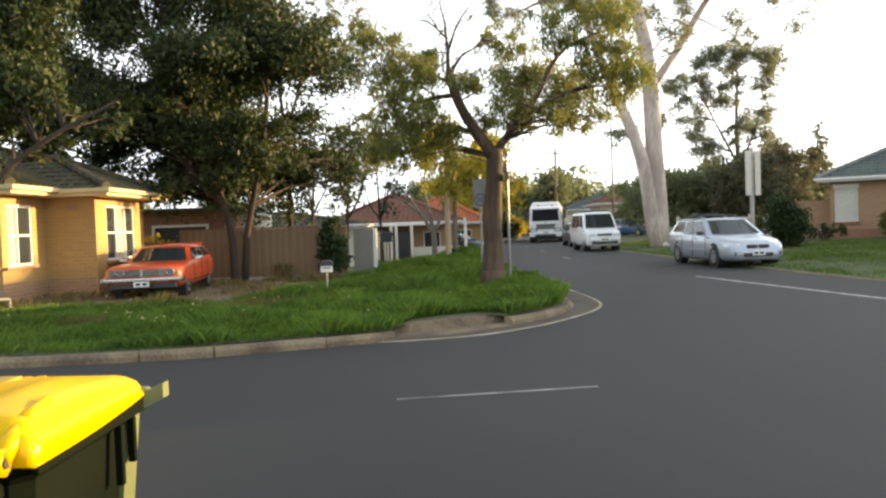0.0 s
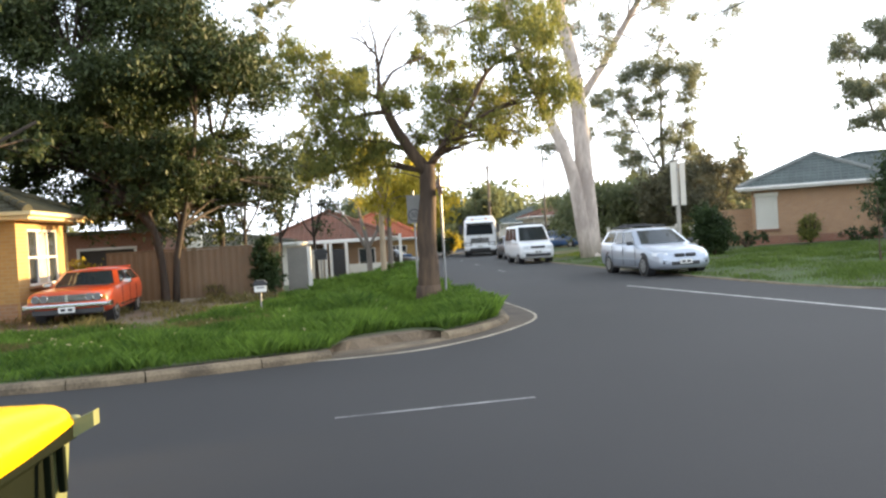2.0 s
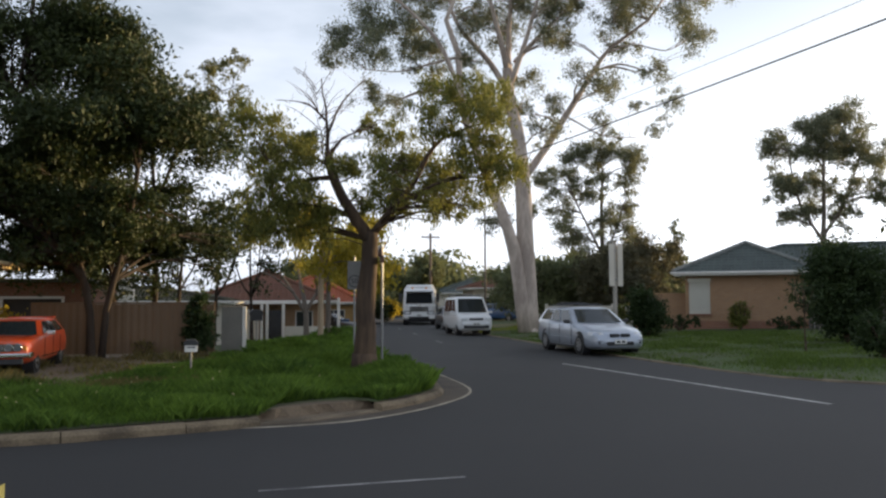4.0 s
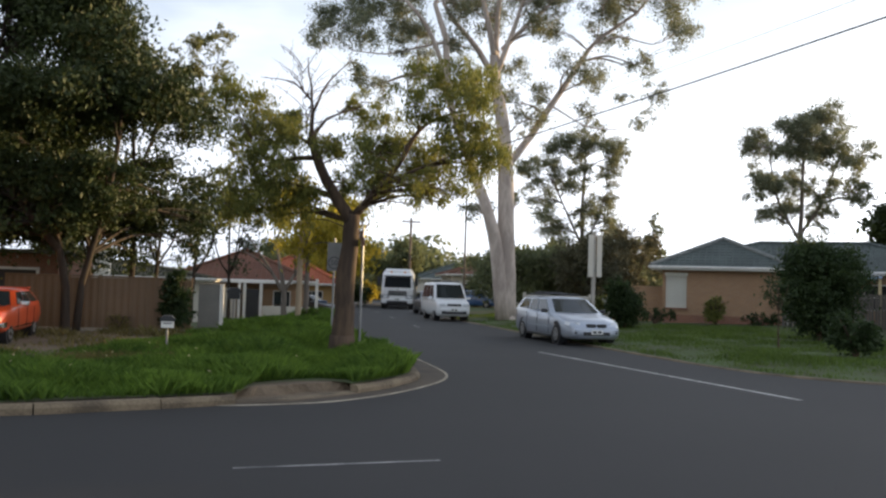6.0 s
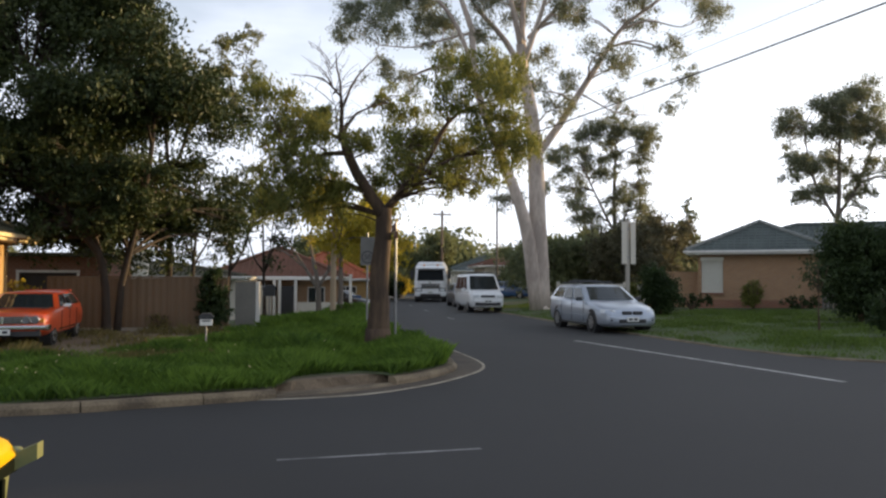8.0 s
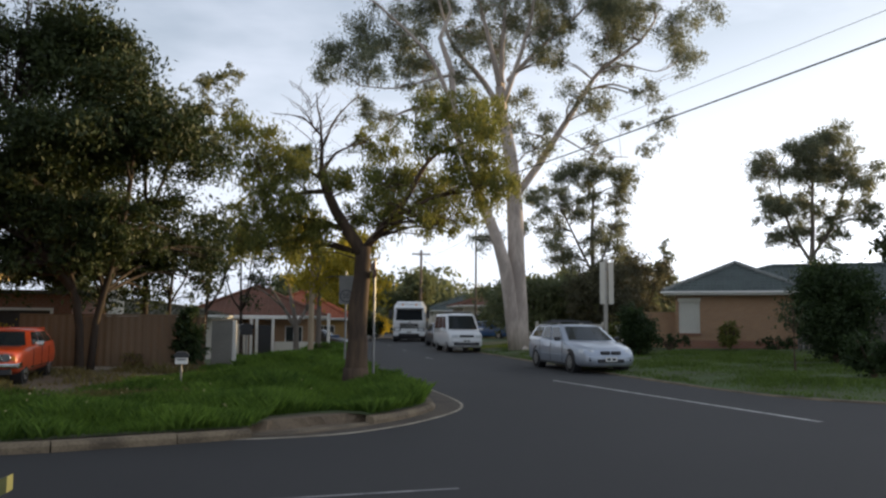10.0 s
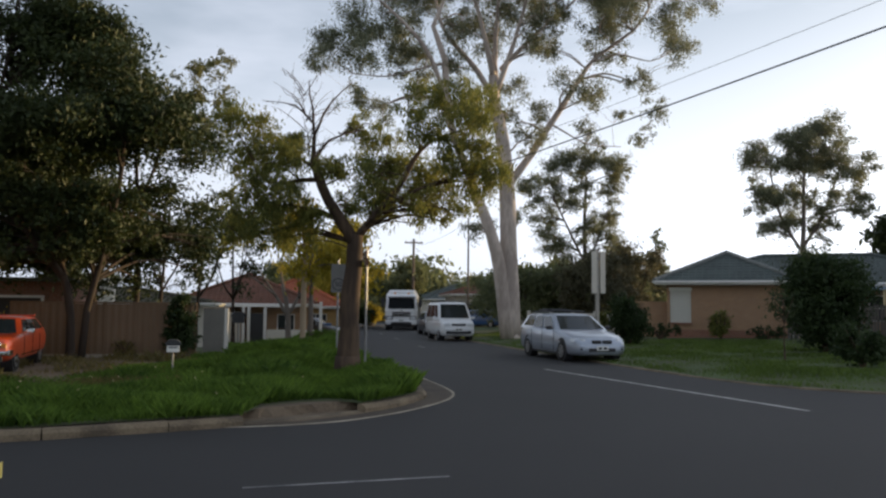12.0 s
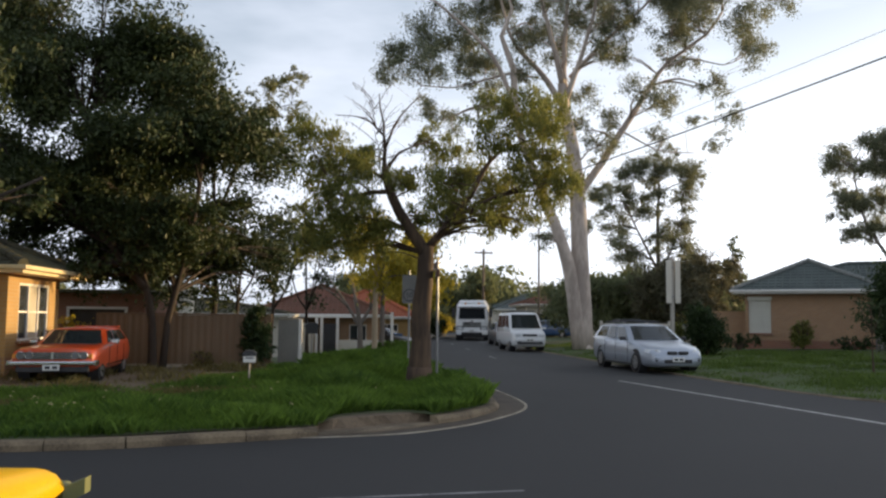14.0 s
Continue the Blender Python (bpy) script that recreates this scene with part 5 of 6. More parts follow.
def leaf_quads(clumps, per, size, aspect=2.2, droop=0.3):
    """Leaves scattered in flattened balls (x, y, z, r, squash); per: leaves for a ball of 1 m."""
    out = []
    for x, y, z, r, sq in clumps:
        n = max(12, int(per * r ** 2))
        d = rng.normal(size=(n, 3))
        d /= np.linalg.norm(d, axis=1, keepdims=True)
        # ragged ball: sprays that trail outwards from many small twigs, with gaps between
        k = max(8, int(26 * r))
        twig = rng.normal(size=(k, 3))
        twig /= np.linalg.norm(twig, axis=1, keepdims=True)
        reach = rng.uniform(0.6, 1.35, (k, 1))
        pick = rng.integers(0, k, n)
        along = rng.uniform(0.15, 1.0, (n, 1)) ** 0.7
        p = twig[pick] * reach[pick] * along + rng.normal(size=(n, 3)) * (0.11 + 0.13 * along)
        p[:, 2] -= droop * 0.5 * (along[:, 0] * reach[pick][:, 0]) ** 2
        p = p * np.array([r, r, r * sq]) + np.array([x, y, z])
        a = rng.normal(size=(n, 3))
        a[:, 2] -= droop * 3
        a /= np.linalg.norm(a, axis=1, keepdims=True)
        b = np.cross(a, rng.normal(size=(n, 3)))
        b /= np.linalg.norm(b, axis=1, keepdims=True) + 1e-9
        s = size * rng.uniform(0.6, 1.3, (n, 1))
        la, lb = a * s * aspect / 2, b * s / 2
        out.append(np.stack([p - la, p + lb * 0.9 - la * 0.1, p + la, p - lb * 0.9 - la * 0.1], 1))
    return np.concatenate(out)


def limb(bm, pts, r0, r1, seg=8, wob=0.0):
    """A tapered, slightly crooked limb through points."""
    line = smooth_line(pts, max(0.25, (Vector(pts[-1]) - Vector(pts[0])).length / 12))
    rings = []
    n = len(line)
    for i, q in enumerate(line):
        d = (line[min(i + 1, n - 1)] - line[max(i - 1, 0)]).normalized()
        s = d.cross(Vector((0.31, 0.95, 0.05))).normalized()
        t = d.cross(s)
        r = r0 + (r1 - r0) * (i / (n - 1)) ** 0.9
        q = q + Vector((random.uniform(-wob, wob), random.uniform(-wob, wob), 0)) * (0 if i in (0, n - 1) else 1)
        ring = []
        for k in range(seg):
            an = k * math.tau / seg
            rr = r * (1 + 0.12 * noise.noise(Vector((math.cos(an) * 2, math.sin(an) * 2, q.z * 1.5))))
            ring.append(bm.verts.new(q + s * math.cos(an) * rr + t * math.sin(an) * rr))
        rings.append(ring)
    for a, b in zip(rings, rings[1:]):
        for k in range(seg):
            bm.faces.new((a[k], a[(k + 1) % seg], b[(k + 1) % seg], b[k]))
    bm.faces.new(rings[-1])
    bm.faces.new(rings[0][::-1])
    return line


def tree(label, x, y, z, trunks, clumps, bark, leaf, per, size, aspect=2.2, droop=0.3, twig=0.05, base_flare=1.25, bare=(), sprigs=5, hubs=(), name="tree"):
    """A tree: trunk lines with radii, limbs that reach each clump, and a crown of leaves. All local to its foot."""
    t = thing(name, label, "tree", pose(x, y, z))
    bm = bmesh.new()
    nodes = []
    for pts, r0, r1 in trunks:
        ln = limb(bm, pts, r0, r1, 12, 0.02)
        nodes += [(q, r0 + (r1 - r0) * i / len(ln)) for i, q in enumerate(ln)]
    if base_flare > 1:
        p0, r0 = Vector(trunks[0][0][0]), trunks[0][1]
        limb(bm, [p0 - Vector((0, 0, 0.25)), p0 + Vector((0, 0, 0.05)), p0 + Vector((0, 0, 0.5))], r0 * base_flare * 1.15, r0 * 0.98, 12)
    part("trunk", bm, bark, t, smooth=True)
    bm = bmesh.new()
    for cx, cy, cz, r, sq in hubs:
        c = Vector((cx, cy, cz))
        a, ra = min(nodes, key=lambda nq: (nq[0] - c).length + (3.0 if nq[0].z > cz - 0.1 * r else 0) + (2 if nq[0].z < 1.2 else 0))
        mid = (a + c) / 2 + Vector((random.uniform(-0.4, 0.4), random.uniform(-0.4, 0.4), 0.12 * (c - a).length))
        rr = min(ra * 0.6, twig + 0.016 * (c - a).length)
        ln = limb(bm, [a, mid, c], rr, rr * 0.4, 7, 0.04)
        nodes += [(q, rr * (1 - 0.6 * i / len(ln))) for i, q in enumerate(ln) if i > len(ln) * 0.6]
    for cx, cy, cz, r, sq in clumps:
        c = Vector((cx, cy, cz))
        best = min(nodes, key=lambda nq: (nq[0] - c).length + (3.0 if nq[0].z > cz - 0.1 * r else 0) + (2 if nq[0].z < 1.2 else 0))
        a, ra = best
        mid = (a + c) / 2 + Vector((random.uniform(-0.2, 0.2), random.uniform(-0.2, 0.2), 0.10 * (c - a).length))
        rr = min(ra * 0.6, twig + 0.011 * (c - a).length)
        ln = limb(bm, [a, mid, c], rr, rr * 0.3, 7, 0.03)
        for k in range(sprigs):
            q = ln[int(len(ln) * random.uniform(0.45, 0.95))]
            e = c + Vector((random.uniform(-1, 1), random.uniform(-1, 1), random.uniform(-0.7, 0.8) * sq)) * r * 0.85
            limb(bm, [q, (q + e) / 2 + Vector((0, 0, 0.08 * r)), e], rr * 0.32, rr * 0.10, 5, 0.02)
    for pts, r0, r1 in bare:
        limb(bm, pts, r0, r1, 6, 0.03)
    part("branchwork", bm, bark, t, smooth=True)
    if len(clumps):
        quads_ob("crown", leaf_quads(clumps, per, size, aspect, droop), leaf, t)
    return t


def ball(cx, cz, r, cy=0.0, sq=0.75):
    return (cx, cy, cz, r, sq)


def broken_up(clumps, n, f, spread=0.75):
    """Each clump split into n smaller ones."""
    out = []
    for x, y, z, r, sq in clumps:
        for _ in range(n):
            d = Vector((random.gauss(0, 1), random.gauss(0, 1), random.gauss(0, 0.8))).normalized() * r * random.uniform(0.3, 1.0) * spread
            out.append((x + d.x, y + d.y, z + d.z, r * f * random.uniform(0.75, 1.2), sq))
    return out


def scatter(n, cx, cy, cz, rx, ry, rz, r0, r1, sq=0.75):
    out = []
    for _ in range(n):
        d = Vector((random.gauss(0, 1), random.gauss(0, 1), random.gauss(0, 1))).normalized() * random.uniform(0.3, 1.0) ** 0.6
        out.append((cx + d.x * rx, cy + d.y * ry, cz + d.z * rz, random.uniform(r0, r1), sq))
    return out


# corner tree: leaning dark trunk, fork at head height and a half, drooping crown
corner_west = [(-2.38, 5.36, .43), (-2.48, 4.87, .43), (-1.77, 4.9, .43), (-1.28, 4.56, .37), (-2.11, 4.39, .49), (-1.5, 4.05, .37), (-2.33, 3.9, .37), (-2.54, 3.41, .37), (-1.84, 3.43, .43),
               (-1.25, 3.57, .37), (-1.71, 3.07, .43), (-2.41, 2.93, .37), (-1.0, 3.22, .3), (-.54, 4.22, .27), (-.43, 4.59, .24), (-1.3, 5.1, .26), (-.2, 3.75, .26)]
corner_east = [(.54, 5.4, .43), (1.04, 5.55, .37), (.04, 5.56, .24), (.68, 4.65, .49), (1.19, 4.42, .55), (.44, 4.13, .43), (.95, 3.78, .43), (1.69, 4.69, .49), (2.2, 4.84, .49), (2.33, 4.21, .49),
               (1.7, 3.93, .43), (2.72, 4.36, .43), (2.84, 4.88, .37), (2.45, 5.63, .49), (1.93, 5.86, .37), (2.57, 6.15, .49), (2.97, 5.66, .3), (1.2, 3.54, .3), (1.71, 3.49, .2), (2.09, 3.7, .24), (.58, 3.64, .3), (1.5, 5.2, .35)]
corner_hubs = [ball(x, z, r, random.uniform(-1.1, 1.1), 0.95) for x, z, r in corner_west + corner_east]
twigs = []
for k in range(22):
    f = random.uniform(0, 1)
    q = Vector((-0.97 - 0.18 * f, 0.1, 4.5 + 1.7 * f))
    d = Vector((random.uniform(-1, 0.75), random.uniform(-0.6, 0.6), random.uniform(0.1, 0.9))).normalized() * random.uniform(0.5, 1.25)
    e = q + d
    twigs.append(([q, q + d * 0.5 + Vector((0, 0, 0.08)), e], 0.012, 0.003))
    for j in range(2):
        g = q + d * random.uniform(0.4, 0.8)
        h = g + Vector((random.uniform(-.4, .4), random.uniform(-.3, .3), random.uniform(0.0, .4)))
        twigs.append(([g, (g + h) / 2 + Vector((0, 0, 0.03)), h], 0.006, 0.002))
tree("leaning street tree with dark rough trunk and drooping crown", 1.17, 17.5, 0.12,
     [([(-0.08, 0, -0.1), (-0.06, 0, 1.2), (0.0, 0, 2.3), (0.04, 0, 3.0)], 0.265, 0.17),
      ([(0.0, 0, 2.85), (-0.53, 0.05, 3.72), (-0.82, 0.1, 4.33), (-0.88, 0.1, 4.75)], 0.15, 0.085),
      ([(-0.88, 0.1, 4.65), (-0.91, 0.1, 5.44), (-1.03, 0.1, 6.38)], 0.055, 0.010),
      ([(-0.87, 0.1, 4.6), (-0.56, 0.2, 5.09), (0.05, 0.3, 5.37)], 0.045, 0.012),
      ([(-0.91, 0.1, 5.1), (-0.58, -0.1, 5.84), (-0.1, -0.2, 6.31)], 0.035, 0.008),
      ([(-0.93, 0.1, 5.45), (-1.31, 0.0, 5.79), (-1.92, -0.1, 5.82)], 0.028, 0.005),
      ([(-0.8, 0.1, 4.2), (-1.5, 0.1, 4.1), (-2.0, 0.2, 3.67)], 0.06, 0.015),
      ([(-0.85, 0.1, 4.45), (-1.28, 0.0, 4.68), (-1.9, -0.1, 4.95)], 0.045, 0.012),
      ([(0.02, 0, 2.9), (0.46, -0.05, 3.45), (0.94, -0.1, 4.03), (1.43, 0, 4.93), (1.94, 0.1, 5.28), (2.58, 0.1, 5.5)], 0.10, 0.02),
      ([(0.55, -0.05, 3.55), (1.45, -0.2, 4.05), (2.4, -0.2, 4.4)], 0.055, 0.015)],
     broken_up(corner_hubs, 9, 0.72, 1.45), M_BARK, L_CORNER, 2300, 0.031, 3.0, 0.8, 0.008, 1.3, bare=twigs, sprigs=1, hubs=corner_hubs)

# great pale gum by the kerb
gum_west = [(-8.93, 14.74, .95), (-9.17, 13.47, .68), (-9.56, 12.89, .5), (-7.58, 15.13, 1.2), (-7.81, 13.42, 1.05), (-6.46, 14.36, 1.05), (-6.22, 16.08, 1.1), (-5.09, 15.31, .95), (-7.77, 11.75, .8),
            (-6.4, 11.56, .8), (-4.83, 16.48, .95), (-4.22, 13.95, 1.05), (-2.8, 13.48, .8), (-2.54, 15.51, .95), (-1.98, 16.42, .8), (-5.6, 13.01, .55), (-1.43, 5.66, .7), (-4.6, 12.2, .8), (-3.4, 11.6, .7)]
gum_east = [(-.52, 15.66, .95), (.35, 16.89, 1.2), (1.24, 15.79, .95), (2.43, 15.0, .8), (2.42, 16.47, .95), (.95, 14.02, .8), (3.62, 16.56, 1.2), (4.84, 15.77, .95), (5.45, 17.3, 1.2), (6.99, 17.13, 1.3),
            (6.05, 14.96, .8), (7.92, 15.99, .95), (8.53, 14.84, .8), (9.19, 17.3, 1.3), (9.65, 16.12, .7), (7.28, 13.56, .8), (3.03, 12.41, .95), (4.23, 12.19, .7), (2.14, 11.49, .7), (.39, 11.39, .7),
            (.37, 13.11, .8), (.69, 9.69, .8), (5.43, 11.24, .42), (6.96, 11.32, .65), (4.22, 10.74, .5), (5.12, 9.91, .55), (6.18, 9.82, .5), (.85, 6.16, .5)]
gum_clumps = [ball(x, z, r, random.uniform(-2.2, 2.2), 0.9) for x, z, r in gum_west + gum_east]
gum_clumps += scatter(34, 0.3, 0, 19.4, 8.6, 5, 2.6, 0.8, 1.3, 0.8)
tree("tall pale smooth-barked gum tree beside the kerb", 10.15, 38.4, 0.1,
     [([(0.2, 0, -0.2), (0.1, 0, 2.5), (0.0, 0, 5), (-0.11, 0, 7.95), (-0.33, 0, 9.92), (-0.69, 0, 11.61), (-0.79, 0, 13.04)], 0.52, 0.24),
      ([(0.0, -0.2, -0.1), (-0.35, -0.2, 2.6), (-0.65, -0.3, 4.2), (-1.29, -0.5, 5.95), (-2.02, -0.7, 7.6), (-3.19, -0.9, 10.62), (-3.45, -1, 13.4), (-4.0, -1, 15.0), (-3.5, -1, 16.4), (-4.1, -1, 18)], 0.40, 0.035),
      ([(-0.0, 0, 7.6), (1.27, 0.3, 9.29), (2.73, 0.5, 11.52), (3.93, 0.7, 13.34), (4.83, 0.8, 14.58), (6.99, 0.9, 16.22), (7.93, 1, 17.5)], 0.21, 0.05),
      ([(-0.66, 0, 11.7), (-1.51, 0.3, 13.28), (-3.11, 0.5, 15.18), (-3.56, 0.6, 16.58), (-4.01, 0.6, 18.28)], 0.17, 0.05),
      ([(-0.79, 0, 12.9), (-1.38, -0.4, 15.0), (-1.99, -0.6, 17.0), (-2.3, -0.7, 19)], 0.17, 0.05),
      ([(-0.75, 0, 12.7), (-0.6, 0.4, 15.07), (-0.26, 0.5, 19.2)], 0.17, 0.05),
      ([(-0.7, 0, 12.1), (-0.21, -0.4, 13.65), (0.5, -0.7, 16.03), (0.93, -0.8, 18.7)], 0.15, 0.05),
      ([(-0.4, 0, 13.4), (1.24, 0.3, 15.21), (3.62, 0.6, 17.45), (4.84, 0.6, 19)], 0.13, 0.04),
      ([(-3.22, -0.9, 11.3), (-4.5, -1.2, 13.93), (-6.49, -1.4, 15.78), (-8.45, -1.5, 17.3)], 0.13, 0.04),
      ([(-3.5, -1, 13.2), (-4.8, -0.7, 12.9), (-6.15, -0.5, 12.55), (-7.79, -0.4, 12.6)], 0.07, 0.02),
      ([(4.6, 0.8, 14.3), (5.9, 0.4, 14.7), (7.6, 0.2, 14.4), (8.5, 0.1, 14.8)], 0.06, 0.02),
      ([(2.3, 0.45, 10.9), (4.22, 0.4, 9.95), (6.03, 0.3, 9.85)], 0.05, 0.02)],
     broken_up(gum_clumps, 9, 0.58, 1.25), M_GUMBARK, L_GUM, 850, 0.052, 2.6, 0.45, 0.022, 1.3, sprigs=1, hubs=gum_clumps)

# the dark spreading tree over the drive
dark_clumps = scatter(26, -5.4, 2.0, 5.0, 3.6, 1.2, 1.3, .7, 1.1, .85) + scatter(16, -0.3, -0.9, 3.4, 1.9, .6, .8, .55, .8, .9) + scatter(10, -1.5, 1.5, 3.0, 2.5, 1.0, .5, .5, .8, .9) + scatter(18, -1.0, -0.6, 5.0, 3.2, 0.8, 0.8, 0.6, 1.0, 0.8) + scatter(22, -0.6, 3.2, 3.6, 3.4, 1.4, 1.2, 0.7, 1.1, 0.8) + scatter(10, -4, 1.0, 9.5, 4, 2.5, 1.4, 1.1, 1.5, 0.8) + scatter(70, -2.3, 1.2, 6.8, 5.2, 3.6, 3.2, 0.9, 1.5, 0.8) + [ball(x, z, r, y) for x, z, r, y in (
    (1.6, 3.4, 0.9, 1.0), (0.6, 3.1, 0.8, 1.6), (2.0, 4.6, 1.2, 0.8), (2.6, 5.8, 1.1, 0.5), (-0.8, 3.2, 0.8, 2.0), (2.3, 7.2, 1.0, 0.3), (-3.6, 4.6, 1.0, 1.5),
    (3.1, 8.3, 0.7, 0), (2.4, 8.6, 0.6, 0.4), (1.2, 9.0, 1.0, 0), (0.0, 9.8, 1.2, 0), (-2.0, 10.6, 1.5, 0), (-4.5, 10.4, 1.6, 0), (-6.5, 9.0, 1.5, 0))]
def crown_edge(z):
    """How far east the dark crown reaches at a height."""
    pts = ((2.0, 3.0), (4.2, 3.8), (6.3, 3.6), (7.4, 2.6), (8.4, 1.0), (9.2, 1.7), (10.3, 1.6), (11.5, 0.2), (14, -2))
    for (a, u), (b, v) in zip(pts, pts[1:]):
        if a <= z < b:
            return u + (v - u) * (z - a) / (b - a)
    return pts[0][1]


dark_clumps = [(min(x, crown_edge(z) - r * 0.75 + random.gauss(0, 0.3)), y, z, r, sq) for x, y, z, r, sq in dark_clumps]
tree("large dark spreading tree shading the drive", -5.85, 23.2, 0.12,
     [([(-0.1, 0, -0.1), (-0.15, 0, 1.2), (-0.45, 0, 2.6), (-1.2, 0, 4.6), (-2.2, 0, 7)], 0.12, 0.06),
      ([(0.15, 0.1, -0.1), (0.25, 0.1, 1.3), (0.6, 0.2, 3.0), (1.0, 0.2, 5.2), (1.0, 0.2, 7.5)], 0.105, 0.05),
      ([(-0.35, 0, 2.2), (-1.8, -0.3, 4.0), (-4.0, -0.6, 5.8), (-6.0, -0.8, 7.2)], 0.12, 0.05)],
     broken_up(dark_clumps, 2, 0.72, 0.75), M_DARKBARK, L_DARK, 1150, 0.070, 2.2, 0.2, 0.04, 1.2)
# its neighbour, nearer the house, whose boughs hang in from the west
near_clumps = [ball(x, z, r, 1.2, 0.8) for x, z, r in ((2.72, 3.75, .5), (3.78, 3.45, .36), (4.63, 3.6, .3), (2.3, 3.3, .36), (3.28, 3.1, .3), (4.05, 3.95, .36), (5.1, 3.8, .36), (2.27, 4.1, .5), (3.24, 4.3, .5), (1.4, 3.7, .6), (0.6, 4.2, .6))] + scatter(32, -0.5, 0, 5.6, 3.6, 3.0, 2.3, 0.8, 1.3, 0.8) + scatter(22, 2.4, 1.0, 5.9, 1.9, 1.5, 1.5, 0.55, 0.85, 0.8) + scatter(22, 2.6, 0.9, 4.6, 1.7, 1.0, .7, .45, .7, 0.8)
tree("dark leafy tree overhanging the house roof", -11.6, 15.6, 0.12,
     [([(0, 0, -0.1), (0.1, 0, 2.0), (0.6, 0.2, 3.6), (1.6, 0.6, 5.4)], 0.2, 0.07), ([(0.4, 0.1, 3.0), (1.6, 0.6, 4.2), (3.0, 1.0, 5.6), (3.6, 1.2, 6.6)], 0.11, 0.03), ([(0.1, 0, 1.2), (1.6, 0, 1.7), (2.76, 0, 2.24), (3.41, 0.1, 2.9), (4.34, 0.3, 3.55), (5.25, 0.6, 4.1)], 0.12, 0.03), ([(0.1, 0, 2.2), (-0.6, 0.3, 4), (-1.4, 0.4, 6)], 0.12, 0.05)],
     near_clumps, M_DARKBARK, L_DARK, 900, 0.08, 2.2, 0.2, 0.04, 1.2)


# lighter airy tree whose sprays show past the dark crown
olive = [ball(x, z, r, random.uniform(-0.6, 0.6), 0.9) for x, z, r in ((-1.64, 9.99, .38), (-1.34, 9.17, .55), (-.8, 8.83, .55), (-.08, 8.5, .55), (.63, 8.54, .45), (1.06, 8.95, .38), (1.68, 9.37, .42), (1.94, 9.58, .34),
                                                                    (1.89, 8.43, .42), (1.18, 8.2, .34), (1.03, 7.44, .47), (1.58, 7.09, .38), (-.4, 7.6, .6), (.4, 6.6, .6))]
tree("airy olive-leaved tree behind the dark tree", -4.5, 27.0, 0.1,
     [([(-0.6, 0, -0.1), (-0.5, 0, 2.5), (-0.6, 0, 5), (-0.9, 0, 8.6)], 0.11, 0.03), ([(-0.55, 0, 4.6), (0.1, 0.1, 6.6), (0.7, 0.1, 8.1), (1.8, 0, 8.6)], 0.06, 0.012)],
     broken_up(olive, 6, 0.66, 1.2), M_DARKBARK, L_OLIVE, 1300, 0.055, 2.2, 0.3, 0.012, 1.2, sprigs=1, hubs=olive)


def simple_tree(label, x, y, z, h, trunk_r, cw, ch, n, leaf, bark, per, size, r0, r1, lean=0.0, droop=0.35, sq=0.75, low=0.45, name="tree"):
    """A tree of one stem: crown cw wide and ch high under the top h."""
    cz = h - ch / 2
    cl = scatter(n, lean, 0, cz, cw / 2, cw / 2, ch / 2, r0, r1, sq)
    stems = [([(0, 0, -0.2), (lean * 0.2, 0, h * 0.25), (lean * 0.6, 0, h * 0.5), (lean, 0, h * 0.85)], trunk_r, trunk_r * 0.25)]
    for k in range(3):
        a = random.uniform(0, math.tau)
        stems.append(([(lean * 0.4, 0, h * low), (lean * 0.6 + math.cos(a) * cw * 0.15, math.sin(a) * cw * 0.15, h * (low + 0.15)), (lean + math.cos(a) * cw * 0.3, math.sin(a) * cw * 0.3, h * 0.78)], trunk_r * 0.5, trunk_r * 0.15))
    return tree(label, x, y, z, stems, cl, bark, leaf, per, size, 2.4, droop, trunk_r * 0.2, 1.2, name=name)


# layered gum behind the parked wagon, and the gums and conifer behind the houses
layer = [ball(x, z, r, random.uniform(-1.2, 1.2), 0.75) for x, z, r in ((-2.0, 10.99, 1.05), (-.42, 11.44, 1.1), (1.18, 11.4, 1.1), (2.39, 10.41, .75), (-3.57, 9.77, .9), (-3.76, 9.01, .7), (-2.0, 9.46, 1.05), (-.42, 9.9, .9),
                                                                       (-2.77, 7.53, 1.05), (1.58, 9.22, .9), (1.98, 7.88, .75), (-.22, 6.86, .9), (-2.0, 5.67, 1.25), (2.37, 6.17, .8), (1.17, 6.52, .9), (-.81, 8.36, .75), (.38, 4.97, .9))]
tree("dark gum with layered foliage behind a bus sign", 18.9, 51.5, 0.2,
     [([(0, 0, -0.2), (0.1, 0, 3), (0.0, 0, 6), (0.1, 0, 10.5)], 0.24, 0.06), ([(0.05, 0, 4), (0.9, 0, 6), (1.6, 0, 8)], 0.1, 0.04), ([(0.05, 0, 4.5), (-1.0, 0, 6.5), (-2.2, 0, 9)], 0.1, 0.04)],
     broken_up(layer, 9, 0.62, 1.2), M_GREYBARK, L_GUM, 900, 0.066, 2.2, 0.3, 0.03, sprigs=1, hubs=layer)
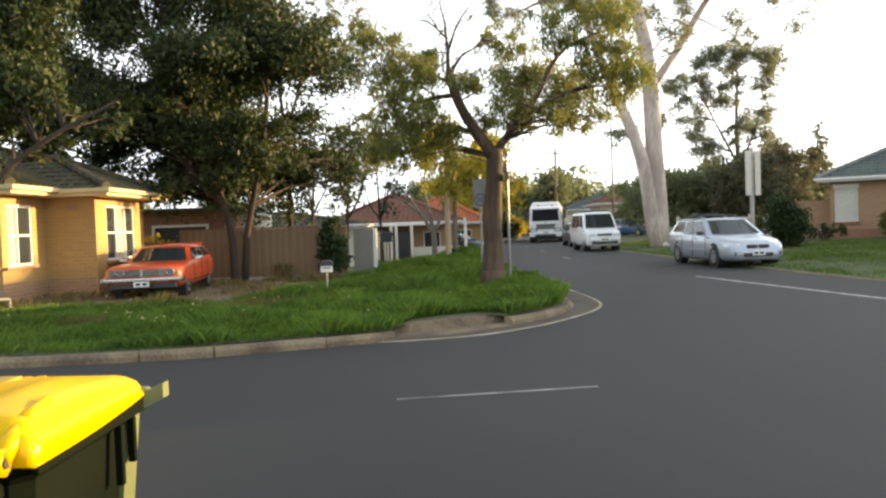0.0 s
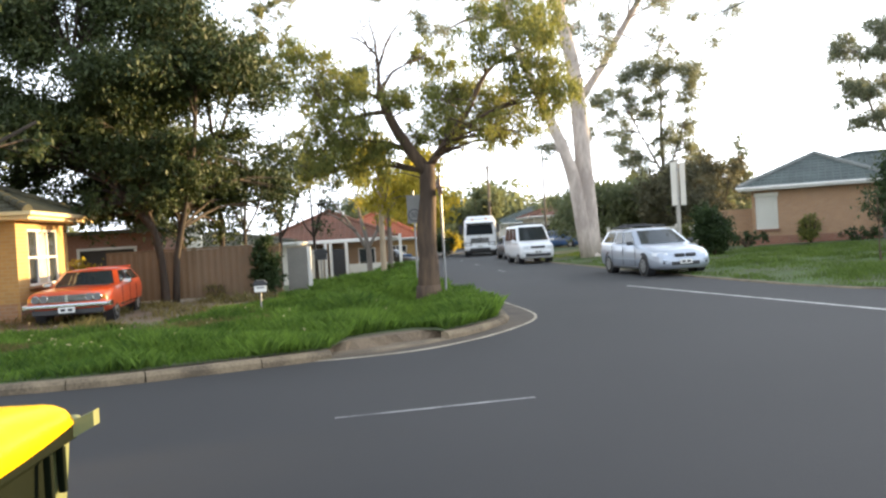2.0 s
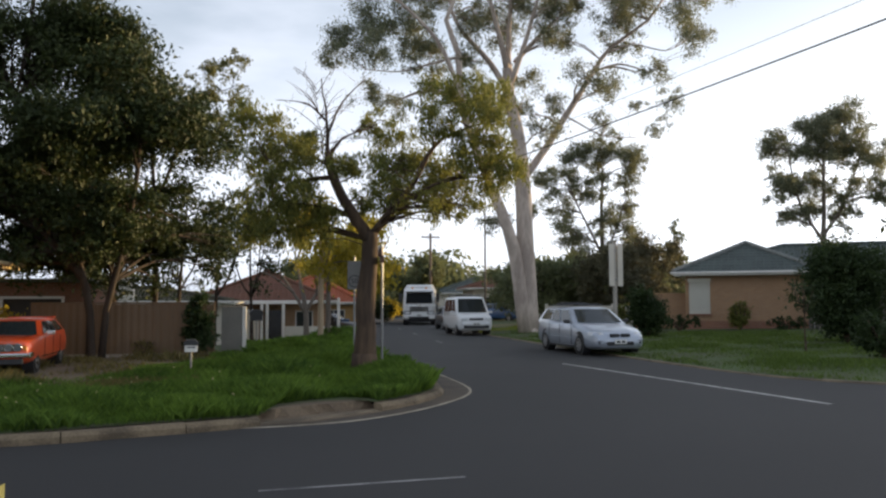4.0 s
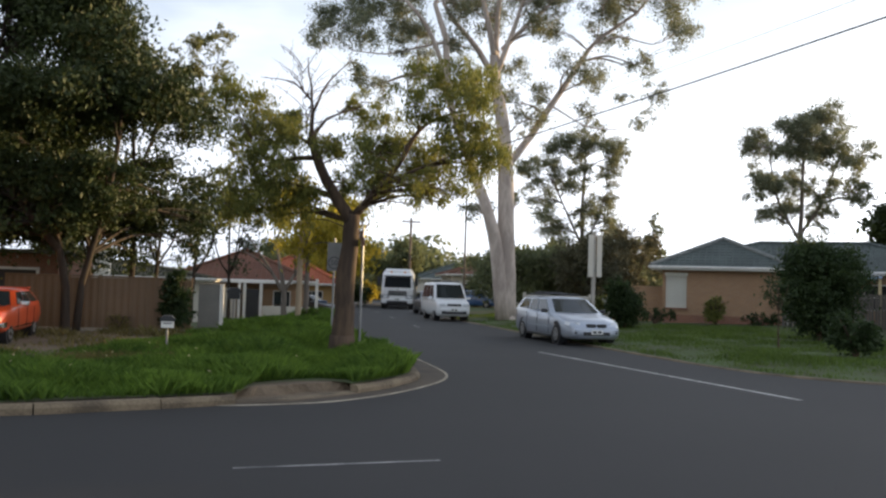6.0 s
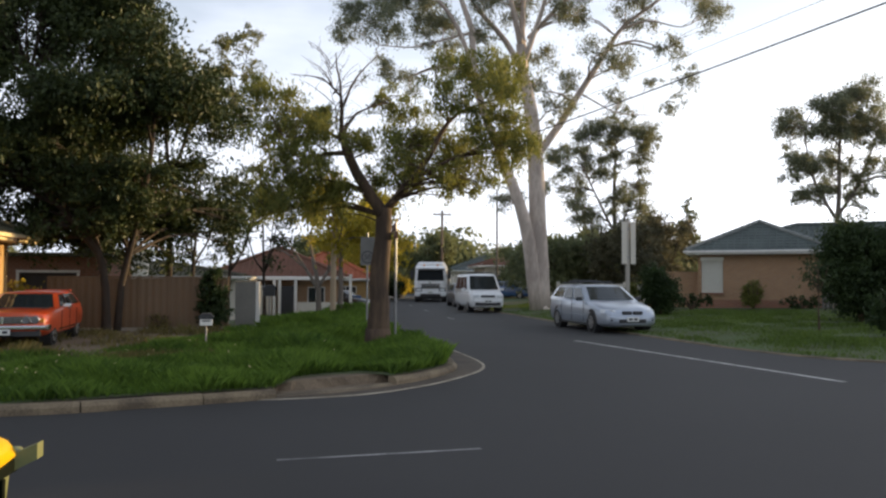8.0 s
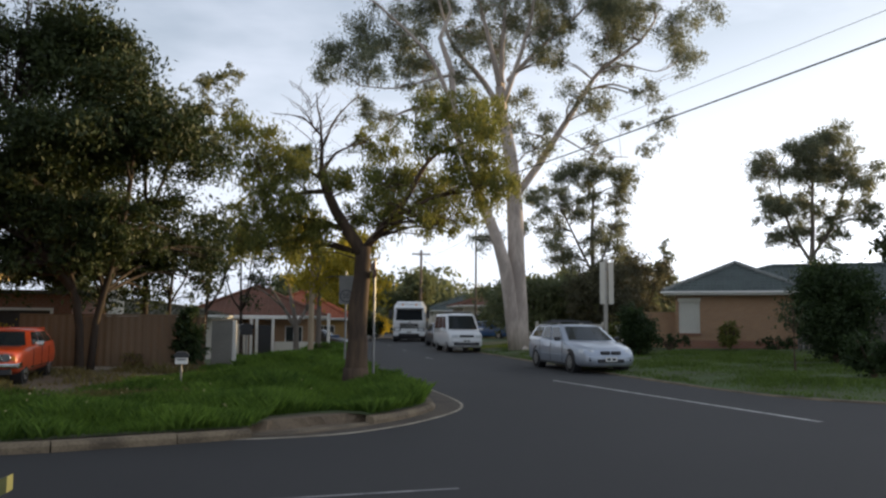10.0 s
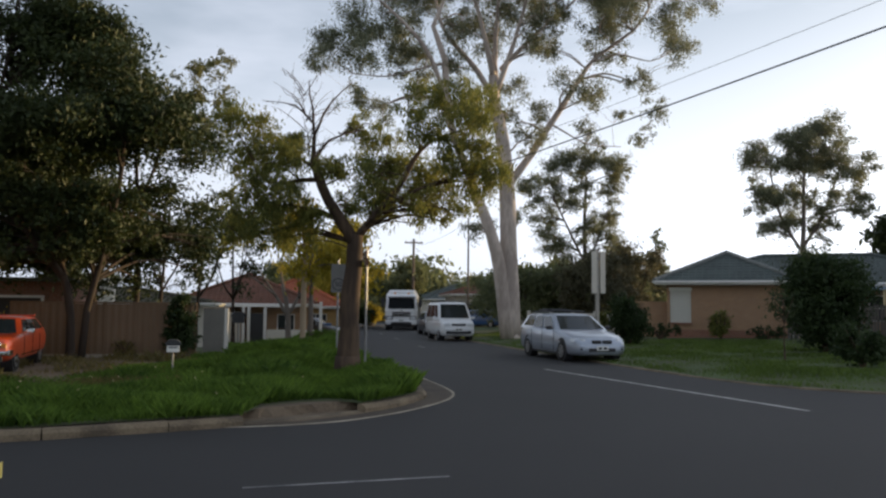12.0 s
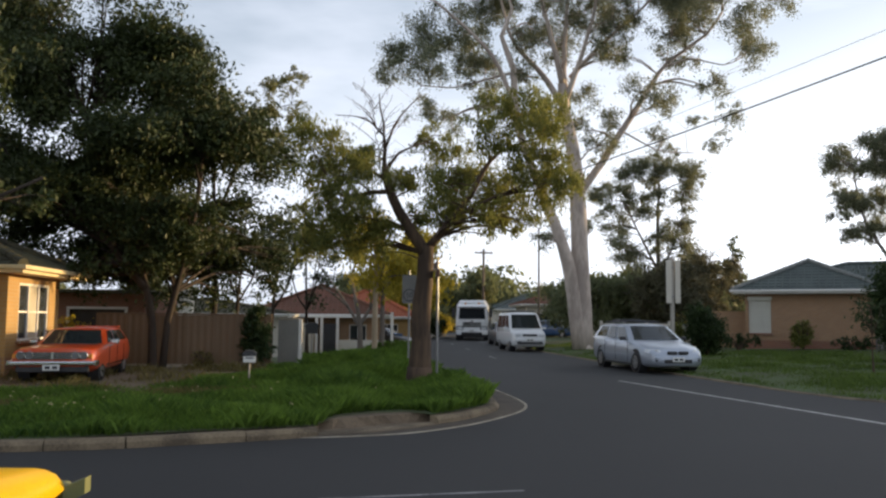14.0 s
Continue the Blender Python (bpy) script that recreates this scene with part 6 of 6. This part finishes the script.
roof_gum = [ball(x, z, r, random.uniform(-1.6, 1.6), 0.85) for x, z, r in ((-2.4, 12.2, 1.1), (-1.0, 13.2, 1.1), (.6, 13.9, 1.2), (2.2, 13.6, 1.2), (3.6, 12.4, 1.1), (4.0, 10.9, 1.0), (2.4, 11.6, 1.1), (.6, 12.0, 1.1), (-1.2, 11.2, 1.0),
                                                                           (-3.8, 8.9, .8), (-3.0, 9.2, .7), (-2.7, 7.2, .8), (-.8, 9.3, .9), (1.0, 9.8, 1.0), (2.9, 9.4, 1.0), (3.8, 8.6, .8), (1.6, 7.9, .9), (-.6, 7.6, .8), (-1.8, 10.0, .8), (2.8, 7.2, .8))]
tree("tall gum tree behind the roofs", 33.6, 49.7, 0.2,
     [([(0, 0, -0.2), (0.1, 0, 4), (0.3, 0, 7), (0.5, 0, 13)], 0.26, 0.06), ([(0.2, 0, 5.4), (-1.4, 0, 8), (-2.2, 0, 11.6)], 0.12, 0.04), ([(0.25, 0, 5.8), (1.8, 0, 8), (3.2, 0, 11.5)], 0.12, 0.04)],
     broken_up(roof_gum, 9, 0.66, 1.35), M_GREYBARK, L_GUM, 900, 0.072, 2.2, 0.35, 0.025, sprigs=1, hubs=roof_gum)
cone = [ball(random.uniform(-1, 1) * 0.26 * (8.6 - z), z, 0.30 + 0.075 * (8.6 - z), random.uniform(-0.5, 0.5), 0.9) for z in (8.3, 7.8, 7.3, 6.9, 6.5, 6.1, 5.7, 5.3, 4.9, 4.5, 6.2, 5.4, 5.0, 4.3)]
tree("pointed small tree beyond the roofs", 30.7, 66.0, 0.2, [([(0, 0, -0.2), (0, 0, 4), (0, 0, 8.2)], 0.14, 0.03)], cone, M_GREYBARK, L_FAR, 700, 0.14, 2.0, 0.3, 0.02, sprigs=2)
for xx, yy, hh, cw in ((20.0, 47.0, 5.2, 4.2), (22.5, 52.0, 5.9, 4.6), (16.6, 44.0, 4.4, 3.4)):
    simple_tree("dull olive brown tree behind the front garden", xx, yy, 0.2, hh, 0.12, cw, hh * 0.8, 26, L_DULL, M_DARKBARK, 420, 0.11, 0.55, 0.95, droop=0.2, low=0.25)
# after the first two, unseen trees added to keep low sun off the road
for k, (xx, yy, hh) in enumerate(((44.0, 49.2, 10.6), (38.0, 36.3, 6.4), (46, 33, 6.9), (50, 28, 7.0), (52, 22.5, 6.9), (55, 17, 6.8), (57, 26, 7.1), (60, 20, 7.1), (54, 12, 6.6), (62, 14, 7.1))):
    simple_tree("dark tree behind the brick houses, mostly added unseen to shade the road", xx, yy, 0.2, hh, 0.25, 7.0, hh * 0.75, 36, L_DARK, M_BARK, 300, 0.26, 1.1, 1.8, droop=0.2)

# thin trees behind the sheet fence
for xx, yy, hh, cw in ((-6.4, 27.5, 6.6, 3.4), (-4.7, 29.0, 6.8, 3.2), (-3.6, 30.5, 6.2, 3.0), (-8.6, 31.0, 6.5, 3.6), (-2.6, 35.0, 6.0, 3.2)):
    simple_tree("thin airy tree behind the fence", xx, yy, 0.05, hh, 0.085, cw, hh * 0.75, 22, L_DARK, M_DARKBARK, 300, 0.08, 0.4, 0.75, lean=random.uniform(-0.4, 0.4), droop=0.2, low=0.3)
# yellow-lit drooping street trees
simple_tree("street tree with yellow drooping leaves and pale trunk", 0.55, 33.0, 0.1, 6.2, 0.13, 3.6, 3.8, 16, L_YELLOW, M_GREYBARK, 420, 0.11, 0.6, 0.9, droop=0.6, sq=0.9)
simple_tree("round street tree further along", 3.0, 46.0, -0.1, 7.0, 0.15, 4.2, 4.6, 18, L_YELLOW, M_GREYBARK, 300, 0.15, 0.7, 1.1, droop=0.5)
# bare-branched tree
tree("bare branching tree beside the street", -0.4, 40.0, -0.3,
     [([(0, 0, -0.2), (0, 0, 1.4), (-0.3, 0, 3.0)], 0.16, 0.09), ([(0, 0, 1.4), (-1.0, 0.2, 3.0), (-2.2, 0.2, 4.6)], 0.1, 0.02), ([(0, 0, 1.5), (0.9, 0, 3.0), (2.0, 0.1, 4.3)], 0.1, 0.02),
      ([(-0.3, 0, 2.9), (-0.4, 0.3, 4.2), (0.2, 0.3, 5.6)], 0.08, 0.015), ([(0.5, 0, 2.3), (0.5, -0.4, 3.8), (1.0, -0.5, 5.2)], 0.07, 0.015), ([(-0.6, 0.1, 2.4), (-1.6, -0.3, 3.2), (-2.8, -0.3, 3.6)], 0.06, 0.012)],
     scatter(7, 0, 0, 4.6, 2.2, 1.5, 1.0, 0.3, 0.5), M_GREYBARK, L_YELLOW, 260, 0.1)

# trees along the street towards its end
far_rows = ((9.0, 72, 7.2, 4.6, L_FAR), (4.0, 70, 6.4, 4.4, L_YELLOW), (8.6, 98, 6.4, 6, L_FAR), (15.5, 60.5, 4.8, 4.4, L_FAR), (13.6, 47.5, 4.4, 4.0, L_FAR), (16.4, 48.5, 4.9, 4.2, L_FAR), (18.8, 56, 5.4, 5.0, L_FAR),
            (-1.0, 74, 6.4, 5, L_FAR), (-15, 60, 5.4, 6, L_FAR), (-22, 52, 6, 6, L_FAR), (24, 58, 4.6, 6, L_FAR), (29, 62, 4.8, 6, L_FAR), (20.5, 84, 5.6, 7, L_FAR), (26, 90, 6, 7, L_FAR))
for xx, yy, hh, cw, lf in far_rows:
    simple_tree("leafy tree further along the street", xx, yy, -0.2 if xx > 3 else -0.7, hh, 0.16, cw, hh * 0.78, 26, lf, M_GREYBARK, 240, 0.17, 0.7, 1.25, droop=0.3, low=0.3)
# woods that close the distance
belt = []
for k in range(260):
    a = radians(random.uniform(-62, 75))
    d = random.uniform(105, 170)
    hh = random.uniform(6.5, 9.6) if -2 < math.degrees(a) < 24 else random.uniform(4.0, 8.0) if a > 0 else random.uniform(2.5, 4.5)
    belt.append((math.sin(a) * d, math.cos(a) * d, hh * 0.42, hh * 0.55, 0.85))
woods = quads_ob("far_woods", leaf_quads(belt, 60, 0.55, 1.8, 0.2), L_FAR)
tagged(woods, "distant belt of suburban trees", "woods", kind="stuff")


# ---- shrubs ----
def shrub(label, x, y, z, w, d, h, leaf, n, size=0.07, per=1500, name="shrub"):
    s = thing(name, label, "shrub", pose(x, y, z))
    bm = bmesh.new()
    for k in range(6):
        a = k * math.tau / 6 + random.uniform(-0.3, 0.3)
        limb(bm, [(0, 0, -0.05), (math.cos(a) * w * 0.12, math.sin(a) * d * 0.12, h * 0.4), (math.cos(a) * w * 0.3, math.sin(a) * d * 0.3, h * 0.8)], 0.035, 0.01, 6)
    part("stem", bm, M_BARK, s)
    cl = []
    for _ in range(n):
        v = Vector((random.gauss(0, 1), random.gauss(0, 1), random.gauss(0, 1))).normalized() * random.uniform(0.5, 1.0)
        r = min(w, h) * random.uniform(0.16, 0.26)
        cl.append((v.x * (w / 2 - r * 0.8), v.y * (d / 2 - r * 0.8), h / 2 + v.z * (h / 2 - r * 0.6), r, 0.9))
    quads_ob("foliage", leaf_quads(cl, per, size, 1.8, 0.1), leaf, s)
    return s


shrub("big round dark clipped shrub on the lawn", 16.3, 22.9, 0.26, 3.0, 2.8, 3.6, L_HEDGE, 70)
shrub("low dark rounded shrub on the lawn", 13.6, 17.7, 0.22, 1.7, 1.5, 1.15, L_HEDGE, 30)
shrub("dense dark shrub beside the pole", 13.1, 30.6, 0.2, 1.9, 1.7, 2.1, L_HEDGE, 60)
shrub("small shrub beside the pole", 12.2, 31.4, 0.18, 1.0, 1.0, 1.5, L_CORNER, 16)
shrub("yellow green round shrub under the shutter", 18.6, 33.4, 0.28, 1.2, 1.1, 1.45, L_CORNER, 22)
shrub("low dark planting along the house wall", 20.2, 32.4, 0.3, 2.6, 0.8, 0.7, L_HEDGE, 22)
shrub("low dark planting along the house wall", 16.2, 34.4, 0.3, 2.6, 0.9, 0.75, L_HEDGE, 22)
shrub("dark creeper hanging over the fence end", -3.2, 23.7, 0.12, 1.1, 0.65, 1.85, L_HEDGE, 48)
shrub("dry low weeds at the foot of the fence", -4.6, 23.4, 0.12, 0.9, 0.5, 0.55, L_DRY, 12, 0.05)
shrub("scrubby bush beside the corner house", -8.2, 23.6, 0.12, 1.2, 1.0, 1.6, L_YELLOW, 14, 0.07, 700)
shrub("thick grass clump round the street tree", 0.75, 32.6, 0.1, 1.1, 0.9, 0.6, L_GRASS, 12)
shrub("shrub along the far verge", 5.6, 66.0, 0.1, 2.2, 2.2, 2.0, L_HEDGE, 16, 0.14, 400)
shrub("shrub along the far verge", 6.8, 74.0, 0.1, 2.6, 2.2, 2.2, L_YELLOW, 16, 0.14, 400)
simple_tree("thin young tree staked on the lawn", 13.2, 20.3, 0.2, 2.3, 0.028, 0.9, 1.3, 8, L_DARK, M_BARK, 260, 0.06, 0.2, 0.3, name="sapling")


# ---- grass ----
def blades(name, poly, n, h0, h1, w, material, label, height, thin=None, lean=0.36):
    xs, ys = [p[0] for p in poly], [p[1] for p in poly]
    pts = []
    while len(pts) < n:
        x, y = random.uniform(min(xs), max(xs)), random.uniform(min(ys), max(ys))
        if inside(poly, x, y):
            k = thin(x, y) if thin else 1.0
            if random.random() < k:
                pts.append((x, y, height(x, y), 0.45 + 0.55 * k))
    p = np.array(pts)
    hh = rng.uniform(h0, h1, n) * p[:, 3] * (0.62 + 0.9 * np.array([max(-0.35, noise.noise(Vector((a * 0.8, b * 0.8, 5))) + 0.3) for a, b in p[:, :2]]))
    a = rng.uniform(0, math.tau, n)
    side = np.stack([np.cos(a), np.sin(a), np.zeros(n)], 1) * w / 2
    tilt = rng.normal(0, lean, (n, 2)) * hh[:, None]
    foot = p[:, :3] - np.array([0, 0, 0.02])
    tip = foot + np.concatenate([tilt, hh[:, None]], 1)
    mid = foot + np.concatenate([tilt * 0.35, hh[:, None] * 0.6], 1)
    co = np.stack([foot - side, foot + side, mid + side * 0.8, tip], 1)
    ob = quads_ob(name, co, material)
    return tagged(ob, label, "grass", kind="stuff")


KW = [(p.x, p.y) for p in KERB_W if -16 < p.x and p.y < 30]
long_poly = [(-16, 9.75)] + [(x - 0.03, y + 0.03) for x, y in KW] + [(-2.2, 30), (-2.9, 20.5), (-4.5, 16.4), (-16, 15.8)]
EARTH = [(-0.7, 11.0), (0.6, 11.7), (1.0, 12.0), (0.9, 12.5), (0.5, 12.75), (0.1, 12.6), (-0.5, 12.1)]


def thick_grass(x, y):
    if inside(EARTH, x, y):
        return 0.0
    t = 0.5 + 0.9 * noise.noise(Vector((x * 0.55, y * 0.55, 9)))
    if x < -3.4:
        return max(0.08, min(1.0, t * 0.75 + 0.05 - 0.04 * (y - 11)))
    if x < -1.8 and y > 12.6:
        return max(0.10, min(1.0, t * 1.0 - 0.05 * (y - 12.6)))
    return max(0.45, min(1.0, t + 0.5)) if x > -1.8 else max(0.3, min(1.0, t + 0.35))


blades("long_grass", long_poly, 330000, 0.12, 0.31, 0.0065, L_GRASS, "long uncut bright green grass on the corner", verge_w, thick_grass)
dry_poly = [(-15, 15.2), (-3.2, 15.6), (-2.4, 17), (-2.6, 23.6), (-7.4, 23.8), (-15, 18)]
blades("dry_grass", dry_poly, 9000, 0.08, 0.28, 0.02, L_DRY, "sparse dry grass over the earth drive", verge_w, lambda x, y: 0.5 + noise.noise(Vector((x, y, 2))))
blades("dry_weeds", [(-15, 10.2), (-4.2, 10.4), (-1.6, 13.2), (-2.0, 16.2), (-15, 16)], 34000, 0.08, 0.22, 0.008, L_DRY, "patchy tan dry weeds among the grass", verge_w, lambda x, y: max(0.0, 0.25 + 1.3 * noise.noise(Vector((x * 0.5, y * 0.7, 12)))))
flower_spots = []
while len(flower_spots) < 45:
    fx, fy = random.uniform(-9, 0.6), random.uniform(10.6, 15.8)
    if inside(long_poly, fx, fy) and not inside(EARTH, fx, fy):
        flower_spots.append((fx, fy, verge_w(fx, fy) + random.uniform(0.16, 0.30), 0.022, 0.7))
tagged(quads_ob("weed_flowers", leaf_quads(flower_spots, 20000, 0.013, 1.2, 0.0), M_CREAM), "tiny white weed flowers among the long grass", "flowers", kind="stuff")
far_poly = [(1.6, 24), (1.9, 36), (2.4, 44), (-4.5, 46), (-2.2, 30), (-1.8, 24)]
blades("verge_grass", far_poly, 24000, 0.12, 0.26, 0.03, L_GRASS, "green grass along the street verge", verge_w)
KE = [(p.x, p.y) for p in KERB_E if p.y < 46 and p.x < 26]
lawn_poly = [(x + 0.03, y + 0.03) for x, y in KE] + [(26, 20), (19, 23.5), (20, 30), (15.5, 35), (12, 46)]
blades("lawn_grass", lawn_poly, 110000, 0.05, 0.14, 0.018, L_LAWN, "short mown grass on the front lawns", verge_e, lambda x, y: 0.75 + 0.6 * noise.noise(Vector((x * 0.4, y * 0.4, 4))))

# ---- poles, signs, wires ----
def text_mesh(name, body, size, m, material, parent):
    cu = bpy.data.curves.new(name, "FONT")
    cu.body, cu.size, cu.align_x, cu.align_y, cu.extrude = body, size, "CENTER", "CENTER", 0.002
    tmp = new(name + "_tmp", cu)
    me = bpy.data.meshes.new_from_object(tmp)
    bpy.data.objects.remove(tmp)
    me.materials.clear()
    me.materials.append(material)
    ob = new(name, me)
    ob.parent = parent
    ob.matrix_basis = m
    return ob


def speed_sign():
    s = thing("speed_sign", "speed limit sign, greyed as if shaded, with a ringed number on a post", "sign", pose(1.18, 24.0, 0.12, 0, 0, 3))
    part("post", rods(((0, 0.04, -0.1), (0, 0.04, 2.85), 0.03)), M_GALV, s)
    # plate colour lowered to a dull grey to stand for shade on it
    p = part("plate", boxes(((0, 0, 2.3), (0.42, 0.012, 0.84)), bevel=0.003), mat("sign_shade_grey", (0.17, 0.165, 0.155), (0.12, 0.12, 0.11), rough=0.5, bump=0.02), s)
    bm = bmesh.new()
    for k in range(28):
        a0, a1 = k * math.tau / 28, (k + 1) * math.tau / 28
        vs = [bm.verts.new((r * math.cos(a), -0.0095, 2.12 + r * math.sin(a))) for r, a in ((0.155, a0), (0.155, a1), (0.185, a1), (0.185, a0))]
        bm.faces.new(vs)
    part("ring", bm, M_INK, p, "dark ring")
    text_mesh("numerals", "50", 0.21, pose(0, -0.010, 2.12, 90, 0, 0), M_INK, p)


speed_sign()
ss = thing("street_sign", "street name blade edge-on on a galvanised post", "sign", pose(1.47, 17.6, 0.1))
part("post", rods(((0, 0, -0.1), (0, 0, 2.75), 0.03)), M_GALV, ss)
part("blade", boxes(((-0.02, 0.32, 2.62), (0.03, 0.85, 0.16)), ((-0.03, -0.3, 2.42), (0.03, 0.7, 0.16)), bevel=0.004), mat("brown_sign", (0.16, 0.07, 0.045), rough=0.5), ss, "brown street name blade")


def board_pole():
    b = thing("board_pole", "pale post carrying two tall narrow boards", "sign", pose(11.4, 29.6, 0.16, 0, 0, 12))
    part("post", boxes(((0, 0.06, 1.85), (0.12, 0.12, 3.8)), bevel=0.01), M_STOBIE, b)
    for x in (-0.19, 0.19):
        part("board", boxes(((x, -0.03, 2.86), (0.22, 0.05, 1.62)), bevel=0.01), M_RENDER, b, "tall pale board")
    part("clamp", boxes(((0, 0.0, 3.4), (0.5, 0.05, 0.05)), ((0, 0.0, 2.3), (0.5, 0.05, 0.05))), M_GALV, b)


board_pole()


def wood_pole(x, y, h, label, arm=1.6, r=0.14):
    p = thing("power_pole", label, "pole", pose(x, y, 0.05))
    part("mast", rods(((0, 0, -0.2), (0, 0, h), r, r * 0.7), seg=12), M_WOOD, p)
    part("crossarm", boxes(((0, 0, h - 0.35), (arm, 0.1, 0.12)), bevel=0.01), M_WOOD, p)
    for k in (-0.42, -0.15, 0.15, 0.42):
        part("insulator", rods(((arm * k, 0, h - 0.29), (arm * k, 0, h - 0.12), 0.04, 0.03), seg=8), M_WHITE, p)


wood_pole(9.9, 69.5, 7.6, "wooden power pole far along the street")
wood_pole(18.2, -8.0, 9.3, "wooden power pole on the near corner")
wood_pole(3.3, 58.5, 9.3, "wooden power pole on the west verge")
lp = thing("street_lamp", "tall thin dark street lamp pole", "street lamp", pose(10.7, 50.4, 0.1))
part("mast", rods(((0, 0, -0.1), (0, 0, 7.25), 0.075, 0.05)), M_GREYBARK, lp)
part("arm", rods(((0, 0, 7.2), (-0.25, -0.1, 7.42), 0.03), ((-0.25, -0.1, 7.42), (-0.8, -0.3, 7.45), 0.025)), M_GALV, lp)
part("lantern", boxes(((-0.95, -0.35, 7.43), (0.5, 0.16, 0.09)), bevel=0.03), M_GALV, lp)
tp = thing("verge_pole", "pale bare wooden pole on the verge", "pole", pose(0.25, 32.6, 0.05))
part("mast", rods(((0, 0, -0.1), (0.02, 0, 4.6), 0.12, 0.10)), mat("pale_pole_wood", (0.42, 0.33, 0.22), (0.32, 0.24, 0.16), rough=0.85, stretch=(1, 1, 0.15)), tp)
wp = thing("marker_post", "white post beside the drive", "post", pose(1.35, 46.5, -0.4))
part("shaft", boxes(((0, 0, 1.1), (0.16, 0.16, 2.4)), bevel=0.01), M_WHITE, wp)


def cable(a, b, sag, r, label):
    a, b = Vector(a), Vector(b)
    line = [a + (b - a) * (i / 40) - Vector((0, 0, sag * 4 * (i / 40) * (1 - i / 40))) for i in range(41)]
    bm = bmesh.new()
    rings = []
    d = (b - a).normalized()
    s = d.cross(Vector((0, 0, 1))).normalized()
    for q in line:
        rings.append([bm.verts.new(q + s * math.cos(k * math.tau / 6) * r + Vector((0, 0, 1)) * math.sin(k * math.tau / 6) * r) for k in range(6)])
    for u, v in zip(rings, rings[1:]):
        for k in range(6):
            bm.faces.new((u[k], u[(k + 1) % 6], v[(k + 1) % 6], v[k]))
    ob = mesh_ob("power_cable", bm, M_WIRE)
    return tagged(ob, label, "cable", group="overhead cables")


cable((17.9, -8.0, 8.3), (3.3, 58.5, 8.35), 0.45, 0.022, "thick black overhead power cable")
cable((18.6, -8.0, 9.0), (4.0, 58.5, 9.3), 0.28, 0.007, "thin overhead power cable")
cable((9.6, 69.5, 7.2), (16.5, 71, 3.4), 0.2, 0.010, "thin service cable to a house")
cable((10.7, 50.4, 7.2), (9.9, 69.5, 7.0), 0.3, 0.010, "thin overhead power cable")

# second bin far along the street, by the red-roofed house
fb = thing("wheelie_bin", "dark blue wheelie bin by the far drive", "bin", pose(2.0, 54.5, -0.5))
part("body", boxes(((0, 0, 0.5), (0.55, 0.6, 0.9)), bevel=0.04), M_BLUECAR, fb)
part("lid", boxes(((0, 0, 1.0), (0.6, 0.7, 0.09)), bevel=0.03), M_BLUECAR, fb)

pf = thing("pale_fence", "low pale rendered front fence behind the parked wagon", "fence", pose(12.4, 42.5, 0.1, 0, 0, -8))
for i in range(5):
    part("panel", boxes(((i * 1.2 + 0.6, 0, 0.65), (1.08, 0.12, 1.3)), bevel=0.01), M_RENDER, pf)
for i in range(6):
    part("pier", boxes(((i * 1.2, 0, 0.7), (0.14, 0.18, 1.45)), bevel=0.01), M_RENDER, pf)
